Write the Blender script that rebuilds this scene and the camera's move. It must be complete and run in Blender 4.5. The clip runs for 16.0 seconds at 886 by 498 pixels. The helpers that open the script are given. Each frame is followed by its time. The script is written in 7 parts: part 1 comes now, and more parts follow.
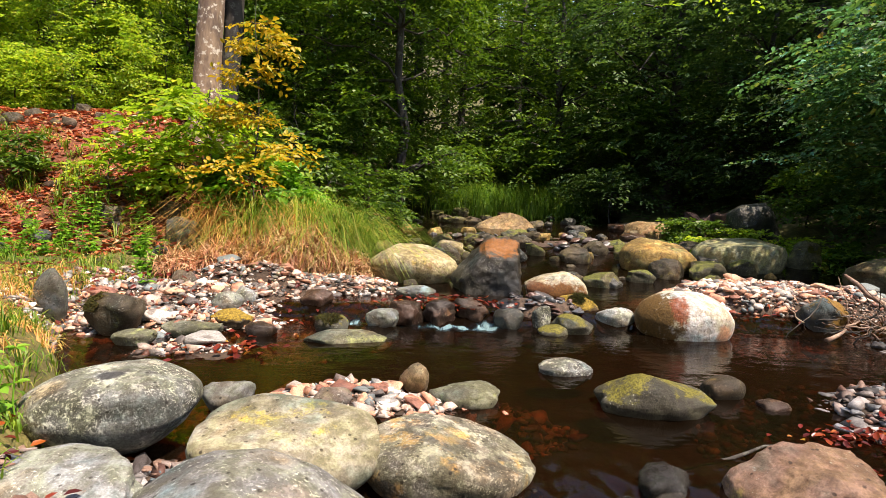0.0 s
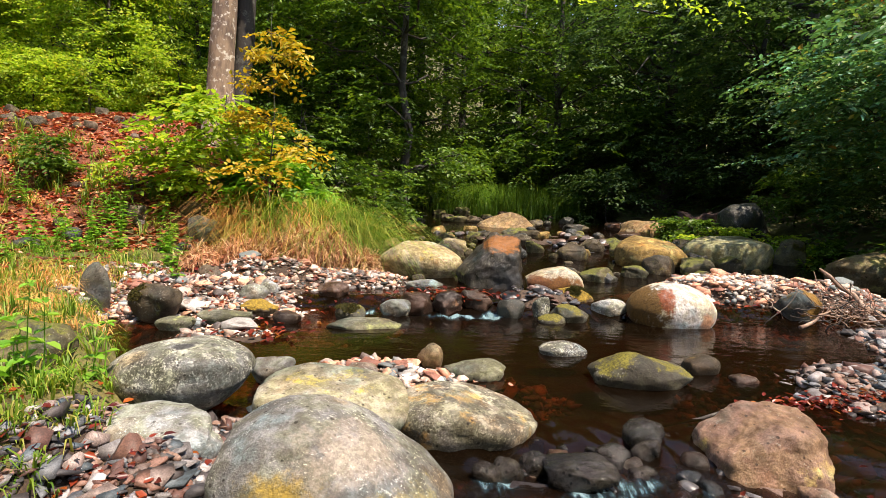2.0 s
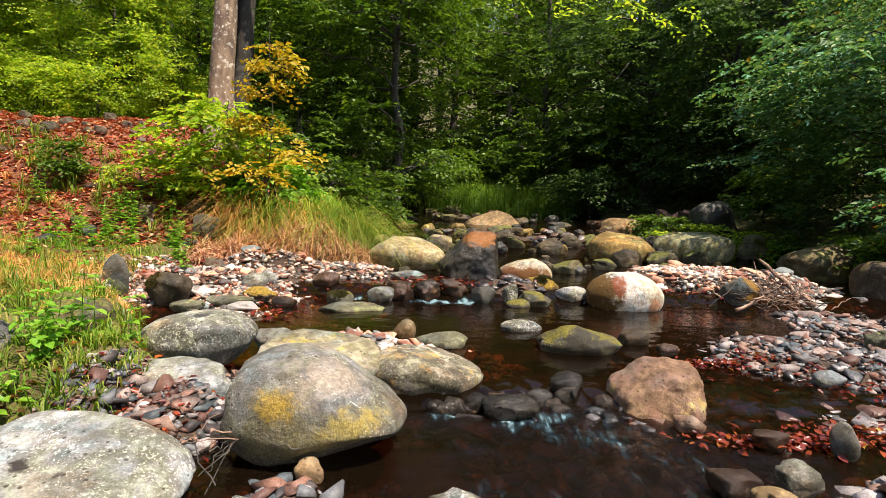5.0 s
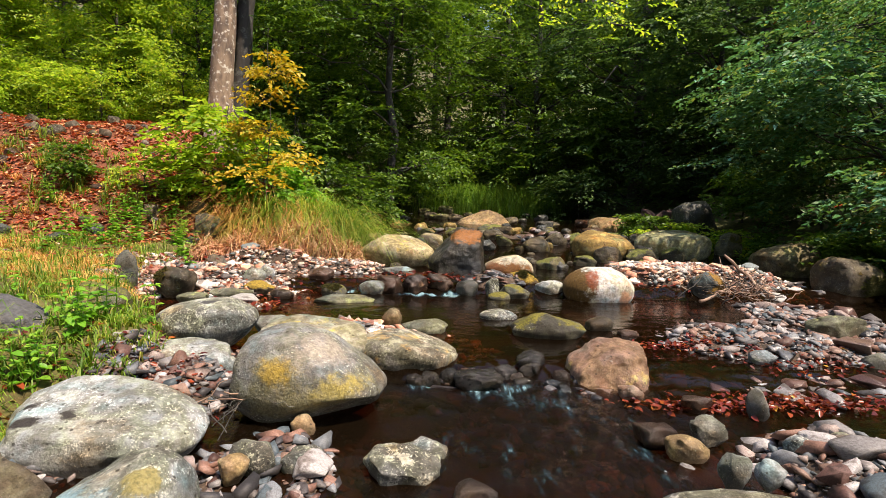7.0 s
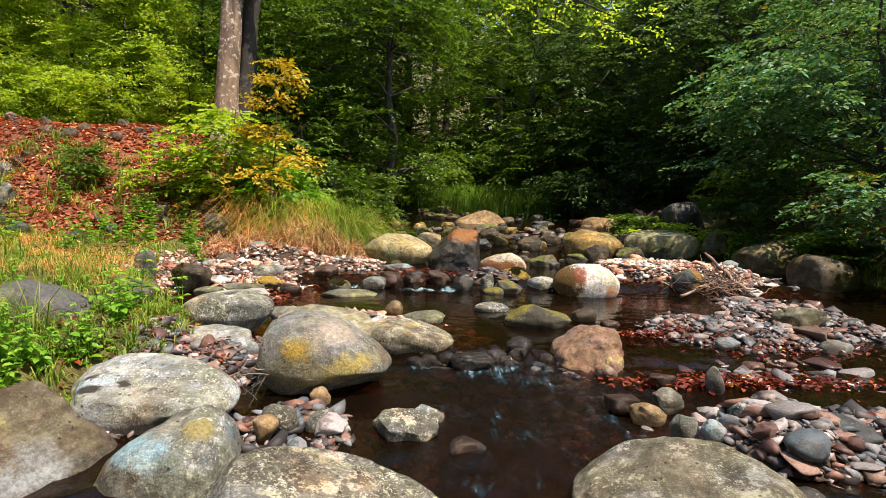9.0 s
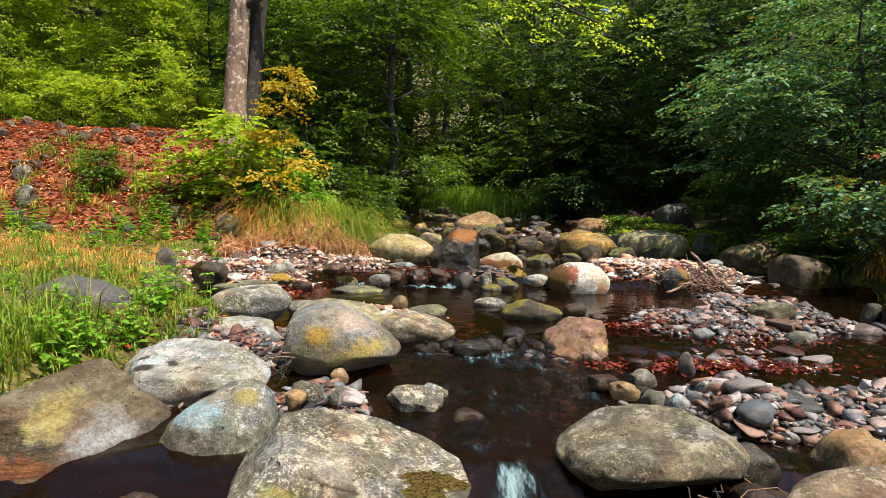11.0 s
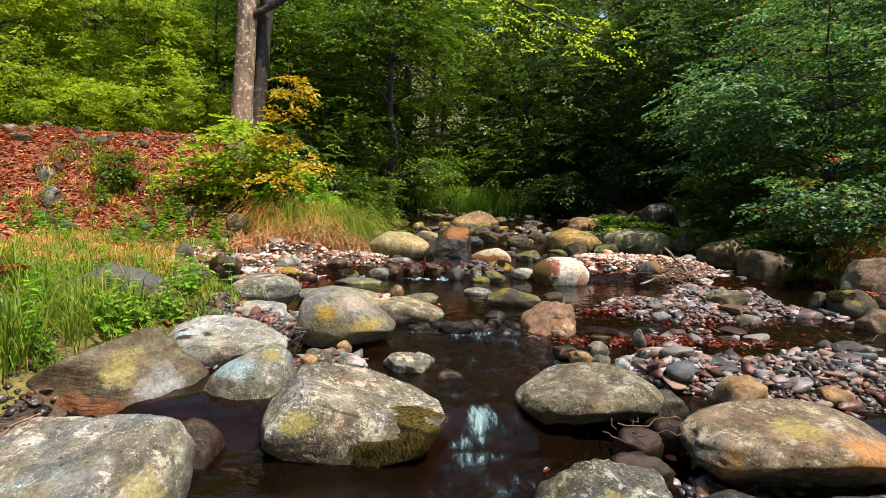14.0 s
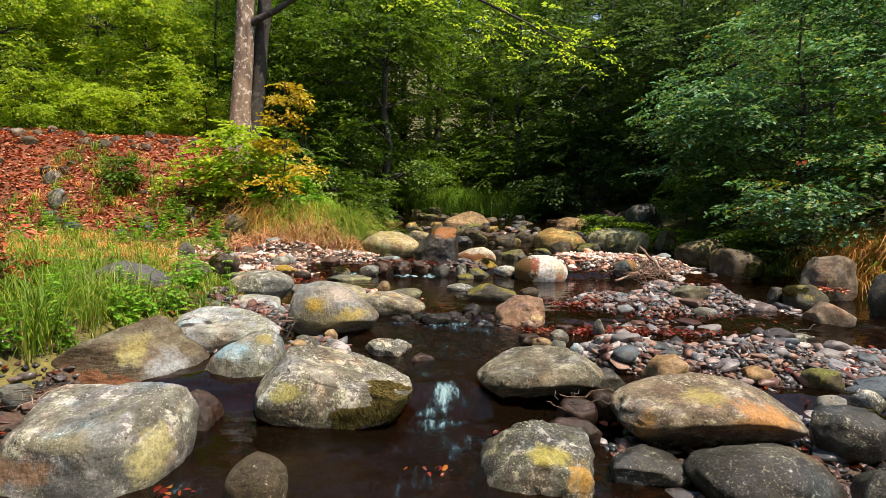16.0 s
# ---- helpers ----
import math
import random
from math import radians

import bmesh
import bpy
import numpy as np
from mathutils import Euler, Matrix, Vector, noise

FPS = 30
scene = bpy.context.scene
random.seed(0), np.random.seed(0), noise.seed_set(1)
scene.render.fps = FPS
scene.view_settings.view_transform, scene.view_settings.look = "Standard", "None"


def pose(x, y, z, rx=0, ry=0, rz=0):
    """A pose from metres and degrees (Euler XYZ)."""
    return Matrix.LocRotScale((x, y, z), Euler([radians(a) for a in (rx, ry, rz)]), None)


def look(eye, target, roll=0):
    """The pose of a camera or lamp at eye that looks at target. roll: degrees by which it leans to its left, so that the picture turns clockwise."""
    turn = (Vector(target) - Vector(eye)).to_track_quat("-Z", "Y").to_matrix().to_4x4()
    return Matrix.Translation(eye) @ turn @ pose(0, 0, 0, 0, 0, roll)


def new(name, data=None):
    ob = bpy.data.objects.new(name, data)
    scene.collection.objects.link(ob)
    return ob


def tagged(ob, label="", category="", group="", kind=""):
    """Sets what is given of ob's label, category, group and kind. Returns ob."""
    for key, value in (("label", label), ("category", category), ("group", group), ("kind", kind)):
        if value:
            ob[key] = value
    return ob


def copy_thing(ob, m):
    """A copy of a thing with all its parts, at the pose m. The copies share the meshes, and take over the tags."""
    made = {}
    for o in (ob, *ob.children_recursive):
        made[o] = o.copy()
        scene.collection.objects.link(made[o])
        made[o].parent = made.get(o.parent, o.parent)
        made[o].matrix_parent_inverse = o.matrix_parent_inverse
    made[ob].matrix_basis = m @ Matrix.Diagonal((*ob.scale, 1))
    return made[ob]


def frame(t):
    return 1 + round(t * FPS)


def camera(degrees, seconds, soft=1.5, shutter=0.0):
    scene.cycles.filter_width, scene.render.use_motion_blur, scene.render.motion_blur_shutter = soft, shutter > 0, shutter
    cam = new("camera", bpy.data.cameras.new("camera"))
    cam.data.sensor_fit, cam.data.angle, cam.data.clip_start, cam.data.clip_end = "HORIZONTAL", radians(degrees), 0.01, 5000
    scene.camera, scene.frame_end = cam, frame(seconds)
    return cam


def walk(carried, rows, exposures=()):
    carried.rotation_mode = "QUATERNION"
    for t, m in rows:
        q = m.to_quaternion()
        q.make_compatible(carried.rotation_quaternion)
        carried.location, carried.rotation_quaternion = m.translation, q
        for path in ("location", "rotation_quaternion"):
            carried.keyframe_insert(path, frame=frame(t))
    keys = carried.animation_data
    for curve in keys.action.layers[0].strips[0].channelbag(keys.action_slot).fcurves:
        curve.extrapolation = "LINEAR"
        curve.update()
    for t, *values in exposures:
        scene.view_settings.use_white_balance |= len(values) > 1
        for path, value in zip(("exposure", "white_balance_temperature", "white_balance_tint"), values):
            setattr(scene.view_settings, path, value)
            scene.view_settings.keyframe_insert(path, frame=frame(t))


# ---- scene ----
cam = camera(80.8, 16.0, soft=0.45)
METRES, EYE, TILT, LEAN, TURN = 3.46, 1.0, 0.0, 0.0, 0.0
ROWS = [
    (0.0, 0.0, 0.0, 0.0, 0.16, -5.1, -1.83),
    (0.5, -0.0078, -0.0304, 0.001, 0.14, -5.13, -1.85),
    (1.0, -0.015, -0.0605, 0.0004, 0.12, -5.13, -1.85),
    (1.5, -0.0211, -0.0905, 0.0002, 0.07, -5.14, -1.85),
    (2.0, -0.0251, -0.1196, 0.0, 0.02, -5.15, -1.85),
    (2.5, -0.0221, -0.1485, -0.0011, 0.01, -5.17, -1.82),
    (3.0, -0.0164, -0.1776, -0.0021, -0.01, -5.18, -1.8),
    (3.5, -0.0079, -0.2069, -0.0025, -0.04, -5.19, -1.78),
    (4.0, 0.003, -0.237, -0.0026, -0.08, -5.19, -1.76),
    (4.5, 0.0176, -0.2687, -0.0023, -0.12, -5.19, -1.74),
    (7.0, 0.0672, -0.4217, -0.0009, -0.44, -5.19, -1.68),
    (7.5, 0.0692, -0.4508, 0.0, -0.49, -5.2, -1.71),
    (8.0, 0.0694, -0.4798, 0.0012, -0.54, -5.2, -1.72),
    (8.5, 0.0692, -0.5089, 0.0019, -0.59, -5.19, -1.73),
    (9.0, 0.0674, -0.5373, 0.0031, -0.62, -5.21, -1.74),
    (11.5, 0.0563, -0.6866, 0.0117, -0.74, -5.2, -1.8),
    (12.0, 0.059, -0.718, 0.0115, -0.73, -5.19, -1.81),
    (12.5, 0.0625, -0.7473, 0.0111, -0.73, -5.19, -1.8),
    (13.0, 0.0671, -0.7784, 0.0104, -0.71, -5.19, -1.79),
    (13.5, 0.0735, -0.8093, 0.0096, -0.69, -5.19, -1.77),
    (14.0, 0.0828, -0.8396, 0.0102, -0.66, -5.18, -1.74),
    (14.5, 0.0944, -0.8708, 0.011, -0.66, -5.18, -1.73),
    (15.0, 0.1089, -0.903, 0.0119, -0.65, -5.19, -1.71),
    (15.5, 0.1244, -0.9351, 0.0149, -0.67, -5.18, -1.7),
    (16.0, 0.1349, -0.9677, 0.018, -0.75, -5.18, -1.71),
]
walk(cam, [(t, pose(0, 0, EYE, TILT, LEAN, TURN) @ pose(METRES * x, METRES * y, METRES * z, 90 + pitch, roll, yaw)) for t, x, y, z, yaw, pitch, roll in ROWS], exposures=((0.0, 0.97, 6900, 18), (8.0, 0.85, 6900, 17), (16.0, 0.76, 6900, 17)))

# ---- light ----
world = bpy.data.worlds.new("sky")
scene.world = world
world.use_nodes = True
wn, wl = world.node_tree.nodes, world.node_tree.links
sky = wn.new("ShaderNodeTexSky")
sky.sky_type, sky.sun_disc = "NISHITA", False
SUN_EL, SUN_AZ = 66.0, 127.0  # azimuth clockwise from +y, where the light comes from
sky.sun_elevation, sky.sun_rotation = radians(SUN_EL), radians(SUN_AZ)
wn["Background"].inputs["Strength"].default_value = 0.15
wl.new(sky.outputs[0], wn["Background"].inputs["Color"])
sun = new("sun", bpy.data.lights.new("sun", "SUN"))
sun.data.energy, sun.data.angle, sun.data.color = 5.0, radians(0.8), (1.0, 0.9, 0.74)
sun_from = Vector((math.sin(radians(SUN_AZ)) * math.cos(radians(SUN_EL)), math.cos(radians(SUN_AZ)) * math.cos(radians(SUN_EL)), math.sin(radians(SUN_EL))))
sun.matrix_world = look(sun_from * 60, (0, 0, 0))


# ---- small tools ----
def lerp(a, b, t):
    return a + (b - a) * t


def smooth(a, b, v):
    t = np.clip((v - a) / (b - a), 0, 1)
    return t * t * (3 - 2 * t)


def blur_noise(x, y, seed=0):
    """Smooth value noise in the plane, about -1 to 1, on arrays."""
    xi, yi = np.floor(x).astype(np.int64), np.floor(y).astype(np.int64)
    fx, fy = x - xi, y - yi
    fx, fy = fx * fx * (3 - 2 * fx), fy * fy * (3 - 2 * fy)

    def cell(i, j):
        h = (i * 374761393 + j * 668265263 + seed * 974634) & 0x7FFFFFFF
        h = ((h ^ (h >> 13)) * 1274126177) & 0x7FFFFFFF
        return ((h ^ (h >> 16)) & 0xFFFF) / 32767.5 - 1

    return lerp(lerp(cell(xi, yi), cell(xi + 1, yi), fx), lerp(cell(xi, yi + 1), cell(xi + 1, yi + 1), fx), fy)


def mesh_object(name, verts, faces, material, parent=None, label="", smooth_shade=False):
    """A mesh from arrays: verts (n, 3) and faces (m, k) of one size, or a list of such face arrays."""
    data = bpy.data.meshes.new(name)
    groups = faces if isinstance(faces, list) else [faces]
    groups = [np.asarray(g, np.int32) for g in groups if len(g)]
    loops = np.concatenate([g.ravel() for g in groups])
    sizes = np.concatenate([np.full(len(g), g.shape[1], np.int32) for g in groups])
    data.vertices.add(len(verts))
    data.vertices.foreach_set("co", np.asarray(verts, np.float32).ravel())
    data.loops.add(len(loops))
    data.loops.foreach_set("vertex_index", loops)
    data.polygons.add(len(sizes))
    data.polygons.foreach_set("loop_start", np.concatenate([[0], np.cumsum(sizes)[:-1]]).astype(np.int32))
    if smooth_shade:
        data.polygons.foreach_set("use_smooth", np.ones(len(sizes), bool))
    data.update(calc_edges=True)
    data.validate()
    mats = material if isinstance(material, (list, tuple)) else [material]
    for m in mats:
        data.materials.append(m)
    ob = new(name, data)
    if parent is not None:
        ob.parent = parent
    if label:
        ob["label"] = label
    return ob


# ---- materials ----
def material(name):
    m = bpy.data.materials.new(name)
    m.use_nodes = True
    nt = m.node_tree
    return m, nt.nodes, nt.links, nt.nodes["Principled BSDF"]


def ramp(nodes, stops, mode="LINEAR"):
    r = nodes.new("ShaderNodeValToRGB")
    r.color_ramp.interpolation = mode
    while len(r.color_ramp.elements) < len(stops):
        r.color_ramp.elements.new(0.5)
    for e, (p, c) in zip(r.color_ramp.elements, stops):
        e.position, e.color = p, (*c, 1) if len(c) == 3 else c
    return r


def tex(nodes, links, coord, scale, detail=4, rough=0.55, kind="noise", shift=None):
    n = nodes.new("ShaderNodeTexNoise" if kind == "noise" else "ShaderNodeTexVoronoi")
    n.inputs["Scale"].default_value = scale
    if kind == "noise":
        n.inputs["Detail"].default_value, n.inputs["Roughness"].default_value = detail, rough
    links.new(coord, n.inputs["Vector"])
    return n


def mix(nodes, links, fac, a, b, blend="MIX"):
    m = nodes.new("ShaderNodeMix")
    m.data_type, m.blend_type = "RGBA", blend
    for value, socket in ((fac, m.inputs[0]), (a, m.inputs[6]), (b, m.inputs[7])):
        if isinstance(value, bpy.types.NodeSocket):
            links.new(value, socket)
        elif isinstance(value, (int, float)):
            socket.default_value = value
        else:
            socket.default_value = (*value, 1)
    return m.outputs[2]


def threshold(nodes, links, value, lo, hi):
    m = nodes.new("ShaderNodeMapRange")
    m.inputs[1].default_value, m.inputs[2].default_value = lo, hi
    m.interpolation_type = "SMOOTHSTEP"
    links.new(value, m.inputs[0])
    return m.outputs[0]


def bump(nodes, links, heights, bsdf):
    last = None
    for socket, strength, dist in heights:
        b = nodes.new("ShaderNodeBump")
        b.inputs["Strength"].default_value, b.inputs["Distance"].default_value = strength, dist
        links.new(socket, b.inputs["Height"])
        if last is not None:
            links.new(last, b.inputs["Normal"])
        last = b.outputs[0]
    links.new(last, bsdf.inputs["Normal"])


def shifted(nodes, links):
    """Object coordinates moved by each object's own random number, so that no two stones carry the same spots."""
    tc, info = nodes.new("ShaderNodeTexCoord"), nodes.new("ShaderNodeObjectInfo")
    add = nodes.new("ShaderNodeVectorMath")
    mul = nodes.new("ShaderNodeMath")
    mul.operation = "MULTIPLY"
    mul.inputs[1].default_value = 37.0
    links.new(info.outputs["Random"], mul.inputs[0])
    links.new(tc.outputs["Object"], add.inputs[0])
    links.new(mul.outputs[0], add.inputs[1])
    return add.outputs[0], tc.outputs["Object"]


def stone_material(name, base, second, speck=None, speck_amount=0.0, patch=None, patch_amount=0.0, stain=None, stain_amount=0.0,
                   dark_amount=0.3, rough=0.75, moss=None, moss_amount=0.0, flank=None, weather=1.0, spots=(), strata=0.0, crust=0.0):
    """Weathered stone: two-tone body, mottled grain, crusty lichen specks, larger patches, dark pits and stains, moss towards the top."""
    m, n, l, b = material(name)
    base, second = [0.6 * c for c in base], [0.44 * c for c in second]
    co, plain = shifted(n, l)
    big = tex(n, l, co, 2.6, 5, 0.6)
    colour = mix(n, l, threshold(n, l, big.outputs[0], 0.36, 0.64), base, second)
    mid = tex(n, l, co, 13, 8, 0.72)
    colour = mix(n, l, threshold(n, l, mid.outputs[0], 0.42, 0.62), mix(n, l, 1.0, colour, (0.5, 0.47, 0.43), "MULTIPLY"), colour)
    grain = tex(n, l, co, 120, 4, 0.75)
    colour = mix(n, l, 0.4, colour, ramp_colour(n, l, grain.outputs[0]), "OVERLAY")
    if patch:
        p = tex(n, l, co, 4.2, 8, 0.7)
        shift_in(n, l, p, co, 5.3)
        colour = mix(n, l, threshold(n, l, p.outputs[0], 0.66 - 0.3 * patch_amount, 0.76 - 0.3 * patch_amount), colour, mix(n, l, 0.7, patch, ramp_colour(n, l, grain.outputs[0]), "OVERLAY"))
    if stain:
        p = tex(n, l, co, 2.1, 7, 0.66)
        shift_in(n, l, p, co, 11.7)
        colour = mix(n, l, threshold(n, l, p.outputs[0], 0.66 - 0.3 * stain_amount, 0.8 - 0.3 * stain_amount), colour, mix(n, l, 0.7, stain, ramp_colour(n, l, grain.outputs[0]), "OVERLAY"))
    d = tex(n, l, co, 9, 9, 0.8)
    shift_in(n, l, d, co, 17.1)
    colour = mix(n, l, threshold(n, l, d.outputs[0], 0.72 - 0.3 * dark_amount, 0.8 - 0.28 * dark_amount), colour, mix(n, l, 1.0, colour, (0.3, 0.28, 0.26), "MULTIPLY"))
    if speck:
        s, s3 = tex(n, l, co, 34, 8, 0.8), tex(n, l, co, 95, 4, 0.7)
        s2 = tex(n, l, co, 4.2, 4, 0.6)
        shift_in(n, l, s2, co, 3.3)
        for layer, weight in ((s, 0.0), (s3, 0.02)):
            both = n.new("ShaderNodeMath")
            both.operation = "MULTIPLY"
            l.new(threshold(n, l, layer.outputs[0], 0.63 - 0.07 * speck_amount + weight, 0.68 - 0.07 * speck_amount + weight), both.inputs[0])
            l.new(threshold(n, l, s2.outputs[0], 0.34, 0.62), both.inputs[1])
            colour = mix(n, l, both.outputs[0], colour, speck)
    if crust:
        # broad flakes of pale lichen with ragged edges, and the darker ring that they leave
        flake, fleck = tex(n, l, co, 8.5, 9, 0.72), tex(n, l, co, 70, 3, 0.7)
        shift_in(n, l, flake, co, 41.9)
        colour = mix(n, l, threshold(n, l, flake.outputs[0], 0.5 - 0.1 * crust, 0.53 - 0.1 * crust), mix(n, l, 1.0, colour, (0.72, 0.72, 0.7), "MULTIPLY"), colour)
        colour = mix(n, l, threshold(n, l, flake.outputs[0], 0.58 - 0.1 * crust, 0.61 - 0.1 * crust), colour, mix(n, l, 0.62, colour, mix(n, l, threshold(n, l, fleck.outputs[0], 0.36, 0.6), [c * 0.6 for c in (speck or WHITE_LICHEN)], speck or WHITE_LICHEN)))
    # broad weathering, darker over whole sides of the stone
    w = tex(n, l, co, 1.7, 6, 0.62)
    shift_in(n, l, w, co, 31.3)
    colour = mix(n, l, threshold(n, l, w.outputs[0], 0.46, 0.66), colour, mix(n, l, weather, colour, (0.52, 0.5, 0.45), "MULTIPLY"))
    hue = tex(n, l, co, 3.4, 4, 0.6)
    shift_in(n, l, hue, co, 53.7)
    tints = ramp(n, [(0.32, (0.7, 0.95, 1.0)), (0.44, (1.0, 1.0, 1.0)), (0.52, (0.96, 1.0, 0.78)), (0.58, (1.0, 0.97, 0.86)), (0.68, (1.0, 0.8, 0.55))])
    l.new(hue.outputs[0], tints.inputs[0])
    colour = mix(n, l, 1.0, colour, tints.outputs[0], "MULTIPLY")
    pock = tex(n, l, co, 21, kind="voronoi")
    colour = mix(n, l, threshold(n, l, pock.outputs["Distance"], 0.17, 0.1), colour, mix(n, l, 1.0, colour, (0.3, 0.28, 0.26), "MULTIPLY"))
    if flank:
        # a stain that keeps to one flank of the stone
        sep = n.new("ShaderNodeVectorMath")
        sep.operation = "DOT_PRODUCT"
        sep.inputs[1].default_value = flank[1]
        l.new(plain, sep.inputs[0])
        wob = tex(n, l, co, 7, 8, 0.75)
        add = n.new("ShaderNodeMath")
        add.operation = "MULTIPLY_ADD"
        add.inputs[1].default_value = 0.75
        l.new(wob.outputs[0], add.inputs[0])
        l.new(sep.outputs["Value"], add.inputs[2])
        fine = tex(n, l, co, 50, 4, 0.7)
        colour = mix(n, l, threshold(n, l, add.outputs[0], flank[2], flank[2] + flank[3]), colour, mix(n, l, threshold(n, l, fine.outputs[0], 0.35, 0.65), [c * 0.5 for c in flank[0]], flank[0]))
    if spots:
        # crusts and stains that grow in one place of this stone, and shade painted at its foot: colour, centre, reach,
        # strength
        ragged = tex(n, l, co, 11, 7, 0.72)
        crumb = tex(n, l, co, 60, 4, 0.7)
        for tint, centre, reach, strength in spots:
            away, squash, shake, size = (n.new("ShaderNodeVectorMath") for _ in range(4))
            away.operation, squash.operation, shake.operation, size.operation = "SUBTRACT", "DIVIDE", "MULTIPLY_ADD", "LENGTH"
            away.inputs[1].default_value, squash.inputs[1].default_value = centre, reach if isinstance(reach, tuple) else (reach, reach, reach)
            shake.inputs[1].default_value = (2.6, 2.6, 2.6)
            l.new(plain, away.inputs[0])
            l.new(away.outputs[0], squash.inputs[0])
            l.new(ragged.outputs["Color"], shake.inputs[0])
            l.new(squash.outputs[0], shake.inputs[2])
            centred = n.new("ShaderNodeVectorMath")
            centred.operation, centred.inputs[1].default_value = "SUBTRACT", (1.3, 1.3, 1.3)
            l.new(shake.outputs[0], centred.inputs[0])
            l.new(centred.outputs[0], size.inputs[0])
            amount = n.new("ShaderNodeMath")
            amount.operation, amount.inputs[1].default_value = "MULTIPLY", strength
            l.new(threshold(n, l, size.outputs["Value"], 1.1, 0.7 if strength > 0.85 else 0.4), amount.inputs[0])
            colour = mix(n, l, amount.outputs[0], colour, mix(n, l, threshold(n, l, crumb.outputs[0], 0.36, 0.62), [c * 0.55 for c in tint], tint))
    if moss:
        geo = n.new("ShaderNodeSeparateXYZ")
        l.new(n.new("ShaderNodeTexCoord").outputs["Normal"], geo.inputs[0])
        mm = tex(n, l, co, 6, 8, 0.75)
        shift_in(n, l, mm, co, 23.9)
        add = n.new("ShaderNodeMath")
        add.operation = "MULTIPLY_ADD"
        add.inputs[1].default_value = 0.25
        l.new(geo.outputs["Z"], add.inputs[0])
        l.new(mm.outputs[0], add.inputs[2])
        fac = threshold(n, l, add.outputs[0], 0.8 - 0.3 * moss_amount, 0.88 - 0.3 * moss_amount)
        fine = tex(n, l, co, 70, 5, 0.75)
        colour = mix(n, l, fac, colour, mix(n, l, threshold(n, l, fine.outputs[0], 0.4, 0.62), [c * 0.3 for c in moss], moss))
    l.new(colour, b.inputs["Base Color"])
    b.inputs["Roughness"].default_value = rough
    b.inputs["Specular IOR Level"].default_value = 0.35
    pits = tex(n, l, co, 45, 6, 0.75)
    if strata:
        # thin beds that break off unevenly
        turn = n.new("ShaderNodeMapping")
        turn.inputs["Rotation"].default_value = (0.2, 0.3, 0)
        turn.inputs["Scale"].default_value = (1.6, 1.6, 13)
        l.new(plain, turn.inputs[0])
        wave = tex(n, l, turn.outputs[0], 1.0, 7, 0.62)
        colour = mix(n, l, threshold(n, l, wave.outputs[0], 0.36, 0.56), mix(n, l, 1.0, colour, (0.7, 0.6, 0.52), "MULTIPLY"), colour)
        l.new(colour, b.inputs["Base Color"])
        bump(n, l, [(wave.outputs[0], strata, 0.06), (mid.outputs[0], 0.7, 0.04), (pits.outputs[0], 0.7, 0.012)], b)
        return m
    bump(n, l, [(mid.outputs[0], 0.6, 0.035), (pits.outputs[0], 0.45, 0.01), (grain.outputs[0], 0.15, 0.003)], b)
    return m


def ramp_colour(n, l, socket):
    r = ramp(n, [(0.36, (0.2, 0.19, 0.18)), (0.5, (0.5, 0.5, 0.5)), (0.64, (0.82, 0.81, 0.79))])
    l.new(socket, r.inputs[0])
    return r.outputs[0]


def shift_in(n, l, texture, co, by):
    a = n.new("ShaderNodeVectorMath")
    a.inputs[1].default_value = (by, by * 0.7, by * 1.3)
    l.new(co, a.inputs[0])
    l.new(a.outputs[0], texture.inputs["Vector"])


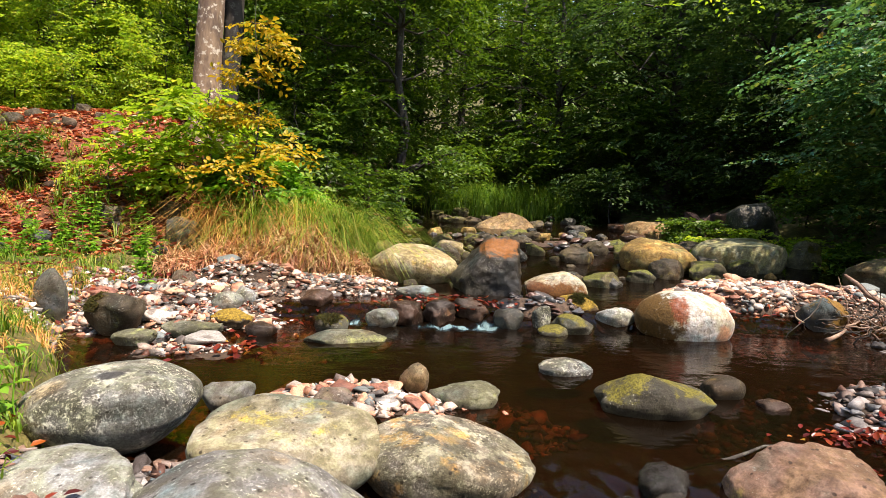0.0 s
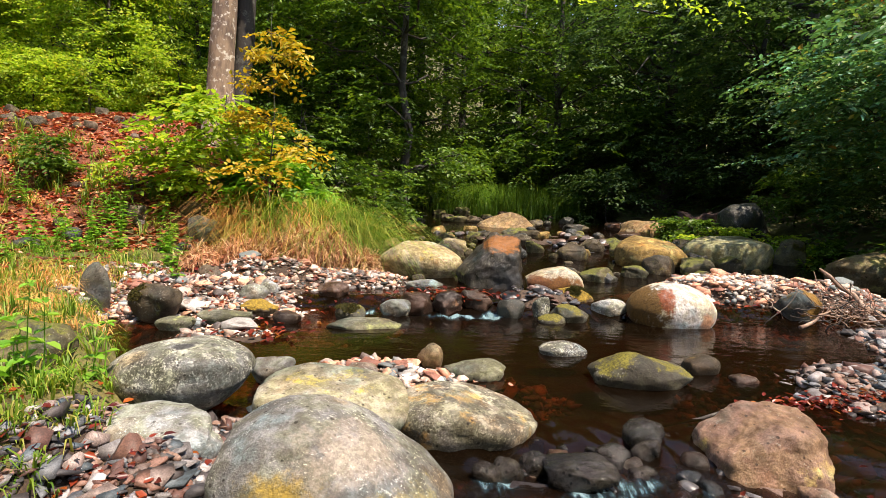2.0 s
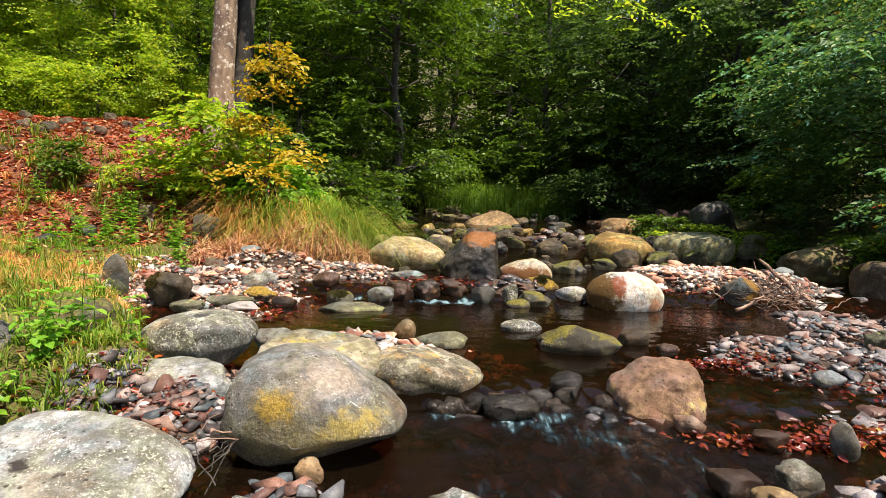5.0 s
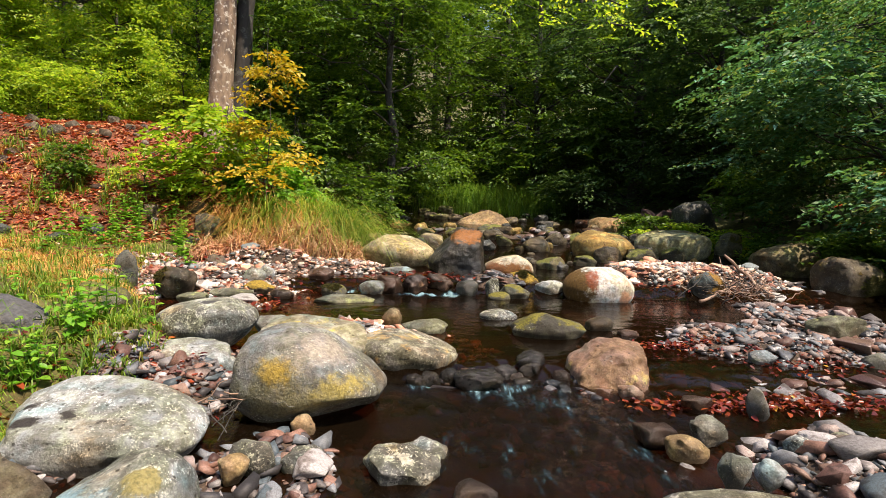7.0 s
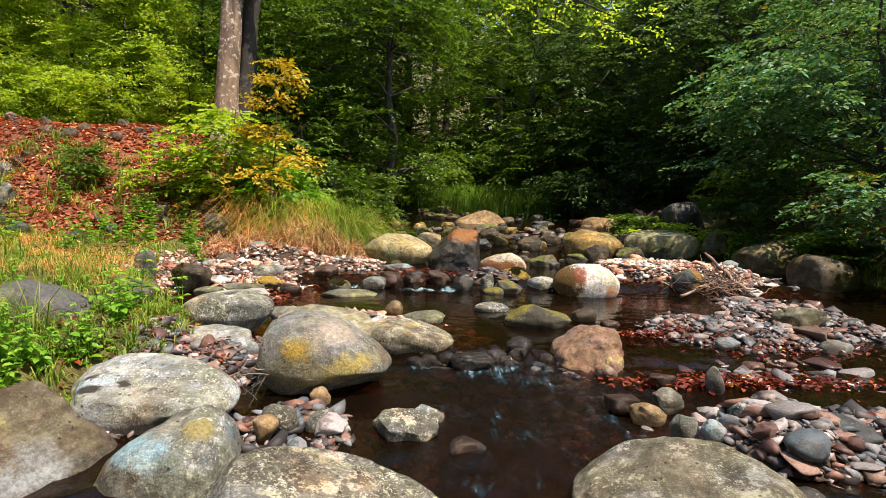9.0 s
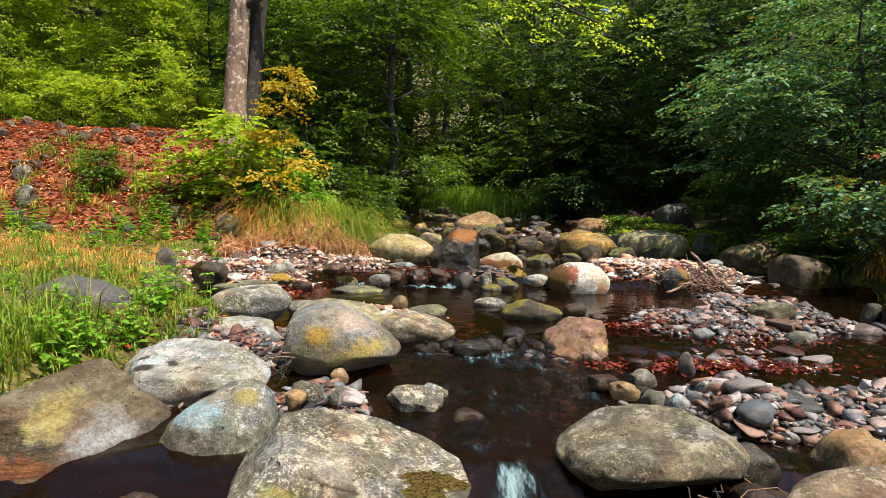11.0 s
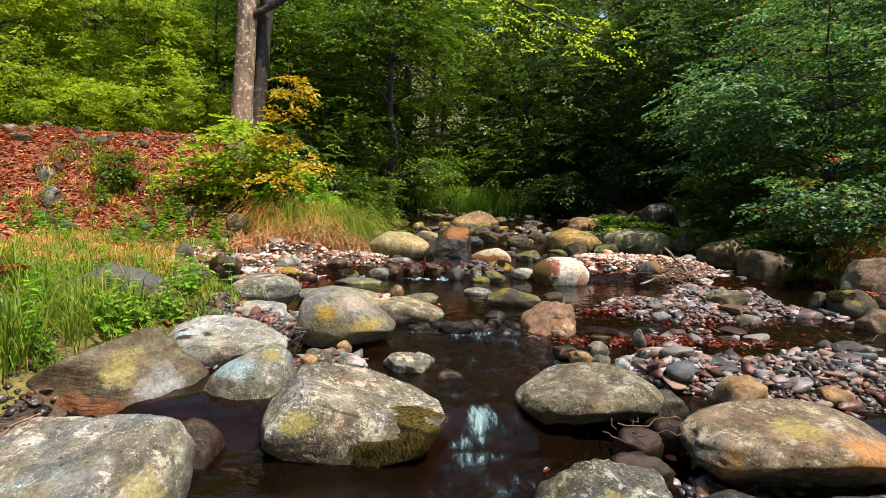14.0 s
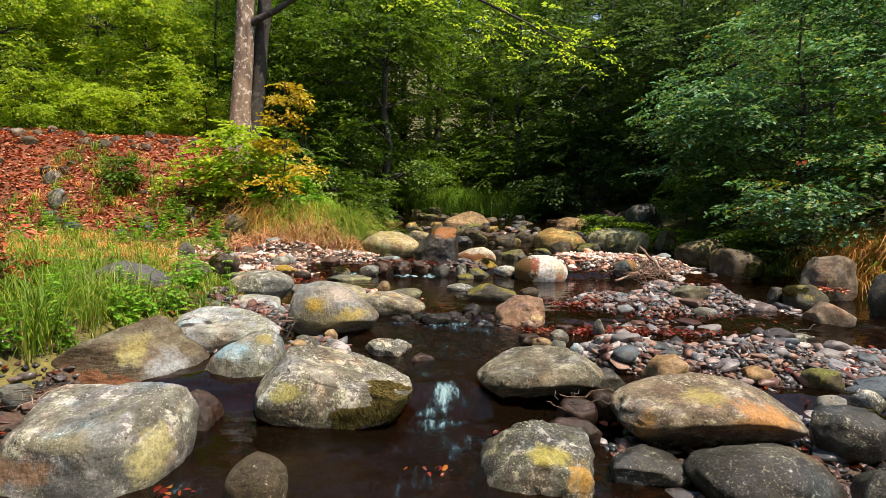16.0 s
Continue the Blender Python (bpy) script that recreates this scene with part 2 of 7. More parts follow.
WHITE_LICHEN = (0.44, 0.43, 0.39)
STONE = {
    # dark grey spots low on a stone's front put its foot shade into colour
    "paleb": stone_material("pale_granite", (0.46, 0.47, 0.48), (0.36, 0.36, 0.37), (0.66, 0.66, 0.66), 0.8, None, 0, (0.42, 0.36, 0.3), 0.25, 0.15, weather=0.4,
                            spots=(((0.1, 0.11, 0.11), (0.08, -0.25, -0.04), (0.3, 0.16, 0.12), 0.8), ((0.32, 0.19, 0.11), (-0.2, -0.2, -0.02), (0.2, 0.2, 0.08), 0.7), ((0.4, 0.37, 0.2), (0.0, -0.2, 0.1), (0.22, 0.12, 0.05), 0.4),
                                   ((0.42, 0.39, 0.16), (0.3, -0.12, 0.02), (0.08, 0.2, 0.14), 0.75), ((0.24, 0.25, 0.23), (0.14, -0.2, 0.08), (0.08, 0.12, 0.1), 0.7)), crust=0.1),
    "slab": stone_material("layered_sandstone", (0.34, 0.31, 0.25), (0.3, 0.24, 0.17), WHITE_LICHEN, 0.3, (0.3, 0.26, 0.16), 0.2, (0.26, 0.24, 0.21), 0.35, 0.4, strata=0.7,
                           spots=(((0.3, 0.13, 0.06), (-0.1, -0.25, -0.05), (0.34, 0.2, 0.07), 0.9), ((0.1, 0.06, 0.035), (-0.25, -0.25, 0.04), (0.25, 0.2, 0.03), 0.8), ((0.42, 0.4, 0.15), (0.13, -0.14, 0.13), (0.09, 0.2, 0.12), 0.85), ((0.36, 0.4, 0.41), (0.31, -0.1, 0.0), (0.12, 0.25, 0.12), 0.85), ((0.34, 0.33, 0.24), (-0.12, 0.0, 0.17), (0.24, 0.22, 0.05), 0.7)), crust=0.0),
    "white": stone_material("pale_weathered_stone", (0.66, 0.69, 0.7), (0.52, 0.56, 0.58), (0.78, 0.78, 0.76), 0.8, None, 0, (0.4, 0.42, 0.42), 0.2, 0.12, weather=0.3),
    "blotted": stone_material("black_spotted_pale_stone", (0.64, 0.68, 0.7), (0.55, 0.6, 0.63), (0.8, 0.8, 0.78), 0.9, None, 0, (0.42, 0.44, 0.44), 0.15, 0.1, weather=0.3,
                              spots=(((0.3, 0.3, 0.28), (-0.05, -0.3, 0.08), (0.3, 0.12, 0.08), 0.6), ((0.25, 0.2, 0.06), (-0.33, -0.05, 0.14), (0.06, 0.1, 0.07), 0.8), ((0.035, 0.03, 0.028), (-0.2, -0.17, 0.25), (0.07, 0.05, 0.09), 1.0), ((0.035, 0.03, 0.028), (-0.27, -0.06, 0.27), (0.075, 0.04, 0.09), 1.0),
                                     ((0.04, 0.035, 0.03), (-0.06, -0.12, 0.26), 0.05, 1.0), ((0.04, 0.035, 0.03), (0.08, -0.16, 0.24), 0.035, 1.0), ((0.04, 0.035, 0.03), (0.14, -0.06, 0.27), 0.035, 1.0))),
    "bluetop": stone_material("blue_patched_stone", (0.44, 0.47, 0.48), (0.35, 0.38, 0.39), (0.62, 0.63, 0.6), 0.9, (0.36, 0.37, 0.32), 0.2, None, 0, 0.25, weather=0.5,
                              spots=(((0.26, 0.46, 0.56), (-0.04, -0.1, 0.34), (0.17, 0.13, 0.08), 0.7), ((0.27, 0.23, 0.08), (0.14, -0.08, 0.42), (0.06, 0.06, 0.05), 0.9), ((0.16, 0.17, 0.17), (0.0, -0.2, 0.05), (0.22, 0.12, 0.1), 0.7)), crust=0.1),
    "bluegrey": stone_material("blue_grey_stone", (0.33, 0.37, 0.4), (0.42, 0.43, 0.44), WHITE_LICHEN, 0.5, (0.22, 0.32, 0.38), 0.35, None, 0, 0.35),
    "darkblue": stone_material("slate_stone", (0.1, 0.13, 0.15), (0.17, 0.18, 0.18), WHITE_LICHEN, 0.2, None, 0, None, 0, 0.35, 0.5),
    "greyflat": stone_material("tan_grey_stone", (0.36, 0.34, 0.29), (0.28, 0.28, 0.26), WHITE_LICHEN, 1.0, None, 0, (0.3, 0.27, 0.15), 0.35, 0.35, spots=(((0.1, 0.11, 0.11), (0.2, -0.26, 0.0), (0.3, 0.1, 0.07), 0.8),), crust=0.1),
    "mossed": stone_material("lichen_dotted_stone", (0.34, 0.33, 0.305), (0.25, 0.245, 0.23), (0.62, 0.61, 0.55), 1.25, (0.4, 0.32, 0.26), 0.2, (0.26, 0.26, 0.26), 0.25, 0.3, weather=0.6,
                             spots=(((0.36, 0.34, 0.08), (-0.2, -0.28, 0.18), (0.12, 0.14, 0.06), 0.6), ((0.16, 0.17, 0.18), (-0.2, -0.1, 0.3), (0.1, 0.12, 0.06), 0.6), ((0.46, 0.34, 0.27), (0.05, -0.1, 0.3), (0.12, 0.14, 0.06), 0.5)), crust=0.22),
    "block": stone_material("orange_spotted_block", (0.19, 0.2, 0.19), (0.12, 0.13, 0.13), (0.46, 0.45, 0.4), 1.1, (0.2, 0.2, 0.1), 0.3, None, 0, 0.5, spots=(((0.42, 0.24, 0.04), (0.13, -0.18, 0.06), (0.07, 0.1, 0.12), 0.8), ((0.38, 0.34, 0.06), (0.0, -0.1, 0.13), (0.14, 0.1, 0.04), 0.7)), crust=0.2),
    "egg": stone_material("yellow_patched_stone", (0.44, 0.45, 0.46), (0.38, 0.38, 0.38), (0.6, 0.6, 0.56), 0.8, None, 0, (0.4, 0.39, 0.34), 0.3, 0.15, weather=0.35,
                          spots=(((0.44, 0.3, 0.045), (-0.1, -0.25, 0.34), (0.13, 0.16, 0.08), 0.85), ((0.42, 0.33, 0.07), (0.17, -0.2, 0.25), (0.2, 0.2, 0.08), 0.8), ((0.34, 0.3, 0.14), (-0.02, -0.26, 0.2), (0.28, 0.16, 0.1), 0.6), ((0.5, 0.42, 0.34), (0.1, -0.15, 0.42), (0.22, 0.2, 0.1), 0.5)), crust=0.0),
    "orangeg": stone_material("orange_crusted_grey_stone", (0.46, 0.43, 0.38), (0.36, 0.35, 0.33), (0.6, 0.58, 0.52), 1.1, (0.5, 0.33, 0.14), 0.35, (0.24, 0.24, 0.22), 0.3, 0.3, weather=0.6, crust=0.25),
    "tanolive": stone_material("tan_olive_stone", (0.34, 0.27, 0.15), (0.26, 0.22, 0.12), WHITE_LICHEN, 0.3, (0.24, 0.22, 0.08), 0.3, None, 0, 0.3),
    "speckle": stone_material("speckled_grey_stone", (0.36, 0.37, 0.37), (0.24, 0.25, 0.25), (0.6, 0.6, 0.55), 1.1, (0.3, 0.3, 0.2), 0.3, None, 0, 0.45, crust=0.15),
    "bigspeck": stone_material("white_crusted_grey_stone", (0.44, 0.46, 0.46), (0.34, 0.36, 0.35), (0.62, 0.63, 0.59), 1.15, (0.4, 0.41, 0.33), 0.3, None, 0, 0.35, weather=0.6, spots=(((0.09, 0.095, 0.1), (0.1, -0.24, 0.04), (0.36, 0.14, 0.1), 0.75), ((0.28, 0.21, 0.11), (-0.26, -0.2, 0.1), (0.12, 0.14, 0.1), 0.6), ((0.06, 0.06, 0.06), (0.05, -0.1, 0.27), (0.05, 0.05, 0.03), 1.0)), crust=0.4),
    "yellow": stone_material("yellowish_stone", (0.7, 0.66, 0.54), (0.66, 0.61, 0.44), WHITE_LICHEN, 0.4, (0.44, 0.37, 0.1), 0.2, (0.34, 0.33, 0.2), 0.4, 0.2),
    "pink": stone_material("red_granite", (0.62, 0.38, 0.28), (0.58, 0.35, 0.26), WHITE_LICHEN, 0.25, (0.5, 0.36, 0.14), 0.25, (0.24, 0.16, 0.13), 0.3, 0.25, 0.55, weather=0.5),
    "pinkpale": stone_material("pink_grey_stone", (0.42, 0.33, 0.28), (0.34, 0.27, 0.23), WHITE_LICHEN, 0.5, (0.26, 0.26, 0.16), 0.3, (0.34, 0.17, 0.1), 0.3, 0.3),
    "tan": stone_material("tan_stone", (0.62, 0.42, 0.24), (0.56, 0.39, 0.22), WHITE_LICHEN, 0.2, (0.5, 0.38, 0.2), 0.3, None, 0, 0.25),
    "orange": stone_material("orange_lichen_stone", (0.45, 0.36, 0.29), (0.36, 0.29, 0.24), (0.52, 0.5, 0.43), 0.9, None, 0, (0.34, 0.3, 0.22), 0.3, 0.3, weather=0.5,
                             spots=(((0.5, 0.24, 0.06), (0.18, -0.2, 0.2), (0.22, 0.2, 0.08), 0.75), ((0.44, 0.37, 0.1), (-0.05, -0.1, 0.27), (0.14, 0.12, 0.05), 0.6), ((0.09, 0.07, 0.05), (0.36, -0.18, 0.12), (0.14, 0.16, 0.08), 0.8), ((0.1, 0.085, 0.07), (0.22, -0.1, 0.27), (0.09, 0.04, 0.03), 0.85),
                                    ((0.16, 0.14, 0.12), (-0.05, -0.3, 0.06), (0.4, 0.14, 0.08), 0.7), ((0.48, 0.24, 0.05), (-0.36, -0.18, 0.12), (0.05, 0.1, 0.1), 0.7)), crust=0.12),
    "dark": stone_material("dark_wet_stone", (0.075, 0.085, 0.09), (0.11, 0.11, 0.11), WHITE_LICHEN, 0.75, None, 0, (0.08, 0.07, 0.05), 0.3, 0.3, 0.42, crust=0.0),
    "wetdark": stone_material("black_wet_stone", (0.05, 0.05, 0.056), (0.085, 0.07, 0.06), None, 0, None, 0, (0.09, 0.05, 0.035), 0.3, 0.2, 0.14),
    "redd": stone_material("dark_red_wet_stone", (0.16, 0.09, 0.07), (0.1, 0.07, 0.06), WHITE_LICHEN, 0.15, (0.2, 0.1, 0.06), 0.3, None, 0, 0.35, 0.32),
    "brownw": stone_material("brown_stone", (0.22, 0.17, 0.11), (0.15, 0.12, 0.08), WHITE_LICHEN, 0.5, (0.2, 0.16, 0.05), 0.3, None, 0, 0.4, 0.6),
    "olive": stone_material("olive_stone", (0.23, 0.2, 0.11), (0.16, 0.15, 0.09), WHITE_LICHEN, 0.3, (0.2, 0.19, 0.05), 0.4, None, 0, 0.35, 0.7, (0.16, 0.17, 0.03), 0.5),
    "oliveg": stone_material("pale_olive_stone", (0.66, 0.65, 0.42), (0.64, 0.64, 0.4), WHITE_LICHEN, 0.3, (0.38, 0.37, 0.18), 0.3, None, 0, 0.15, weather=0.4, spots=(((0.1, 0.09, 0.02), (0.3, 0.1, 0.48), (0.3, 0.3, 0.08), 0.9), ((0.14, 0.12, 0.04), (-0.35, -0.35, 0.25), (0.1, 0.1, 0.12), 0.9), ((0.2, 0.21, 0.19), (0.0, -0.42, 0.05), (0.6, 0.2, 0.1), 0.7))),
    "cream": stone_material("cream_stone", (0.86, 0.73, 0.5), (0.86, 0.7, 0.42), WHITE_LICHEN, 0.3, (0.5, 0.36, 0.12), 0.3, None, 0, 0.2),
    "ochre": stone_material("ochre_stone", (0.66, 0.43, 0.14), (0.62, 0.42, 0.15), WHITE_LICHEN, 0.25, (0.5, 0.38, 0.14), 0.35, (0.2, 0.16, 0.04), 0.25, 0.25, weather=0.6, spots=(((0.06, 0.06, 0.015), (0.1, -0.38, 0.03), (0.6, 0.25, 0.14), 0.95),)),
    "darktop": stone_material("rust_topped_stone", (0.085, 0.08, 0.08), (0.12, 0.115, 0.11), WHITE_LICHEN, 0.45, None, 0, None, 0, 0.3, 0.5, spots=(((0.25, 0.1, 0.025), (0.1, -0.05, 0.3), (0.3, 0.34, 0.13), 1.0), ((0.05, 0.055, 0.06), (0.1, -0.25, -0.1), (0.25, 0.2, 0.15), 0.7))),
    "trio": stone_material("rust_mossed_white_stone", (0.95, 0.84, 0.68), (0.9, 0.8, 0.64), WHITE_LICHEN, 0.4, (0.4, 0.3, 0.2), 0.2, None, 0, 0.2, weather=0.3, spots=(((0.17, 0.07, 0.015), (-0.05, -0.25, 0.1), (0.42, 0.25, 0.13), 1.0), ((0.14, 0.05, 0.015), (-0.25, -0.15, 0.16), (0.14, 0.2, 0.1), 0.9))),
    "mossr": stone_material("golden_moss_stone", (0.28, 0.2, 0.12), (0.2, 0.15, 0.1), WHITE_LICHEN, 0.2, None, 0, None, 0, 0.3, 0.8, (0.36, 0.24, 0.03), 0.9),
    "mossy": stone_material("green_moss_stone", (0.2, 0.19, 0.14), (0.13, 0.12, 0.09), WHITE_LICHEN, 0.5, None, 0, None, 0, 0.4, 0.7, (0.19, 0.17, 0.022), 0.5),
    "whiteb": stone_material("white_boulder_stone", (1.3, 1.24, 1.2), (1.5, 1.42, 1.38), (0.8, 0.78, 0.75), 0.3, (0.62, 0.58, 0.56), 0.2, None, 0, 0.1, weather=0.2,
                             spots=(((0.12, 0.065, 0.012), (-0.3, -0.12, 0.2), (0.2, 0.4, 0.3), 1.0), ((0.24, 0.06, 0.02), (-0.14, -0.22, 0.26), (0.08, 0.16, 0.14), 0.9), ((0.66, 0.32, 0.16), (0.24, -0.24, 0.08), (0.12, 0.14, 0.1), 0.85), ((0.3, 0.32, 0.33), (0.2, -0.12, 0.32), (0.1, 0.12, 0.1), 0.7))),
    "bluem": stone_material("blue_brown_stone", (0.27, 0.31, 0.33), (0.2, 0.23, 0.25), WHITE_LICHEN, 0.3, (0.2, 0.12, 0.03), 0.3, None, 0, 0.3, flank=((0.24, 0.13, 0.02), (1.0, 0.0, 0.2), 0.42, 0.06)),
    "flatg": stone_material("green_grey_slab", (0.36, 0.36, 0.28), (0.28, 0.29, 0.22), WHITE_LICHEN, 0.4, (0.3, 0.32, 0.16), 0.4, None, 0, 0.3),
    "peak": stone_material("plain_grey_stone", (0.34, 0.33, 0.3), (0.26, 0.25, 0.23), WHITE_LICHEN, 0.3, None, 0, None, 0, 0.3),
    "whited": stone_material("two_toned_stone", (0.45, 0.43, 0.38), (0.36, 0.34, 0.3), WHITE_LICHEN, 0.4, (0.2, 0.18, 0.16), 0.3, None, 0, 0.3, flank=((0.1, 0.1, 0.105), (0.2, 0.0, 0.95), 0.62, 0.03)),
}


def pebble_material(name, source, wet=(1.0, 1.0, 1.0), rough=0.62):
    """River stones of many colours. source: the node output that gives each stone its own number."""
    m, n, l, b = material(name)
    info = n.new("ShaderNodeObjectInfo" if source == "Random" else "ShaderNodeNewGeometry")
    pick = info.outputs[source]
    r = ramp(n, [(0.0, (0.34, 0.33, 0.31)), (0.1, (0.12, 0.105, 0.1)), (0.2, (0.52, 0.42, 0.36)), (0.32, (0.08, 0.078, 0.08)), (0.42, (0.42, 0.23, 0.16)),
                 (0.52, (0.24, 0.27, 0.28)), (0.6, (0.72, 0.7, 0.66)), (0.68, (0.2, 0.1, 0.075)), (0.76, (0.34, 0.37, 0.38)), (0.84, (0.13, 0.18, 0.2)), (0.92, (0.48, 0.31, 0.22))], "CONSTANT")
    l.new(pick, r.inputs[0])
    for e in r.color_ramp.elements:
        e.color = (*[c * w for c, w in zip(e.color[:3], wet)], 1)
    co, plain = shifted(n, l)
    t1, t2, t3 = tex(n, l, co, 18, 5, 0.6), tex(n, l, co, 160, 3, 0.7), tex(n, l, co, 2.2, 3, 0.5)
    colour = mix(n, l, threshold(n, l, t1.outputs[0], 0.4, 0.65), r.outputs[0], mix(n, l, 1.0, r.outputs[0], (0.6, 0.58, 0.56), "MULTIPLY"))
    colour = mix(n, l, 0.5, colour, ramp_colour(n, l, t2.outputs[0]), "OVERLAY")
    colour = mix(n, l, threshold(n, l, t3.outputs[0], 0.52, 0.66), colour, mix(n, l, 1.0, colour, (0.45, 0.4, 0.37), "MULTIPLY"))
    l.new(colour, b.inputs["Base Color"])
    b.inputs["Roughness"].default_value = rough
    bump(n, l, [(t1.outputs[0], 0.3, 0.01), (t2.outputs[0], 0.3, 0.003)], b)
    return m


# the first tint puts sunlight into the stone colours
SUN_TONE, GREY, WET = (1.4, 1.22, 1.13), (0.56, 0.55, 0.59), (0.3, 0.3, 0.33)
SUN_PEBBLE, SUN_GRAVEL = pebble_material("sun_toned_river_stone", "Random", SUN_TONE), pebble_material("sun_toned_river_gravel", "Random Per Island", SUN_TONE)
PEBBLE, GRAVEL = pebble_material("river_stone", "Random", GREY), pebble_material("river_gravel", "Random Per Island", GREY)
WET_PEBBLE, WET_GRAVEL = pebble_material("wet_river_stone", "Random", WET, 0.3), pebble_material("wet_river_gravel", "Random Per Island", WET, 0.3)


def leaf_material(name, stops, rough=0.45, through_light=0.45):
    """Leaves in several tints, one to a leaf, that let some light through."""
    m, n, l, b = material(name)
    geo = n.new("ShaderNodeNewGeometry")
    r = ramp(n, stops)
    l.new(geo.outputs["Random Per Island"], r.inputs[0])
    co = n.new("ShaderNodeTexCoord").outputs["Object"]
    t = tex(n, l, co, 1.4, 3, 0.5)
    colour = mix(n, l, threshold(n, l, t.outputs[0], 0.4, 0.62), r.outputs[0], mix(n, l, 1.0, r.outputs[0], (0.72, 0.78, 0.7), "MULTIPLY"))
    l.new(colour, b.inputs["Base Color"])
    b.inputs["Roughness"].default_value = rough
    b.inputs["Specular IOR Level"].default_value = 0.4
    trans = n.new("ShaderNodeBsdfTranslucent")
    l.new(mix(n, l, 1.0, colour, (1.0, 1.0, 0.55), "MULTIPLY"), trans.inputs["Color"])
    ms = n.new("ShaderNodeMixShader")
    ms.inputs[0].default_value = through_light
    l.new(b.outputs[0], ms.inputs[1])
    l.new(trans.outputs[0], ms.inputs[2])
    l.new(ms.outputs[0], n["Material Output"].inputs["Surface"])
    return m


LEAF = {
    # "sunny" and "dark" put the bank's sunlight and the wood's shade into leaf tints
    "sunny": leaf_material("sun_toned_beech_leaf", [(0, (0.17, 0.32, 0.025)), (0.5, (0.35, 0.52, 0.04)), (0.9, (0.52, 0.62, 0.07)), (1, (0.66, 0.6, 0.08))], 0.4, 0.6),
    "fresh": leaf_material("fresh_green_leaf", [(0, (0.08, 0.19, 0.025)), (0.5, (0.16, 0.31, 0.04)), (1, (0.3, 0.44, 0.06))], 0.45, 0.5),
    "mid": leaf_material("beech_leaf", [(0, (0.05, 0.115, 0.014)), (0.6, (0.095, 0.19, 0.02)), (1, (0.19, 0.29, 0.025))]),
    "dark": leaf_material("shade_toned_beech_leaf", [(0, (0.05, 0.11, 0.032)), (0.6, (0.085, 0.165, 0.05)), (1, (0.14, 0.22, 0.055))], 0.6),
    # the teal stop is the sky's sheen on leaf tops, painted as a tint
    "blue": leaf_material("sky_sheen_beech_leaf", [(0, (0.055, 0.15, 0.05)), (0.4, (0.09, 0.22, 0.085)), (0.66, (0.15, 0.27, 0.07)), (0.8, (0.15, 0.42, 0.32)), (0.99, (0.34, 0.38, 0.07)), (1.0, (0.36, 0.1, 0.03))], 0.5, 0.4),
    "turning": leaf_material("turning_beech_leaf", [(0, (0.12, 0.22, 0.02)), (0.5, (0.24, 0.34, 0.03)), (0.8, (0.42, 0.38, 0.04)), (0.86, (0.45, 0.06, 0.02)), (1, (0.55, 0.1, 0.03))]),
    "yellow": leaf_material("autumn_yellow_leaf", [(0, (0.5, 0.3, 0.02)), (0.5, (0.62, 0.42, 0.03)), (0.85, (0.5, 0.42, 0.05)), (1, (0.3, 0.33, 0.04))]),
    "litter": leaf_material("fallen_beech_leaf", [(0, (0.12, 0.022, 0.01)), (0.3, (0.3, 0.05, 0.02)), (0.65, (0.52, 0.11, 0.045)), (0.88, (0.66, 0.28, 0.13)), (1, (0.7, 0.5, 0.3))], 0.55, 0.15),
    "red": leaf_material("wet_red_leaf", [(0, (0.07, 0.01, 0.006)), (0.5, (0.17, 0.02, 0.01)), (0.85, (0.28, 0.05, 0.015)), (0.97, (0.36, 0.12, 0.02)), (1, (0.5, 0.32, 0.04))], 0.3, 0.2),
    "herb": leaf_material("herb_leaf", [(0, (0.1, 0.28, 0.02)), (0.5, (0.16, 0.4, 0.03)), (1, (0.28, 0.48, 0.05))]),
    "grass": leaf_material("green_grass_blade", [(0, (0.08, 0.18, 0.014)), (0.5, (0.17, 0.3, 0.025)), (0.85, (0.3, 0.38, 0.04)), (1, (0.5, 0.4, 0.13))], 0.5, 0.4),
    "thatch": leaf_material("matted_dry_blade", [(0, (0.34, 0.12, 0.06)), (0.4, (0.62, 0.3, 0.17)), (0.8, (0.76, 0.46, 0.28)), (1, (0.8, 0.6, 0.34))], 0.6, 0.25),
    "straw": leaf_material("dry_grass_blade", [(0, (0.42, 0.15, 0.04)), (0.4, (0.64, 0.3, 0.09)), (0.75, (0.78, 0.46, 0.16)), (1, (0.5, 0.42, 0.06))], 0.6, 0.3),
    "moss": leaf_material("moss_tuft", [(0, (0.018, 0.016, 0.004)), (0.5, (0.045, 0.045, 0.006)), (0.8, (0.1, 0.1, 0.01)), (1, (0.11, 0.05, 0.012))], 0.85, 0.15),
}


def bark_material(name, base, second, lichen):
    m, n, l, b = material(name)
    co = n.new("ShaderNodeTexCoord").outputs["Object"]
    stretch = n.new("ShaderNodeMapping")
    stretch.inputs["Scale"].default_value = (1, 1, 0.3)
    l.new(co, stretch.inputs[0])
    t1, t2 = tex(n, l, stretch.outputs[0], 7, 6, 0.65), tex(n, l, stretch.outputs[0], 40, 4, 0.7)
    t3 = tex(n, l, co, 9, 6, 0.7)
    colour = mix(n, l, threshold(n, l, t1.outputs[0], 0.38, 0.62), base, second)
    colour = mix(n, l, threshold(n, l, t3.outputs[0], 0.54, 0.62), colour, lichen)
    l.new(colour, b.inputs["Base Color"])
    b.inputs["Roughness"].default_value = 0.85
    bump(n, l, [(t1.outputs[0], 0.5, 0.03), (t2.outputs[0], 0.5, 0.008)], b)
    return m


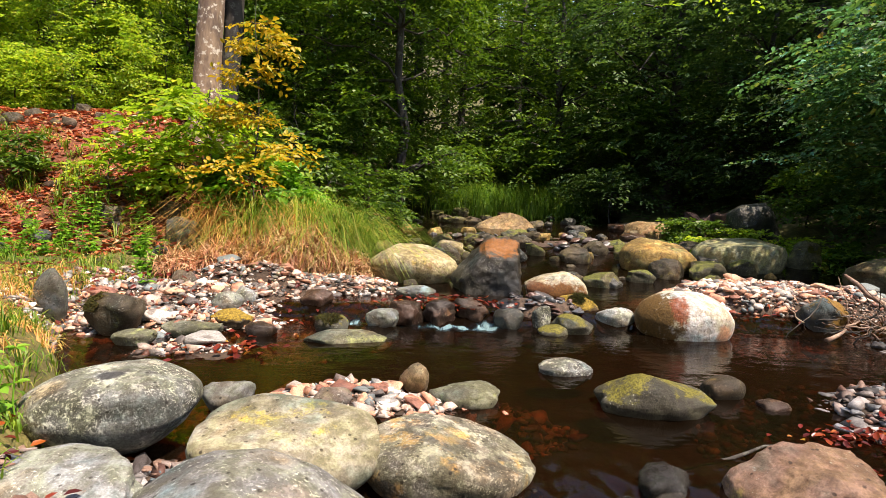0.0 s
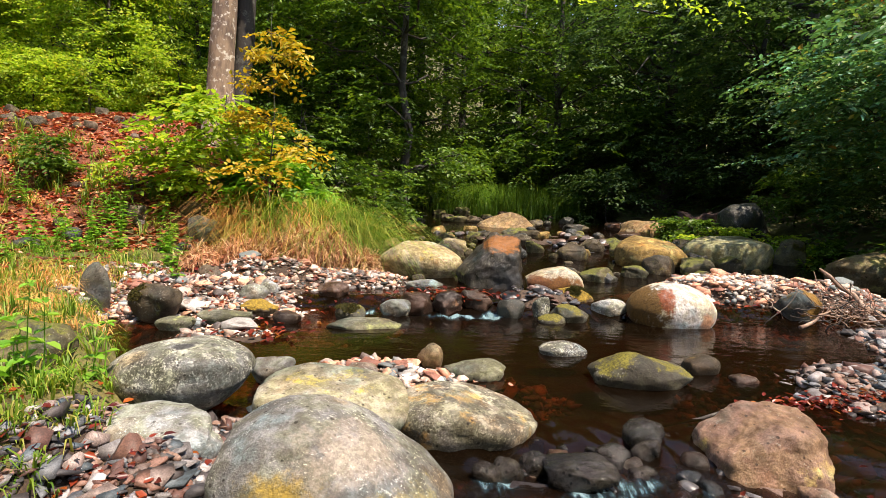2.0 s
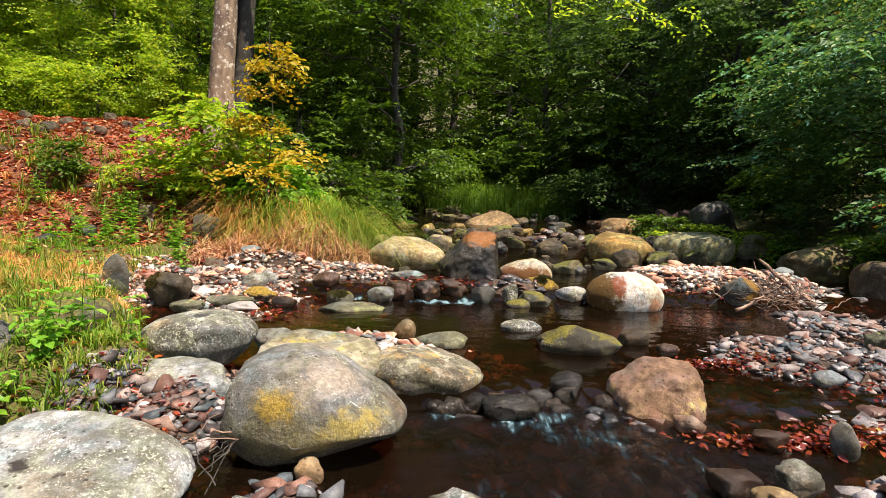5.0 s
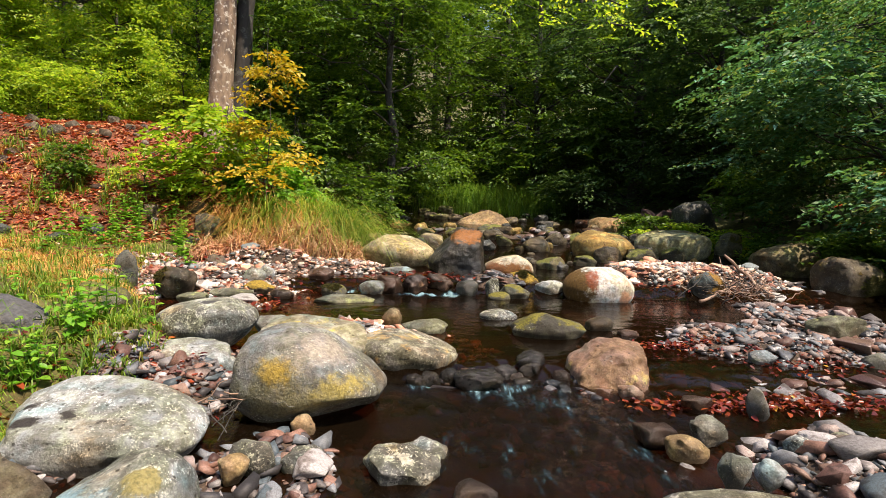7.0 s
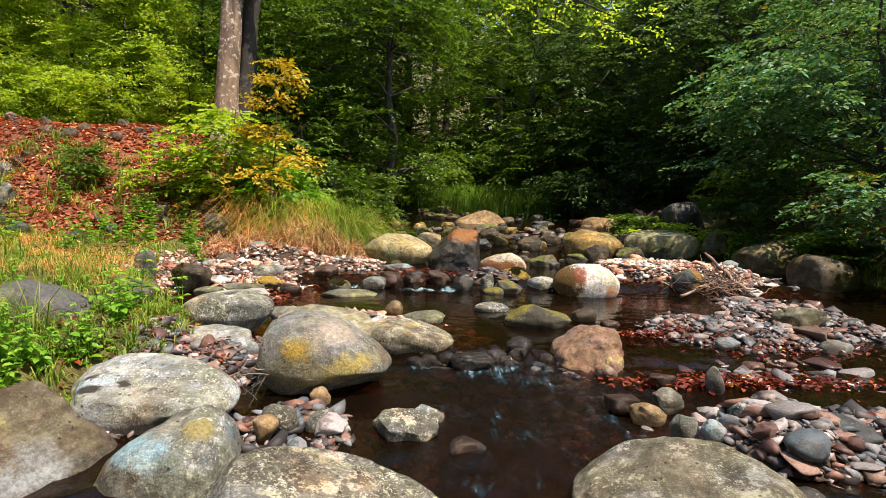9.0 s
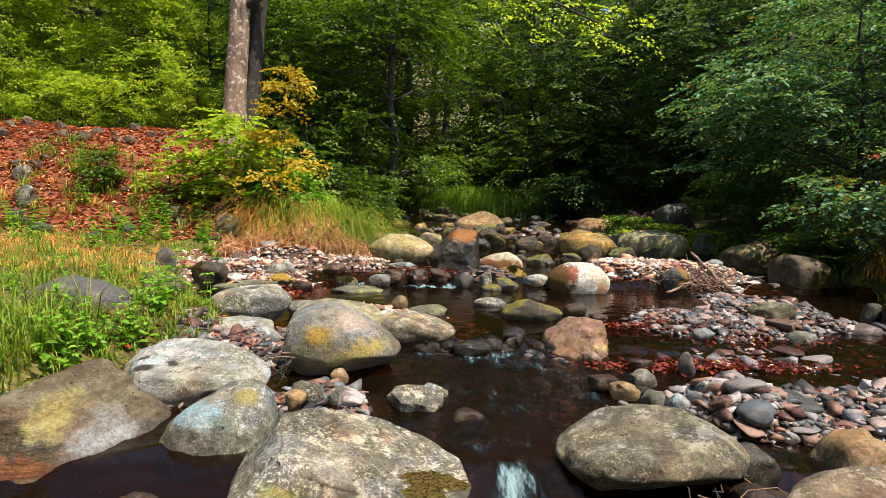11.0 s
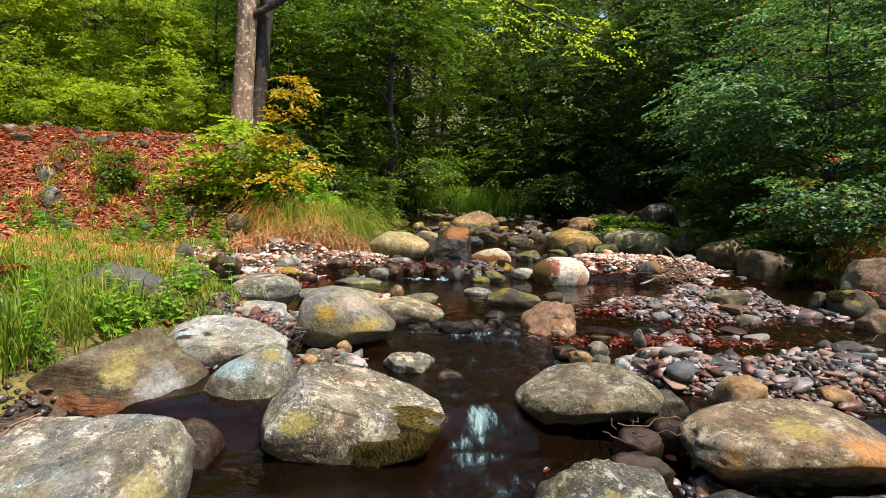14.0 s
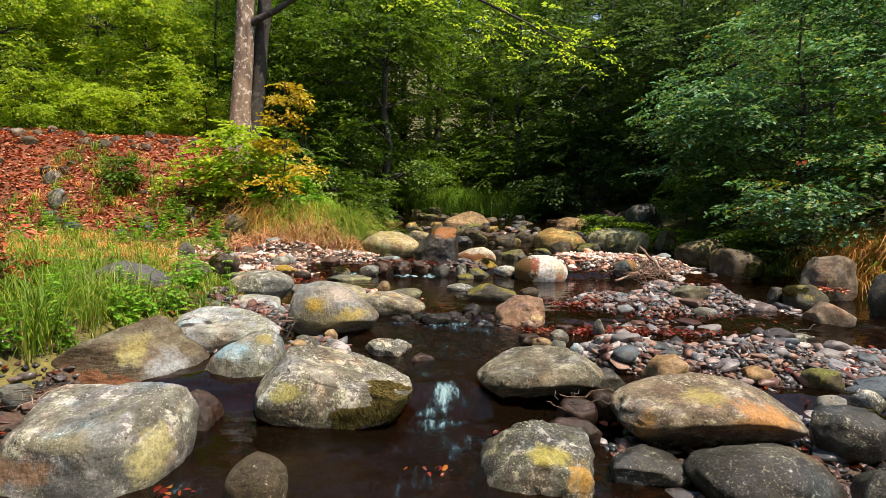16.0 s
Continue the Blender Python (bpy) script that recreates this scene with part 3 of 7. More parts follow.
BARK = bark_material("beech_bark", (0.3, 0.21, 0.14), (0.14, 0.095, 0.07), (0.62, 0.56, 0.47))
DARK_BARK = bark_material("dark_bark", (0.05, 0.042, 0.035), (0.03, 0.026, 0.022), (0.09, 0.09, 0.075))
DRIFT = bark_material("bleached_driftwood", (0.3, 0.2, 0.14), (0.18, 0.11, 0.08), (0.4, 0.31, 0.24))


def soil_material(name, stops, scale, small):
    m, n, l, b = material(name)
    co = n.new("ShaderNodeTexCoord").outputs["Object"]
    t1, t2, t3 = tex(n, l, co, scale, 6, 0.65), tex(n, l, co, small, 5, 0.7), tex(n, l, co, 0.7, 3, 0.5)
    r = ramp(n, stops)
    l.new(t2.outputs[0], r.inputs[0])
    colour = mix(n, l, threshold(n, l, t1.outputs[0], 0.4, 0.65), r.outputs[0], mix(n, l, 1.0, r.outputs[0], (0.5, 0.46, 0.4), "MULTIPLY"))
    colour = mix(n, l, threshold(n, l, t3.outputs[0], 0.42, 0.6), colour, mix(n, l, 1.0, colour, (0.7, 0.68, 0.6), "MULTIPLY"))
    l.new(colour, b.inputs["Base Color"])
    b.inputs["Roughness"].default_value = 0.9
    bump(n, l, [(t1.outputs[0], 0.5, 0.05), (t2.outputs[0], 0.6, 0.015)], b)
    return m


BED = soil_material("stream_bed", [(0.3, (0.03, 0.02, 0.014)), (0.5, (0.07, 0.045, 0.03)), (0.7, (0.15, 0.1, 0.07))], 6, 45)
LITTER_SOIL = soil_material("leaf_covered_soil", [(0.3, (0.06, 0.02, 0.01)), (0.5, (0.2, 0.06, 0.026)), (0.7, (0.36, 0.14, 0.06))], 5, 38)
TURF = soil_material("grassy_soil", [(0.3, (0.06, 0.06, 0.015)), (0.5, (0.14, 0.13, 0.03)), (0.7, (0.26, 0.19, 0.07))], 5, 40)
FOREST = soil_material("forest_floor", [(0.3, (0.05, 0.045, 0.015)), (0.5, (0.1, 0.1, 0.028)), (0.7, (0.18, 0.14, 0.055))], 2, 18)


def water_material():
    """Peaty stream water: brown, clear in the shallows, rippled, with a mirror sheen that grows at low angles. Where
    the sheet is churned by a fall it carries threads of white bubbles, and sky glints painted in the same colour."""
    m, n, l, b = material("peaty_water")
    co = n.new("ShaderNodeTexCoord").outputs["Object"]
    st, flow = n.new("ShaderNodeMapping"), n.new("ShaderNodeMapping")
    st.inputs["Scale"].default_value = (1.0, 1.8, 1.0)
    flow.inputs["Scale"].default_value = (1.0, 0.28, 0.28)
    l.new(co, st.inputs[0])
    l.new(co, flow.inputs[0])
    churn = n.new("ShaderNodeAttribute")
    churn.attribute_name = "churn"
    r1, r2 = tex(n, l, st.outputs[0], 5, 2, 0.5), tex(n, l, st.outputs[0], 26, 2, 0.5)
    t1, t2 = tex(n, l, flow.outputs[0], 34, 7, 0.74), tex(n, l, flow.outputs[0], 12, 4, 0.6)
    clear = n.new("ShaderNodeBsdfTransparent")
    clear.inputs[0].default_value = (0.32, 0.145, 0.058, 1)
    peat = n.new("ShaderNodeBsdfDiffuse")
    peat.inputs[0].default_value = (0.013, 0.008, 0.004, 1)
    body = n.new("ShaderNodeMixShader")
    body.inputs[0].default_value = 0.3
    l.new(clear.outputs[0], body.inputs[1])
    l.new(peat.outputs[0], body.inputs[2])
    gloss = n.new("ShaderNodeBsdfGlossy")
    gloss.inputs["Roughness"].default_value = 0.04
    fres = n.new("ShaderNodeFresnel")
    fres.inputs[0].default_value = 1.33
    sheen = n.new("ShaderNodeMixShader")
    l.new(fres.outputs[0], sheen.inputs[0])
    l.new(body.outputs[0], sheen.inputs[1])
    l.new(gloss.outputs[0], sheen.inputs[2])
    add = n.new("ShaderNodeMath")
    add.operation = "ADD"
    l.new(churn.outputs["Fac"], add.inputs[0])
    l.new(t1.outputs[0], add.inputs[1])
    add2 = n.new("ShaderNodeMath")
    add2.operation = "MULTIPLY_ADD"
    add2.inputs[1].default_value = 0.9
    l.new(t2.outputs[0], add2.inputs[0])
    l.new(add.outputs[0], add2.inputs[2])
    thin = n.new("ShaderNodeMath")
    thin.operation, thin.inputs[1].default_value = "MULTIPLY", 0.62
    l.new(threshold(n, l, add2.outputs[0], 1.36, 1.75), thin.inputs[0])
    mask = thin.outputs[0]
    foam_glints = b
    # dark blue to pale: foam, with the glints of the sky painted in
    l.new(mix(n, l, threshold(n, l, add2.outputs[0], 1.5, 1.85), (0.02, 0.07, 0.1), (0.42, 0.68, 0.75)), foam_glints.inputs["Base Color"])
    foam_glints.inputs["Roughness"].default_value = 0.15
    torn = n.new("ShaderNodeMixShader")
    l.new(mask, torn.inputs[0])
    l.new(sheen.outputs[0], torn.inputs[1])
    l.new(foam_glints.outputs[0], torn.inputs[2])
    last = None
    for t, s, d in ((r1, 0.12, 0.05), (r2, 0.1, 0.012), (t1, None, 0.1)):
        bb = n.new("ShaderNodeBump")
        bb.inputs["Distance"].default_value = d
        if s is None:
            l.new(churn.outputs["Fac"], bb.inputs["Strength"])
        else:
            bb.inputs["Strength"].default_value = s
        l.new(t.outputs[0], bb.inputs["Height"])
        if last:
            l.new(last.outputs[0], bb.inputs["Normal"])
        last = bb
    for node in (gloss, fres, foam_glints):
        l.new(last.outputs[0], node.inputs["Normal"])
    l.new(torn.outputs[0], n["Material Output"].inputs["Surface"])
    return m


WATER = water_material()


# ---- ground ----
def toe_left(y):
    """x of the left bank's foot."""
    return np.interp(y, [-8, -3, -1, 0, 1, 2, 3, 4, 5, 5.6, 6.0, 6.4, 7, 9, 12, 16, 40], [-3.4, -2.6, -2.2, -1.95, -1.45, -1.4, -2.2, -3.0, -3.3, -3.0, -2.2, -1.0, -0.9, -1.2, -1.5, -2, -3])


def toe_right(y):
    """x of the right bank's foot."""
    return np.interp(y, [-8, -2, 0, 2, 4, 6, 8, 10, 13, 16, 40], [6.5, 6.2, 6.1, 6.0, 6.1, 6.3, 6.1, 5.6, 4.6, 4, 4])


BARS = [  # gravel bars: x, y, half width, half length, height
    (-2.3, 4.6, 1.15, 1.0, 0.25), (-1.4, 5.5, 1.2, 0.45, 0.24), (-0.32, 2.66, 0.8, 0.3, 0.17), (3.5, 5.25, 1.5, 0.65, 0.34), (2.95, 2.6, 1.15, 0.75, 0.2), (2.5, 0.45, 1.0, 0.6, 0.19),
    (3.9, 0.4, 1.4, 0.9, 0.17), (2.3, -0.9, 1.3, 0.8, 0.16), (2.7, 1.55, 1.15, 0.4, 0.1), (4.3, 2.6, 0.6, 0.6, 0.1), (3.9, 3.75, 0.75, 0.8, 0.17), (-0.45, 0.5, 0.4, 0.45, 0.16), (-1.5, 1.0, 0.7, 0.9, 0.2), (-0.85, 1.6, 0.45, 0.65, 0.14), (0.9, 4.8, 0.5, 0.3, 0.22), (-1.9, -0.9, 0.75, 1.2, 0.2), (2.0, 9.5, 3.0, 1.2, 0.14),
    (-1.7, 3.4, 0.5, 0.35, 0.16), (0.75, 0.75, 0.75, 0.7, 0.05), (0.75, 1.62, 0.75, 0.25, 0.07), (1.75, 0.6, 0.45, 0.5, 0.1),
]


def level(y):
    """Height of the water along the stream: four pools with small falls between."""
    return -0.2 + 0.1 * smooth(-0.42, -0.08, y) + 0.05 * smooth(1.6, 1.95, y) + 0.1 * smooth(4.4, 4.75, y) + 0.08 * np.maximum(y - 6.2, 0)


def bed(x, y):
    """Height of the stream bed, before the banks."""
    z = level(y) - 0.15 + 0.03 * blur_noise(x * 1.7, y * 1.7, 3) + 0.018 * blur_noise(x * 5, y * 5, 4)
    for cx, cy, rx, ry, h in BARS:
        r = np.hypot((x - cx) / rx, (y - cy) / ry)
        r = r + 0.14 * blur_noise(x * 2.6, y * 2.6, 7)
        z = z + h * (1 - smooth(0.55, 1.15, r))
    return z


def ground_z(x, y):
    x, y = np.asarray(x, float), np.asarray(y, float)
    left = toe_left(y) + 0.12 * blur_noise(x * 1.3, y * 1.3, 9) - x
    right = x - toe_right(y) - 0.2 * blur_noise(x * 1.1, y * 1.1, 10)
    z = bed(x, y)
    up = np.maximum(y - 6.2, 0) * 0.08
    terrace = 0.17 + 0.13 * smooth(0.2, 1.6, left) + 0.05 * blur_noise(x * 2.2, y * 2.2, 5) + up * 0.5
    u1 = -0.3 * (x + 7) + 0.95 * (y - 5.1)
    u2 = -0.95 * (x + 2.6) + 0.31 * (y - 6.3)
    u = np.minimum(u1, u2)
    hill = 0.58 * np.maximum(u, 0)
    hill = np.where(hill < 1.6, hill, 1.6 + 0.42 * (1 - np.exp(-(hill - 1.6) / 0.42)))
    hill = hill + 0.2 * np.exp(-(((x + 1.95) / 0.85) ** 2) - ((y - 6.75) / 0.42) ** 2)
    hill = hill + 0.07 * blur_noise(x * 1.5, y * 1.5, 11) * smooth(0.1, 0.8, u) + 0.03 * blur_noise(x * 5, y * 5, 12) * smooth(0.1, 0.6, u)
    z = lerp(z, np.maximum(z, terrace + hill), smooth(-0.12, 0.3, left))
    bank = 0.16 + 0.3 * np.clip(right, 0, 5) ** 0.9 + 0.09 * blur_noise(x * 1.3, y * 1.3, 13) + up * 0.6
    z = lerp(z, np.maximum(z, bank), smooth(-0.1, 0.45, right))
    far = np.hypot(x, y - 3)
    # the valley sides and the head of the valley, wooded, a long way off
    z = z + 0.3 * np.maximum(far - 26, 0) * smooth(26, 60, far) + 0.5 * blur_noise(x * 0.15, y * 0.15, 14) * smooth(14, 26, far)
    z = np.where(y > 18, np.maximum(z, 1.1 + (y - 18) * 0.06), z)
    return z


def spaced(stops):
    """Coordinates with a step that changes along the way: pairs of (from, step), and an end."""
    out, (at, step) = [], stops[0]
    for nxt, nstep in stops[1:]:
        k = max(1, int(round((nxt - at) / step)))
        out += [at + (nxt - at) * i / k for i in range(k)]
        at, step = nxt, nstep
    return np.array(out + [at])


gx = spaced([(-160, 16), (-40, 4), (-16, 0.5), (-8, 0.1), (-3.4, 0.055), (4.5, 0.08), (7, 0.4), (16, 4), (40, 16), (160, 1)])
gy = spaced([(-80, 10), (-20, 2), (-6, 0.4), (-3, 0.055), (6.5, 0.09), (12, 0.3), (24, 3), (50, 12), (180, 1)])
GX, GY = np.meshgrid(gx, gy)
GZ = ground_z(GX, GY)
nx, ny = len(gx), len(gy)
idx = np.arange(nx * ny).reshape(ny, nx)
quads = np.stack([idx[:-1, :-1], idx[:-1, 1:], idx[1:, 1:], idx[1:, :-1]], -1).reshape(-1, 4)
ground = mesh_object("ground", np.stack([GX, GY, GZ], -1).reshape(-1, 3), quads, [BED, LITTER_SOIL, TURF, FOREST], smooth_shade=True)
mx, my = (GX[:-1, :-1] + GX[1:, 1:]) / 2, (GY[:-1, :-1] + GY[1:, 1:]) / 2
dl, dr = toe_left(my) - mx, mx - toe_right(my)
u1, u2 = -0.3 * (mx + 7) + 0.95 * (my - 5.1), -0.95 * (mx + 2.6) + 0.31 * (my - 6.3)
uu = np.minimum(u1, u2)
wob = 0.35 * blur_noise(mx * 2.1, my * 2.1, 21)
slot = np.zeros(mx.shape, np.int32)
slot[dl + wob * 0.4 > 0.02] = 2
slot[(uu + wob > 0.25) & (dl > 0)] = 1
slot[dr + wob > 0.1] = 3
slot[(my > 11.5) & ((dl > 0) | (dr > 0))] = 3
slot[(uu > 4.6 + wob)] = 3
slot[(my > 18)] = 3
ground.data.polygons.foreach_set("material_index", slot.ravel())
tagged(ground, "stream valley floor with gravel bed, leaf-covered bank and forest soil", "ground", kind="structure")

# water, one sheet that steps down over the small falls
wx = spaced([(-3.6, 0.1), (-0.6, 0.025), (1.6, 0.1), (6.2, 1)])
wy = spaced([(-6, 0.25), (-1.4, 0.025), (2.1, 0.07), (4.0, 0.025), (4.9, 0.1), (6.5, 0.3), (20, 1)])
WX, WY = np.meshgrid(wx, wy)
fall = sum(np.exp(-(((WY - c) / s) ** 2)) for c, s in ((-0.2, 0.4), (1.75, 0.28), (4.55, 0.25)))
fall = fall + 0.5 * np.exp(-(((WX - 0.85) / 0.75) ** 2) - ((WY - 1.2) / 0.4) ** 2)
chop = blur_noise(WX * 13, WY * 8, 31) + 0.7 * blur_noise(WX * 26, WY * 17, 32)
WZ = level(WY) + 0.017 * fall * chop + 0.0015 * blur_noise(WX * 6, WY * 10, 33)
# narrow strong fields are foam, broad faint ones mostly carry painted glints
churn = np.zeros(WX.shape)
for cx, cy, rx, ry, s in ((0.57, -0.2, 0.2, 0.24, 0.58), (0.53, -0.5, 0.18, 0.1, 0.74), (0.45, -0.36, 0.08, 0.1, 0.62), (0.67, -0.3, 0.07, 0.14, 0.62), (0.42, -0.6, 0.22, 0.1, 0.54), (0.55, -0.75, 0.5, 0.25, 0.48), (0.45, 0.15, 0.4, 0.3, 0.36), (0.18, 1.55, 0.13, 0.09, 0.7), (0.75, 1.55, 0.35, 0.12, 0.52), (0.4, 4.4, 0.14, 0.13, 0.95), (0.1, 4.32, 0.55, 0.11, 0.74), (-0.75, 4.4, 0.16, 0.14, 0.75),
                          (0.8, 0.7, 0.9, 0.7, 0.4), (1.2, 1.15, 0.6, 0.25, 0.44), (0.45, 1.5, 0.12, 0.08, 0.62), (0.95, 1.5, 0.12, 0.08, 0.6), (0.5, 1.5, 0.6, 0.16, 0.5), (-0.55, 4.6, 0.2, 0.15, 0.5), (0.5, -1.2, 0.6, 0.3, 0.38), (0.9, 1.35, 0.7, 0.3, 0.46), (-0.6, -1.2, 0.25, 0.12, 0.42), (1.05, 6.9, 0.2, 0.2, 0.5)):
    churn = np.maximum(churn, s * np.exp(-(((WX - cx) / rx) ** 2) - ((WY - cy) / ry) ** 2))
churn = churn * (1.0 + 0.4 * blur_noise(WX * 7, WY * 9, 34) + 0.2 * blur_noise(WX * 17, WY * 21, 35)).clip(0, 1.15)
WZ = WZ + churn * (0.032 * blur_noise(WX * 11, WY * 9, 36) + 0.022 * blur_noise(WX * 19, WY * 15, 37))
idx = np.arange(WX.size).reshape(WX.shape)
quads = np.stack([idx[:-1, :-1], idx[:-1, 1:], idx[1:, 1:], idx[1:, :-1]], -1).reshape(-1, 4)
water = mesh_object("water", np.stack([WX, WY, WZ], -1).reshape(-1, 3), quads, WATER, smooth_shade=True)
water.data.attributes.new("churn", "FLOAT", "POINT").data.foreach_set("value", churn.astype(np.float32).ravel())
tagged(water, "clear brown peaty stream water with small falls", "water", kind="structure")


# ---- rocks ----
def ball(cuts):
    bm = bmesh.new()
    bmesh.ops.create_icosphere(bm, subdivisions=cuts, radius=1)
    v = np.array([p.co[:] for p in bm.verts])
    f = np.array([[p.index for p in q.verts] for q in bm.faces])
    bm.free()
    return v, f


BALL = {k: ball(k) for k in (1, 2, 3, 4, 5)}


def lumps(v, scale, seed):
    o = Vector((seed * 3.17, seed * 1.31, seed * 2.71))
    return np.array([noise.noise(Vector(p) * scale + o) for p in v])


def stone_shape(fine, seed, cuts=3, lumpy=0.14, square=0.3, planes=()):
    """A weathered stone in the cube -1..1: rounded box, flat breaks from some sides, lumps and dents."""
    v, f = BALL[fine]
    rnd = np.random.RandomState(seed)
    n = v / np.linalg.norm(v, axis=1)[:, None]
    p = n / (np.abs(n) ** (2 + 2 * square)).sum(1)[:, None] ** (1 / (2 + 2 * square))
    for _ in range(cuts):
        d = rnd.normal(size=3)
        d[2] = abs(d[2]) * 0.8 - 0.1
        d /= np.linalg.norm(d)
        reach = rnd.uniform(0.62, 0.9)
        over = p @ d - reach
        p = p - np.maximum(over, 0)[:, None] * d * 0.88
    for *d, reach in planes:
        d = np.array(d) / np.linalg.norm(d)
        p = p - np.maximum(p @ d - reach, 0)[:, None] * d * 0.94
    p = p * (1 + lumpy * lumps(n, 1.25, seed) + lumpy * 0.45 * lumps(n, 3.1, seed + 50) + (lumpy * 0.2 * lumps(n, 8, seed + 90) if fine > 3 else 0))[:, None]
    lo, hi = p.min(0), p.max(0)
    return (p - (lo + hi) / 2) / ((hi - lo) / 2), f


def tufts(points, normals, length, width, count_seed, bend=0.6):
    """Small curved blades standing on points: two triangles each."""
    rnd = np.random.RandomState(count_seed)
    k = len(points)
    side = np.cross(normals, rnd.normal(size=(k, 3)))
    side /= np.linalg.norm(side, axis=1)[:, None] + 1e-9
    lean = normals + bend * rnd.normal(size=(k, 3)) * 0.5
    lean /= np.linalg.norm(lean, axis=1)[:, None]
    ln = length * rnd.uniform(0.5, 1.3, (k, 1))
    a, b = points - side * width, points + side * width
    c = points + lean * ln
    verts = np.stack([a, b, c], 1).reshape(-1, 3)
    return verts, np.arange(3 * k).reshape(-1, 3)


def joined(pieces):
    verts, faces, at = [], [], 0
    for v, f in pieces:
        verts.append(v)
        faces.append(f + at)
        at += len(v)
    return np.concatenate(verts), np.concatenate(faces)


def rock(x, y, z, w, d, h, mat, seed, label, cuts=3, sink=0.2, rz=0, moss=0, lumpy=0.14, square=0.3, planes=(), taper=0.3, prof=None, shear=0.0):
    """One stone: w wide, d deep, h high over z, with a foot that reaches into the ground. prof: how the back of the stone rises and falls along its width."""
    size = max(w, d)
    if not planes and not prof and cuts:
        cuts, lumpy = cuts + 3, lumpy * 1.3
    p, f = stone_shape(5 if size > 0.75 and y < 2 else 4 if size > 0.28 else 3, seed, cuts, lumpy, square, planes)
    if prof:
        crest = np.interp(p[:, 0], [u for u, _ in prof], [k for _, k in prof])
        p[:, 2] = np.where(p[:, 2] > 0, p[:, 2] * crest, p[:, 2]) - shear * p[:, 0]
    foot = h * sink + 0.05 + 0.04 * w
    # narrower towards the foot
    taper = 1 - taper * np.clip(-p[:, 2], 0, 1) ** 1.3
    v = np.stack([p[:, 0] * taper * w / 2, p[:, 1] * taper * d / 2, np.where(p[:, 2] > 0, 0.4 * h + 0.6 * h * p[:, 2], 0.4 * h + (0.4 * h + foot) * p[:, 2])], -1)
    ob = mesh_object("boulder" if size > 0.4 else "rock", v, f, STONE[mat], smooth_shade=True)
    ob.matrix_world = pose(x, y, z, 0, 0, rz)
    tagged(ob, label, "boulder" if size > 0.4 else "stone")
    if moss:
        # a mat that follows the stone, with short blades standing on it
        toward = np.array(moss if isinstance(moss, tuple) else (0.5, -0.3, 0.2))
        rnd = np.random.RandomState(seed)
        n = p / np.linalg.norm(p, axis=1)[:, None]
        score = 0.35 * lumps(n, 2.6, seed + 7) + n @ toward[:3]
        on = (score[f].mean(1) > (toward[3] if len(toward) > 3 else 0.6)) & (v[f][:, :, 2].mean(1) > -0.02)
        tri = f[on]
        if len(tri):
            raised = v + n * 0.006
            k = int(20000 * size * min(1.0, 3 * len(tri) / len(f)))
            pick = tri[rnd.randint(0, len(tri), k)]
            bary = rnd.dirichlet((1, 1, 1), k)
            tv, tf = tufts((raised[pick] * bary[:, :, None]).sum(1), n[pick[:, 0]] + (0, 0, -0.25), 0.017, 0.0022, seed, 0.9)
            used, back = np.unique(tri, return_inverse=True)
            mv, mf = joined([(raised[used], back.reshape(-1, 3)), (tv, tf)])
            tagged(mesh_object("moss", mv, mf, LEAF["moss"], ob, "olive and brown moss mat"), kind="stuff")
    return ob


def crag(x, y, z, faces, mat, seed, label, lumpy=0.06, edge=16, name="boulder"):
    """A broken block: the room inside a few flat faces (direction and distance from its middle), with worn edges and a rough skin."""
    v, f = BALL[5]
    n = v / np.linalg.norm(v, axis=1)[:, None]
    total = np.zeros(len(n))
    for dx, dy, dz, reach in faces:
        d = np.array((dx, dy, dz)) / math.sqrt(dx * dx + dy * dy + dz * dz)
        total += np.maximum(n @ d / reach, 0) ** edge
    p = n * total[:, None] ** (-1 / edge)
    p = p * (1 + lumpy * lumps(n, 2.0, seed) + 0.6 * lumpy * lumps(n, 5.5, seed + 20) + 0.3 * lumpy * lumps(n, 13, seed + 40))[:, None]
    ob = mesh_object(name, p, f, STONE[mat], smooth_shade=True)
    ob.location = (x, y, z)
    return tagged(ob, label, "boulder")


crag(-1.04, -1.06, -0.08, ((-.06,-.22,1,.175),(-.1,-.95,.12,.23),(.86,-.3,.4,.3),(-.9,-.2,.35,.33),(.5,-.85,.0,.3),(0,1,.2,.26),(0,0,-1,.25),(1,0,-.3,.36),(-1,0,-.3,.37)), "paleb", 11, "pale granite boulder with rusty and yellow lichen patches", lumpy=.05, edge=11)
crag(-1.56, 0.06, -0.05, ((.644,-.22,.765,.2),(-.48,.08,.876,.215),(-.22,-.93,.3,.24),(.62,-.78,.1,.3),(0,0,-1,.22),(0,1,.1,.3),(-1,-.15,-.15,.42),(1,0,-.4,.42),(-.05,-.15,1,.225)), "slab", 12, "angular brown sandstone boulder with layered broken face", lumpy=.07)
rock(-1.19, 0.72, -0.14, 0.90, 0.58, 0.30, "blotted", 13, "pale grey boulder with black lichen spots on the bank", cuts=0,sink=.2,square=.2,lumpy=.1,planes=((-.1,-.3,.95,.62),(-.85,-.3,.2,.75)),prof=((-1,.75),(-.5,1.03),(-.1,1),(.4,.82),(.8,.6),(1,.5)))
rock(-0.79, 0.15, -0.30, 0.52, 0.42, 0.45, "bluetop", 14, "smooth blue-grey boulder leaning on the pale boulder", cuts=0,sink=.2,square=.4,lumpy=.12,taper=.12,prof=((-1,.5),(-.5,.68),(0,.88),(.5,1.05),(.75,1.05),(1,.8)))
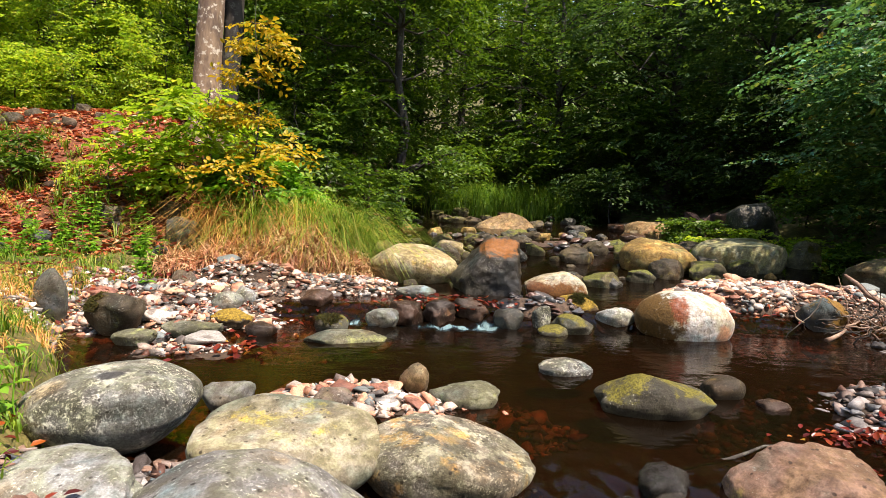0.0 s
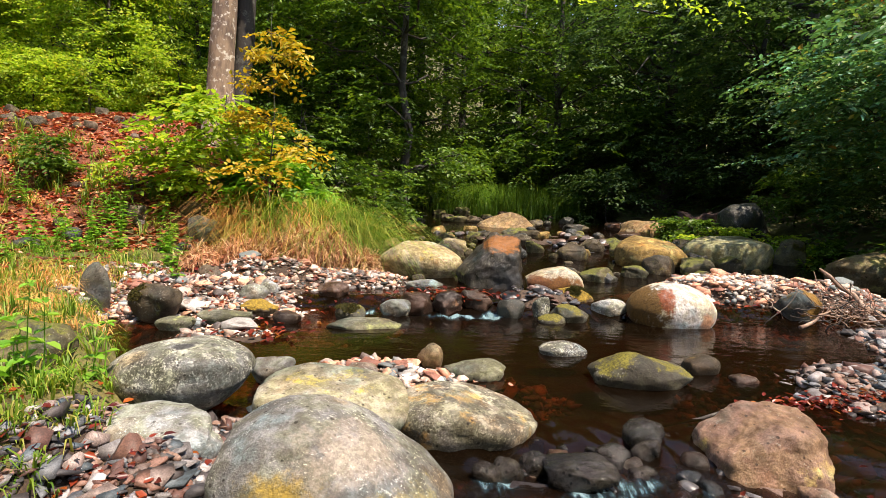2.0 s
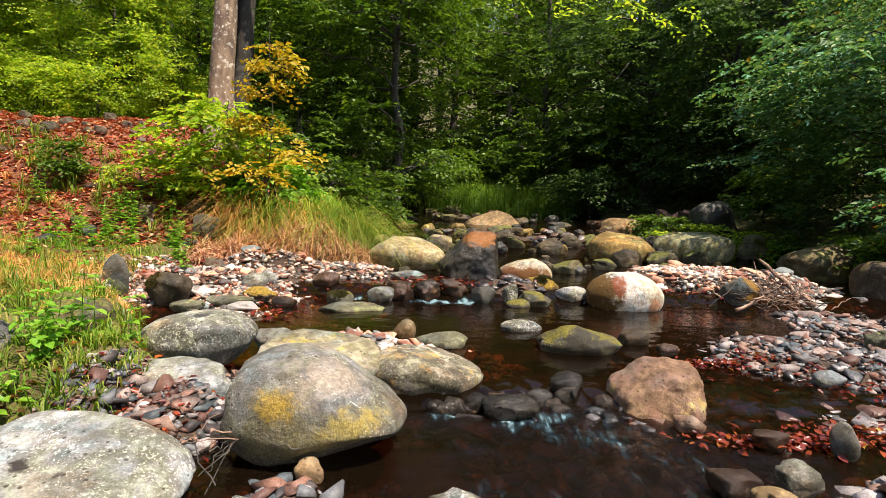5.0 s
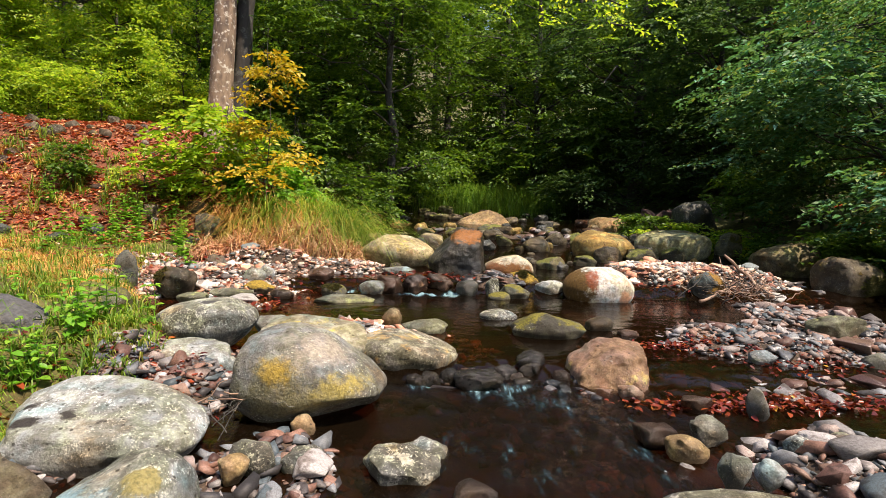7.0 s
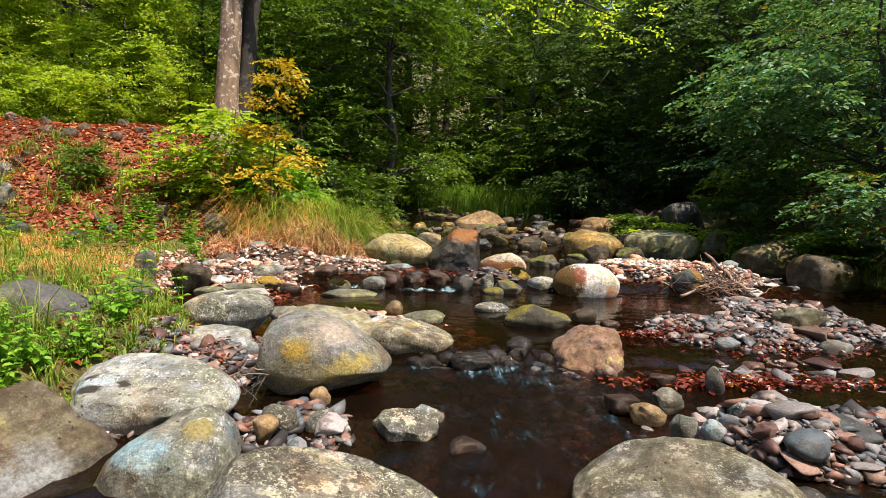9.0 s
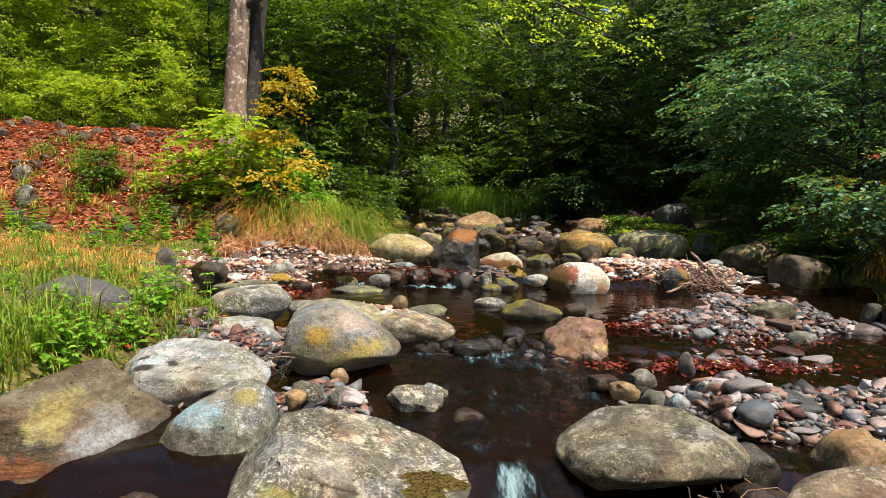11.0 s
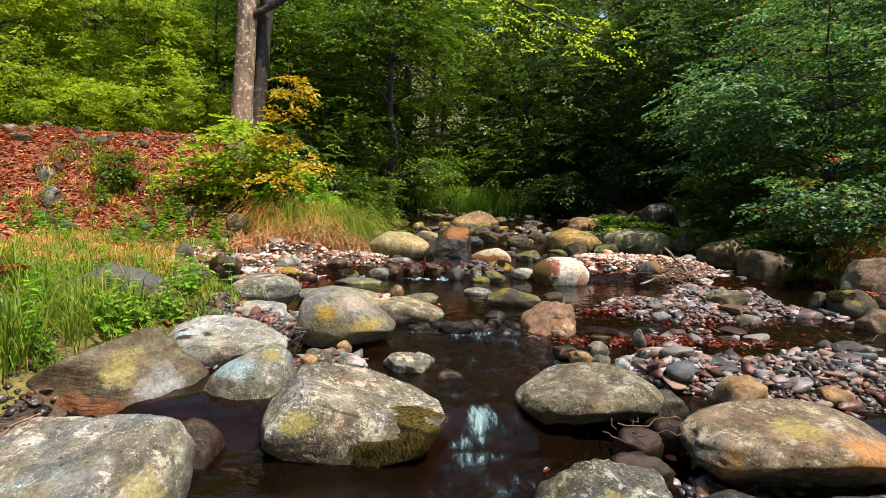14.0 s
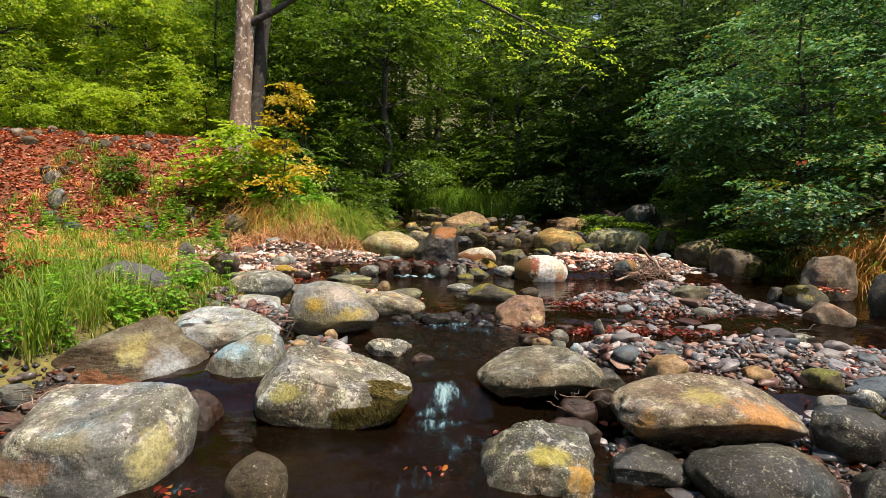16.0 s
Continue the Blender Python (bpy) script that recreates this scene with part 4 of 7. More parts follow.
rock(-0.13, -0.29, -0.18, 0.98, 0.68, 0.325, "mossed", 15, "grey lichen-speckled boulder with dark moss hanging over the water", cuts=0,sink=.2,moss=(.8,-.42,-.34,.75),square=.2,lumpy=.1,planes=((.42,-.1,.9,.5),(-.88,-.2,.35,.7),(.05,-.93,.3,.66)),prof=((-1,.6),(-.6,.98),(-.35,1.05),(.1,.88),(.6,.62),(1,.4)))
rock(-0.41, 1.22, -0.17, 0.79, 0.62, 0.5, "egg", 16, "egg-shaped grey boulder with a yellow lichen patch", cuts=0,sink=.05,square=.3,lumpy=.06,taper=.5,planes=((-.93,-.1,.1,.85),(.5,-.5,-.7,.62)),prof=((-1,.85),(-.6,.97),(-.2,1),(.2,.86),(.6,.62),(1,.5)),shear=.12)
rock(-1.34, 2.09, 0.02, 0.67, 0.52, 0.265, "bigspeck", 17, "grey boulder speckled with white lichen on smaller stones", cuts=0,sink=.1,square=.35,lumpy=.1,taper=.42,prof=((-1,.7),(-.6,.85),(-.1,1.02),(.5,.98),(1,.8)))
rock(-0.55, 1.89, 0.0, 0.70, 0.50, 0.20, "yellow", 18, "pale yellowish boulder behind the egg-shaped one", cuts=0,sink=.35,square=.5,lumpy=.1,planes=((.6,-.5,.6,.72),(-.1,-.2,1,.7)),prof=((-1,.9),(-.4,1.05),(.2,.9),(1,.7)))
rock(0.05, 1.98, -0.11, 0.68, 0.48, 0.22, "orangeg", 19, "lichen-crusted flat grey boulder at the pool outlet", cuts=0,sink=.2,square=.15,lumpy=.1,planes=((.4,-.1,.9,.52),(-.3,0,1,.66)),prof=((-1,.85),(-.4,1.03),(.1,.86),(.6,.6),(1,.4)))
rock(-1.23, 1.70, -0.09, 0.58, 0.42, 0.19, "white", 20, "whitish weathered boulder under the speckled one", cuts=1,sink=.25,square=.4)
crag(1.37, 1.76, 0.0, ((.1,-.1,1,.125),(-.5,-.12,.86,.13),(.97,-.2,.12,.2),(-.1,-.93,.35,.16),(-1,-.1,0,.27),(0,1,.1,.18),(0,0,-1,.14),(.6,-.7,.3,.2)), "pink", 21, "reddish granite boulder standing in the shallow stream", lumpy=.1, edge=10)
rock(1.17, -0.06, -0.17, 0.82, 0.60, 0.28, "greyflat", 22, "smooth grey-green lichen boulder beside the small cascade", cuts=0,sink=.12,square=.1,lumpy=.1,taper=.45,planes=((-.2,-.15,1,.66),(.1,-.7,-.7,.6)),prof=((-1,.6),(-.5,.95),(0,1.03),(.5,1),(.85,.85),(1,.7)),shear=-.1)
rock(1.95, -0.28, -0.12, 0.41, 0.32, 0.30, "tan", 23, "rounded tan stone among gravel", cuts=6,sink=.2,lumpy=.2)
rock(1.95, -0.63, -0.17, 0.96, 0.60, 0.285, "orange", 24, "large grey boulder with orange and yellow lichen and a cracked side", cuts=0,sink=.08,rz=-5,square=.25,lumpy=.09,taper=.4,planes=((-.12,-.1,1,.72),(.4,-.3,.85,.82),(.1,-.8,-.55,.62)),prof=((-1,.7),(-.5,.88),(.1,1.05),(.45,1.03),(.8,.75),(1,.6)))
rock(1.93, -1.19, -0.21, 0.62, 0.45, 0.25, "dark", 25, "dark wet boulder with white lichen flecks", cuts=1,sink=.2,square=.2,prof=((-1,.6),(-.3,1),(.5,1),(1,.7)))
crag(1.01, -1.0, -0.19, ((.08,-.15,1,.14),(-.6,-.1,.8,.18),(-.2,-.95,.2,.19),(.95,-.25,.1,.22),(0,1,.1,.2),(-1,0,0,.3),(0,0,-1,.2)), "block", 26, "grey lichen-spotted block standing in the water", lumpy=.1, edge=14)
rock(-0.25, -1.26, -0.22, 0.26, 0.21, 0.21, "brownw", 27, "small brown rounded boulder in the pool", cuts=1,sink=.2,square=.2,lumpy=.1,prof=((-1,.8),(0,1),(1,.75)))
rock(2.60, -0.82, -0.12, 0.38, 0.30, 0.21, "dark", 28, "dark blue-grey boulder and clinging moss", cuts=2,sink=.2,moss=(.6,-.2,.3))
rock(2.35, -1.35, -0.18, 0.26, 0.20, 0.21, "dark", 29, "dark smooth boulder among wet stones", cuts=2,sink=.2)
crag(-0.85, -0.52, -0.15, ((-.6,-.25,.75,.09),(.55,-.2,.8,.085),(.1,-.9,.4,.1),(0,1,.3,.1),(-1,0,0,.12),(1,0,0,.12),(0,0,-1,.1)), "redd", 30, "small dark angular stone in the pool", lumpy=.08, edge=12)
rock(1.31, -0.44, -0.19, 0.25, 0.2, 0.14, "redd", 31, "dark reddish wet stone by the cascade", cuts=3,sink=.2)
rock(1.24, -0.64, -0.2, 0.29, 0.22, 0.13, "redd", 32, "purple-brown wet stone by the cascade", cuts=2,sink=.2)
rock(1.50, -0.99, -0.20, 0.39, 0.31, 0.11, "dark", 33, "dark stone wedged under the orange boulder", cuts=3,sink=.2)
rock(0.11, 0.57, -0.11, 0.33, 0.26, 0.11, "speckle", 34, "small grey stone breaking the water", cuts=4,sink=.25,square=.3)
rock(0.40, 0.43, -0.12, 0.19, 0.15, 0.06, "redd", 35, "small brown wet stone in water", cuts=2,sink=.25)
rock(5.5, 6.3, 0.03, 1.0, 0.7, 0.52, "tanolive", 36, "olive-brown boulder under the overhanging beech", cuts=1,sink=.2,square=.2,prof=((-1,.7),(0,.9),(.6,1.05),(1,.7)))
rock(5.30, 4.85, -0.04, 0.78, 0.55, 0.50, "brownw", 37, "brown boulder with moss near the stream bank", cuts=2,sink=.2,moss=(.4,-.65,-.1),square=.4,prof=((-1,1.05),(0,1),(1,.7)))
rock(5.64, 3.36, -0.03, 0.68, 0.54, 0.55, "pinkpale", 38, "rounded pinkish grey boulder at the bank", cuts=1,sink=.2)
rock(4.83, 2.66, -0.05, 0.46, 0.37, 0.28, "mossy", 39, "moss-spotted pale stone by the bank", cuts=3,sink=.2,moss=(-.5,-.2,.4))
rock(5.48, 2.23, -0.05, 0.45, 0.36, 0.47, "dark", 40, "dark boulder under bank grass", cuts=3,sink=.2)
rock(4.62, 2.84, -0.05, 0.25, 0.20, 0.21, "dark", 41, "small dark stone at the waterline", cuts=3,sink=.2)
rock(4.59, 1.94, -0.06, 0.52, 0.42, 0.20, "pinkpale", 42, "low pinkish stone with red stain", cuts=3,sink=.3)
rock(-0.36, 6.28, 0.05, 1.1, 0.75, 0.43, "cream", 50, "smooth cream-coloured boulder in sunlight", cuts=0,sink=.15,square=.15,lumpy=.1,planes=((.2,-.3,.9,.72),),prof=((-1,.6),(-.4,1.02),(.2,1),(.7,.8),(1,.6)))
rock(-0.92, 7.17, 0.10, 0.58, 0.46, 0.36, "cream", 51, "pale cream boulder at the grassy bank", cuts=2,sink=.25)
rock(0.07, 8.24, 0.12, 0.56, 0.45, 0.29, "cream", 52, "small cream stone beside the stream", cuts=3,sink=.25)
rock(-0.71, 11.10, 0.20, 0.63, 0.50, 0.34, "ochre", 53, "rounded ochre-coloured stone upstream", cuts=3,sink=.25)
rock(-1.45, 11.25, 0.30, 0.64, 0.58, 0.52, "cream", 54, "pale upright stone at the bank", cuts=4,sink=.2)
rock(-0.53, 16.52, 0.40, 0.57, 0.46, 0.35, "ochre", 55, "small ochre stone beside the stream", cuts=3,sink=.25)
rock(-0.17, 10.45, 0.20, 0.39, 0.31, 0.31, "ochre", 56, "small ochre stone beside the stream", cuts=3,sink=.25)
crag(0.54, 5.66, 0.26, ((.15,-.35,.95,.28),(-.75,-.12,.65,.24),(-.15,-.97,.1,.28),(.97,-.15,.1,.31),(0,1,.1,.3),(-1,-.2,-.3,.4),(0,0,-1,.3)), "darktop", 57, "dark angular boulder with a rust-coloured mossy top", lumpy=.1, edge=14)
rock(1.36, 11.73, 0.13, 1.45, 1.0, 0.68, "tan", 58, "sunlit tan angular boulder upstream", cuts=3,sink=.2,prof=((-1,.5),(-.3,.8),(.2,1.1),(.6,.95),(1,.5)))
rock(2.93, 15.34, 0.30, 1.18, 0.94, 0.51, "olive", 59, "olive grey boulder upstream", cuts=2,sink=.25)
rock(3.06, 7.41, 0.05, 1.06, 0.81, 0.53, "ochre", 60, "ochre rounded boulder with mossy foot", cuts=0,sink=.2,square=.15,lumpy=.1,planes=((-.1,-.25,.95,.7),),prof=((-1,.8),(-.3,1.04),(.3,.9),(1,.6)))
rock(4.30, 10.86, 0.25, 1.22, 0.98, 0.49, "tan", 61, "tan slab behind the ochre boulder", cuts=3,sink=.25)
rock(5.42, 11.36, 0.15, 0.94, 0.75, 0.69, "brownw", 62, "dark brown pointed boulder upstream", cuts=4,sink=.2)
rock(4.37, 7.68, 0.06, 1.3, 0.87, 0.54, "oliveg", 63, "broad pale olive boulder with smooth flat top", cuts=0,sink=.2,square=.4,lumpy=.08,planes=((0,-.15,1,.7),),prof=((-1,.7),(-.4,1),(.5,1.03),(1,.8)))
rock(7.05, 11.36, 0.25, 1.04, 0.83, 0.49, "olive", 64, "moss-topped boulder in the shade", cuts=3,sink=.25)
rock(5.47, 7.89, 0.10, 0.46, 0.37, 0.51, "olive", 65, "mossy boulder in the shade of the bank", cuts=4,sink=.2,moss=(.2,-.5,.2))
rock(1.18, 5.32, 0.02, 0.65, 0.51, 0.31, "trio", 66, "white-topped boulder with rusty moss at the cascade", cuts=0,sink=.2,lumpy=.1,prof=((-1,.5),(-.3,.85),(.3,1.05),(.7,.85),(1,.5)))
rock(1.30, 4.86, -0.01, 0.40, 0.32, 0.19, "mossr", 67, "stone capped with golden brown moss", cuts=2,sink=.2,moss=(0,-.2,.75))
rock(0.87, 4.43, -0.05, 0.16, 0.16, 0.20, "speckle", 68, "small upright grey stone by the cascade", cuts=5,sink=.2)
rock(1.11, 4.32, -0.05, 0.35, 0.28, 0.14, "mossy", 69, "low mossy stone at the pool edge", cuts=2,sink=.2)
rock(0.93, 4.23, -0.06, 0.26, 0.21, 0.08, "mossy", 70, "small green mossy stone", cuts=2,sink=.2)
rock(1.56, 4.61, -0.04, 0.35, 0.28, 0.16, "white", 71, "whitish stone beside the cascade", cuts=3,sink=.2)
rock(2.07, 4.40, -0.08, 0.80, 0.64, 0.39, "whiteb", 72, "large white boulder with rusty moss side and orange stain", cuts=0,sink=.12,square=.12,lumpy=.06,taper=.05,prof=((-1,.8),(-.3,1.03),(.3,1),(.8,.85),(1,.7)))
rock(3.41, 4.63, -0.05, 0.38, 0.31, 0.32, "bluem", 73, "blue-grey stone with brown moss beside driftwood", cuts=2,sink=.2)
rock(-0.26, 5.31, 0.05, 0.42, 0.34, 0.09, "bluegrey", 74, "flat blue-grey stone above the cascade", cuts=2,sink=.3)
rock(-0.73, 3.86, -0.06, 0.67, 0.34, 0.07, "flatg", 75, "flat pale green-grey stone just above the water", cuts=1,sink=.4)
rock(-0.88, 4.12, -0.05, 0.27, 0.22, 0.12, "mossy", 76, "round mossy stone at the pool edge", cuts=2,sink=.2,moss=(0,-.2,.8))
rock(-0.50, 4.37, -0.05, 0.30, 0.24, 0.14, "bluegrey", 77, "wet blue stone in the cascade", cuts=3,sink=.2)
rock(-0.30, 4.46, -0.06, 0.36, 0.3, 0.2, "redd", 78, "wet dark red stone in the cascade", cuts=5,sink=.15,square=.2,lumpy=.22)
rock(-0.02, 4.50, -0.07, 0.3, 0.26, 0.23, "redd", 79, "wet dark red stone in the cascade", cuts=5,sink=.15,square=.2,lumpy=.22)
rock(0.25, 4.63, -0.06, 0.38, 0.3, 0.22, "redd", 80, "wet dark red stone in the cascade", cuts=5,sink=.15,square=.2,lumpy=.22)
rock(0.58, 4.41, -0.05, 0.26, 0.20, 0.17, "dark", 81, "dark wet stone beside the cascade", cuts=4,sink=.15)
rock(0.81, 3.25, -0.06, 0.36, 0.24, 0.09, "speckle", 82, "pale low stone in the middle of the pool", cuts=1,sink=.35,square=.1,prof=((-1,.5),(0,1.03),(.5,.8),(1,.5)))
rock(1.14, 2.68, -0.08, 0.60, 0.38, 0.21, "mossy", 83, "dark stone with bright yellow-green moss in the pool", cuts=1,sink=.25,square=.1,lumpy=.16,prof=((-1,.5),(-.4,1),(-.1,1.03),(.3,.7),(1,.4)))
rock(1.63, 2.91, -0.06, 0.24, 0.19, 0.12, "brownw", 84, "brown grey stone in the pool", cuts=3,sink=.25)
rock(1.83, 2.74, -0.06, 0.18, 0.15, 0.05, "redd", 85, "low wet stone with leaves in the pool", cuts=3,sink=.35)
rock(0.14, 2.71, -0.04, 0.39, 0.28, 0.08, "flatg", 86, "flat pale green-grey stone in the pool", cuts=2,sink=.3)
rock(-0.14, 2.85, -0.02, 0.18, 0.16, 0.12, "tan", 87, "small pointed tan stone on pebbles", cuts=6,sink=.2)
rock(-1.03, 2.48, 0.00, 0.26, 0.21, 0.10, "bluegrey", 88, "grey stone beside the larger boulders", cuts=3,sink=.25)
rock(-2.42, 3.81, 0.02, 0.40, 0.32, 0.24, "brownw", 89, "mossy brown stone on the gravel", cuts=4,sink=.2,moss=(-.5,-.3,.4))
rock(-3.00, 3.96, 0.10, 0.27, 0.22, 0.30, "bluegrey", 90, "angular blue-grey stone at the grassy bank", cuts=5,sink=.2)
rock(-1.83, 4.40, 0.02, 0.26, 0.20, 0.17, "white", 91, "pale stone on the gravel bar", cuts=4,sink=.2)
rock(-1.76, 4.60, 0.02, 0.21, 0.17, 0.19, "white", 92, "whitish stone on the gravel bar", cuts=4,sink=.2)
rock(-2.56, 5.16, 0.08, 0.25, 0.20, 0.17, "pinkpale", 93, "pinkish stone at the foot of the bank", cuts=4,sink=.2)
rock(-1.68, 4.13, -0.03, 0.32, 0.25, 0.12, "mossr", 94, "stone with ochre moss at the water", cuts=2,sink=.2)
rock(-1.38, 3.93, -0.05, 0.25, 0.20, 0.09, "redd", 95, "smooth reddish stone at the water", cuts=2,sink=.25)
rock(-1.88, 3.87, -0.03, 0.47, 0.28, 0.07, "flatg", 96, "flat grey slab at the pool edge", cuts=2,sink=.3)
rock(-2.14, 3.56, -0.02, 0.30, 0.18, 0.07, "flatg", 97, "flat grey slab at the pool edge", cuts=2,sink=.3)
rock(-1.15, 4.74, 0.02, 0.30, 0.24, 0.15, "redd", 98, "reddish brown stone at the gravel edge", cuts=4,sink=.2)
rock(-0.53, 2.54, -0.02, 0.19, 0.16, 0.07, "pinkpale", 99, "pinkish stone on the pebble bar", cuts=4,sink=.25)
rock(1.96, 1.20, -0.06, 0.12, 0.12, 0.12, "peak", 101, "small pointed grey stone in shallow water", cuts=4,sink=.15,square=.1,planes=((.75,-.2,.5,.35),(-.8,-.2,.45,.35)))
rock(-2.32, 1.42, 0.06, 0.72, 0.46, 0.37, "whited", 102, "two-toned boulder with dark top set in grass", cuts=0,sink=.2,square=.4,prof=((-1,.7),(-.3,1.03),(.3,1),(1,.6)))
rock(-2.05, 2.02, 0.08, 0.41, 0.33, 0.31, "olive", 103, "mossy brown boulder at the gravel edge", cuts=4,sink=.2)
rock(0.20, 0.74, -0.13, 0.24, 0.2, 0.08, "speckle", 104, "grey stone at the pool edge", cuts=9,lumpy=.2,sink=.25)
rock(-0.49, 0.56, -0.08, 0.20, 0.16, 0.10, "speckle", 105, "rounded grey-green stone among pebbles", cuts=9,lumpy=.2,sink=.2)
rock(-0.53, 0.46, -0.05, 0.12, 0.11, 0.06, "tan", 106, "small rounded orange-tan stone", cuts=9,lumpy=.2,sink=.2)
rock(-0.37, 0.91, -0.08, 0.12, 0.10, 0.06, "tan", 107, "small rusty stone below the egg boulder", cuts=9,lumpy=.2,sink=.2)
rock(1.37, 1.45, -0.08, 0.15, 0.14, 0.06, "pink", 108, "small reddish stone in shallow water", cuts=9,lumpy=.2,sink=.2)
rock(1.66, 1.27, -0.06, 0.18, 0.11, 0.05, "redd", 109, "flat brick-red stone among leaves", cuts=9,lumpy=.2,sink=.3)
rock(0.86, 1.88, -0.06, 0.20, 0.18, 0.10, "wetdark", 110, "dark wet stone at the second cascade", cuts=9,lumpy=.2,sink=.2)
rock(0.50, 1.61, -0.07, 0.31, 0.25, 0.06, "wetdark", 111, "dark wet stone in the second cascade", cuts=9,lumpy=.2,sink=.25)
rnd = np.random.RandomState(140)
for i in range(26):
    x, y, w = 0.1 + 0.95 * (i + rnd.uniform()) / 26, rnd.normal(1.66, 0.1), rnd.uniform(0.07, 0.17)
    rock(x, y, float(level(y)) - 0.035, w, w * rnd.uniform(0.7, 0.95), w * rnd.uniform(0.45, 0.7), ("wetdark", "redd", "wetdark", "wetdark")[i % 4], 140 + i, "small dark wet stone in the second cascade", cuts=5, sink=0.3, rz=rnd.uniform(0, 180), lumpy=0.18)
rock(1.41, 0.47, -0.03, 0.12, 0.10, 0.09, "bluegrey", 113, "angular light blue-grey stone", cuts=9,lumpy=.2,sink=.2)
rock(1.56, 0.48, -0.03, 0.11, 0.10, 0.06, "white", 114, "angular pale stone on gravel", cuts=9,lumpy=.2,sink=.2)
rock(1.82, 0.69, -0.04, 0.13, 0.12, 0.08, "speckle", 115, "angular grey stone on gravel", cuts=9,lumpy=.2,sink=.2)
rock(1.98, 0.66, -0.03, 0.19, 0.15, 0.10, "pinkpale", 116, "angular pinkish grey stone", cuts=9,lumpy=.2,sink=.2)
rock(1.35, 0.73, -0.06, 0.17, 0.15, 0.06, "tan", 117, "half wet tan stone in gravel", cuts=9,lumpy=.2,sink=.25)
rock(1.28, 0.87, -0.06, 0.20, 0.18, 0.06, "redd", 118, "wet brown stone in shallow water", cuts=9,lumpy=.2,sink=.25)
rock(1.52, 0.89, -0.05, 0.16, 0.14, 0.08, "speckle", 119, "grey angular stone in gravel", cuts=9,lumpy=.2,sink=.25)
rock(2.48, 2.03, -0.04, 0.17, 0.13, 0.08, "bluegrey", 120, "teal-grey stone on the gravel spit", cuts=9,lumpy=.2,sink=.25)
rock(3.46, 2.70, 0.00, 0.50, 0.30, 0.18, "flatg", 121, "broad flat green-grey slab", cuts=9,lumpy=.2,sink=.4)
rock(3.33, 2.04, -0.04, 0.26, 0.15, 0.08, "bluegrey", 122, "flat blue stone at the waterline", cuts=9,lumpy=.2,sink=.3)
rock(2.14, 0.52, -0.06, 0.43, 0.30, 0.10, "darkblue", 123, "dark blue-grey flat stone", cuts=9,lumpy=.2,sink=.25)
rock(1.57, -0.13, -0.08, 0.27, 0.22, 0.11, "dark", 124, "dark stone behind the boulder", cuts=9,lumpy=.2,sink=.25)
rock(1.52, -0.36, -0.15, 0.24, 0.2, 0.12, "redd", 125, "dark brown stone by the cascade", cuts=9,lumpy=.2,sink=.2)
rock(-1.86, -0.48, -0.10, 0.15, 0.12, 0.07, "bluegrey", 126, "blue-grey stone at the bank", cuts=9,lumpy=.2,sink=.3)
rock(-0.30, 0.59, -0.09, 0.17, 0.15, 0.07, "speckle", 127, "plain grey stone among pebbles", cuts=9,lumpy=.2,sink=.3)
rock(3.57, 0.95, -0.06, 0.24, 0.19, 0.10, "speckle", 128, "grey stone on the gravel", cuts=9,lumpy=.2,sink=.3)
rock(3.12, -0.31, -0.08, 0.19, 0.15, 0.08, "speckle", 129, "plain grey stone among pebbles", cuts=9,lumpy=.2,sink=.3)
rock(2.77, -0.49, -0.08, 0.21, 0.17, 0.11, "bluegrey", 130, "grey-blue stone on dark gravel", cuts=9,lumpy=.2,sink=.3)
rock(3.08, -0.01, -0.08, 0.27, 0.22, 0.12, "olive", 131, "dark mossy stone on gravel", cuts=9,lumpy=.2,sink=.3)
rock(2.67, 0.05, -0.06, 0.20, 0.16, 0.08, "tan", 132, "orange-tan stone on dark gravel", cuts=9,lumpy=.2,sink=.3)


# ---- gravel ----
def river_stone(seed):
    """A broken, water-worn stone: the hull of a few points, with rounded edges, in the cube -1..1."""
    rs = np.random.RandomState(seed)
    bm = bmesh.new()
    d = rs.normal(size=(13, 3))
    d /= np.linalg.norm(d, axis=1)[:, None]
    d /= (np.abs(d) ** 3).sum(1)[:, None] ** (1 / 3)
    for p in d * rs.uniform(0.8, 1.0, (13, 1)):
        bm.verts.new(p)
    bmesh.ops.convex_hull(bm, input=bm.verts)
    bmesh.ops.delete(bm, geom=[v for v in bm.verts if not v.link_faces], context="VERTS")
    bmesh.ops.bevel(bm, geom=bm.edges[:], offset=0.16, segments=1, affect="EDGES", clamp_overlap=True)
    bmesh.ops.triangulate(bm, faces=bm.faces[:])
    bm.verts.index_update()
    v = np.array([p.co[:] for p in bm.verts])
    f = np.array([[p.index for p in q.verts] for q in bm.faces])
    bm.free()
    lo, hi = v.min(0), v.max(0)
    return (v - (lo + hi) / 2) / ((hi - lo) / 2), f


def chip(seed):
    """A sharp-cornered bit of gravel: always ten corners and sixteen faces."""
    rs = np.random.RandomState(seed)
    bm = bmesh.new()
    d = rs.normal(size=(10, 3))
    for p in d / np.linalg.norm(d, axis=1)[:, None]:
        bm.verts.new(p)
    bmesh.ops.convex_hull(bm, input=bm.verts)
    bm.verts.index_update()
    v = np.array([p.co[:] for p in bm.verts])
    f = np.array([[p.index for p in q.verts] for q in bm.faces])
    bm.free()
    return v, f


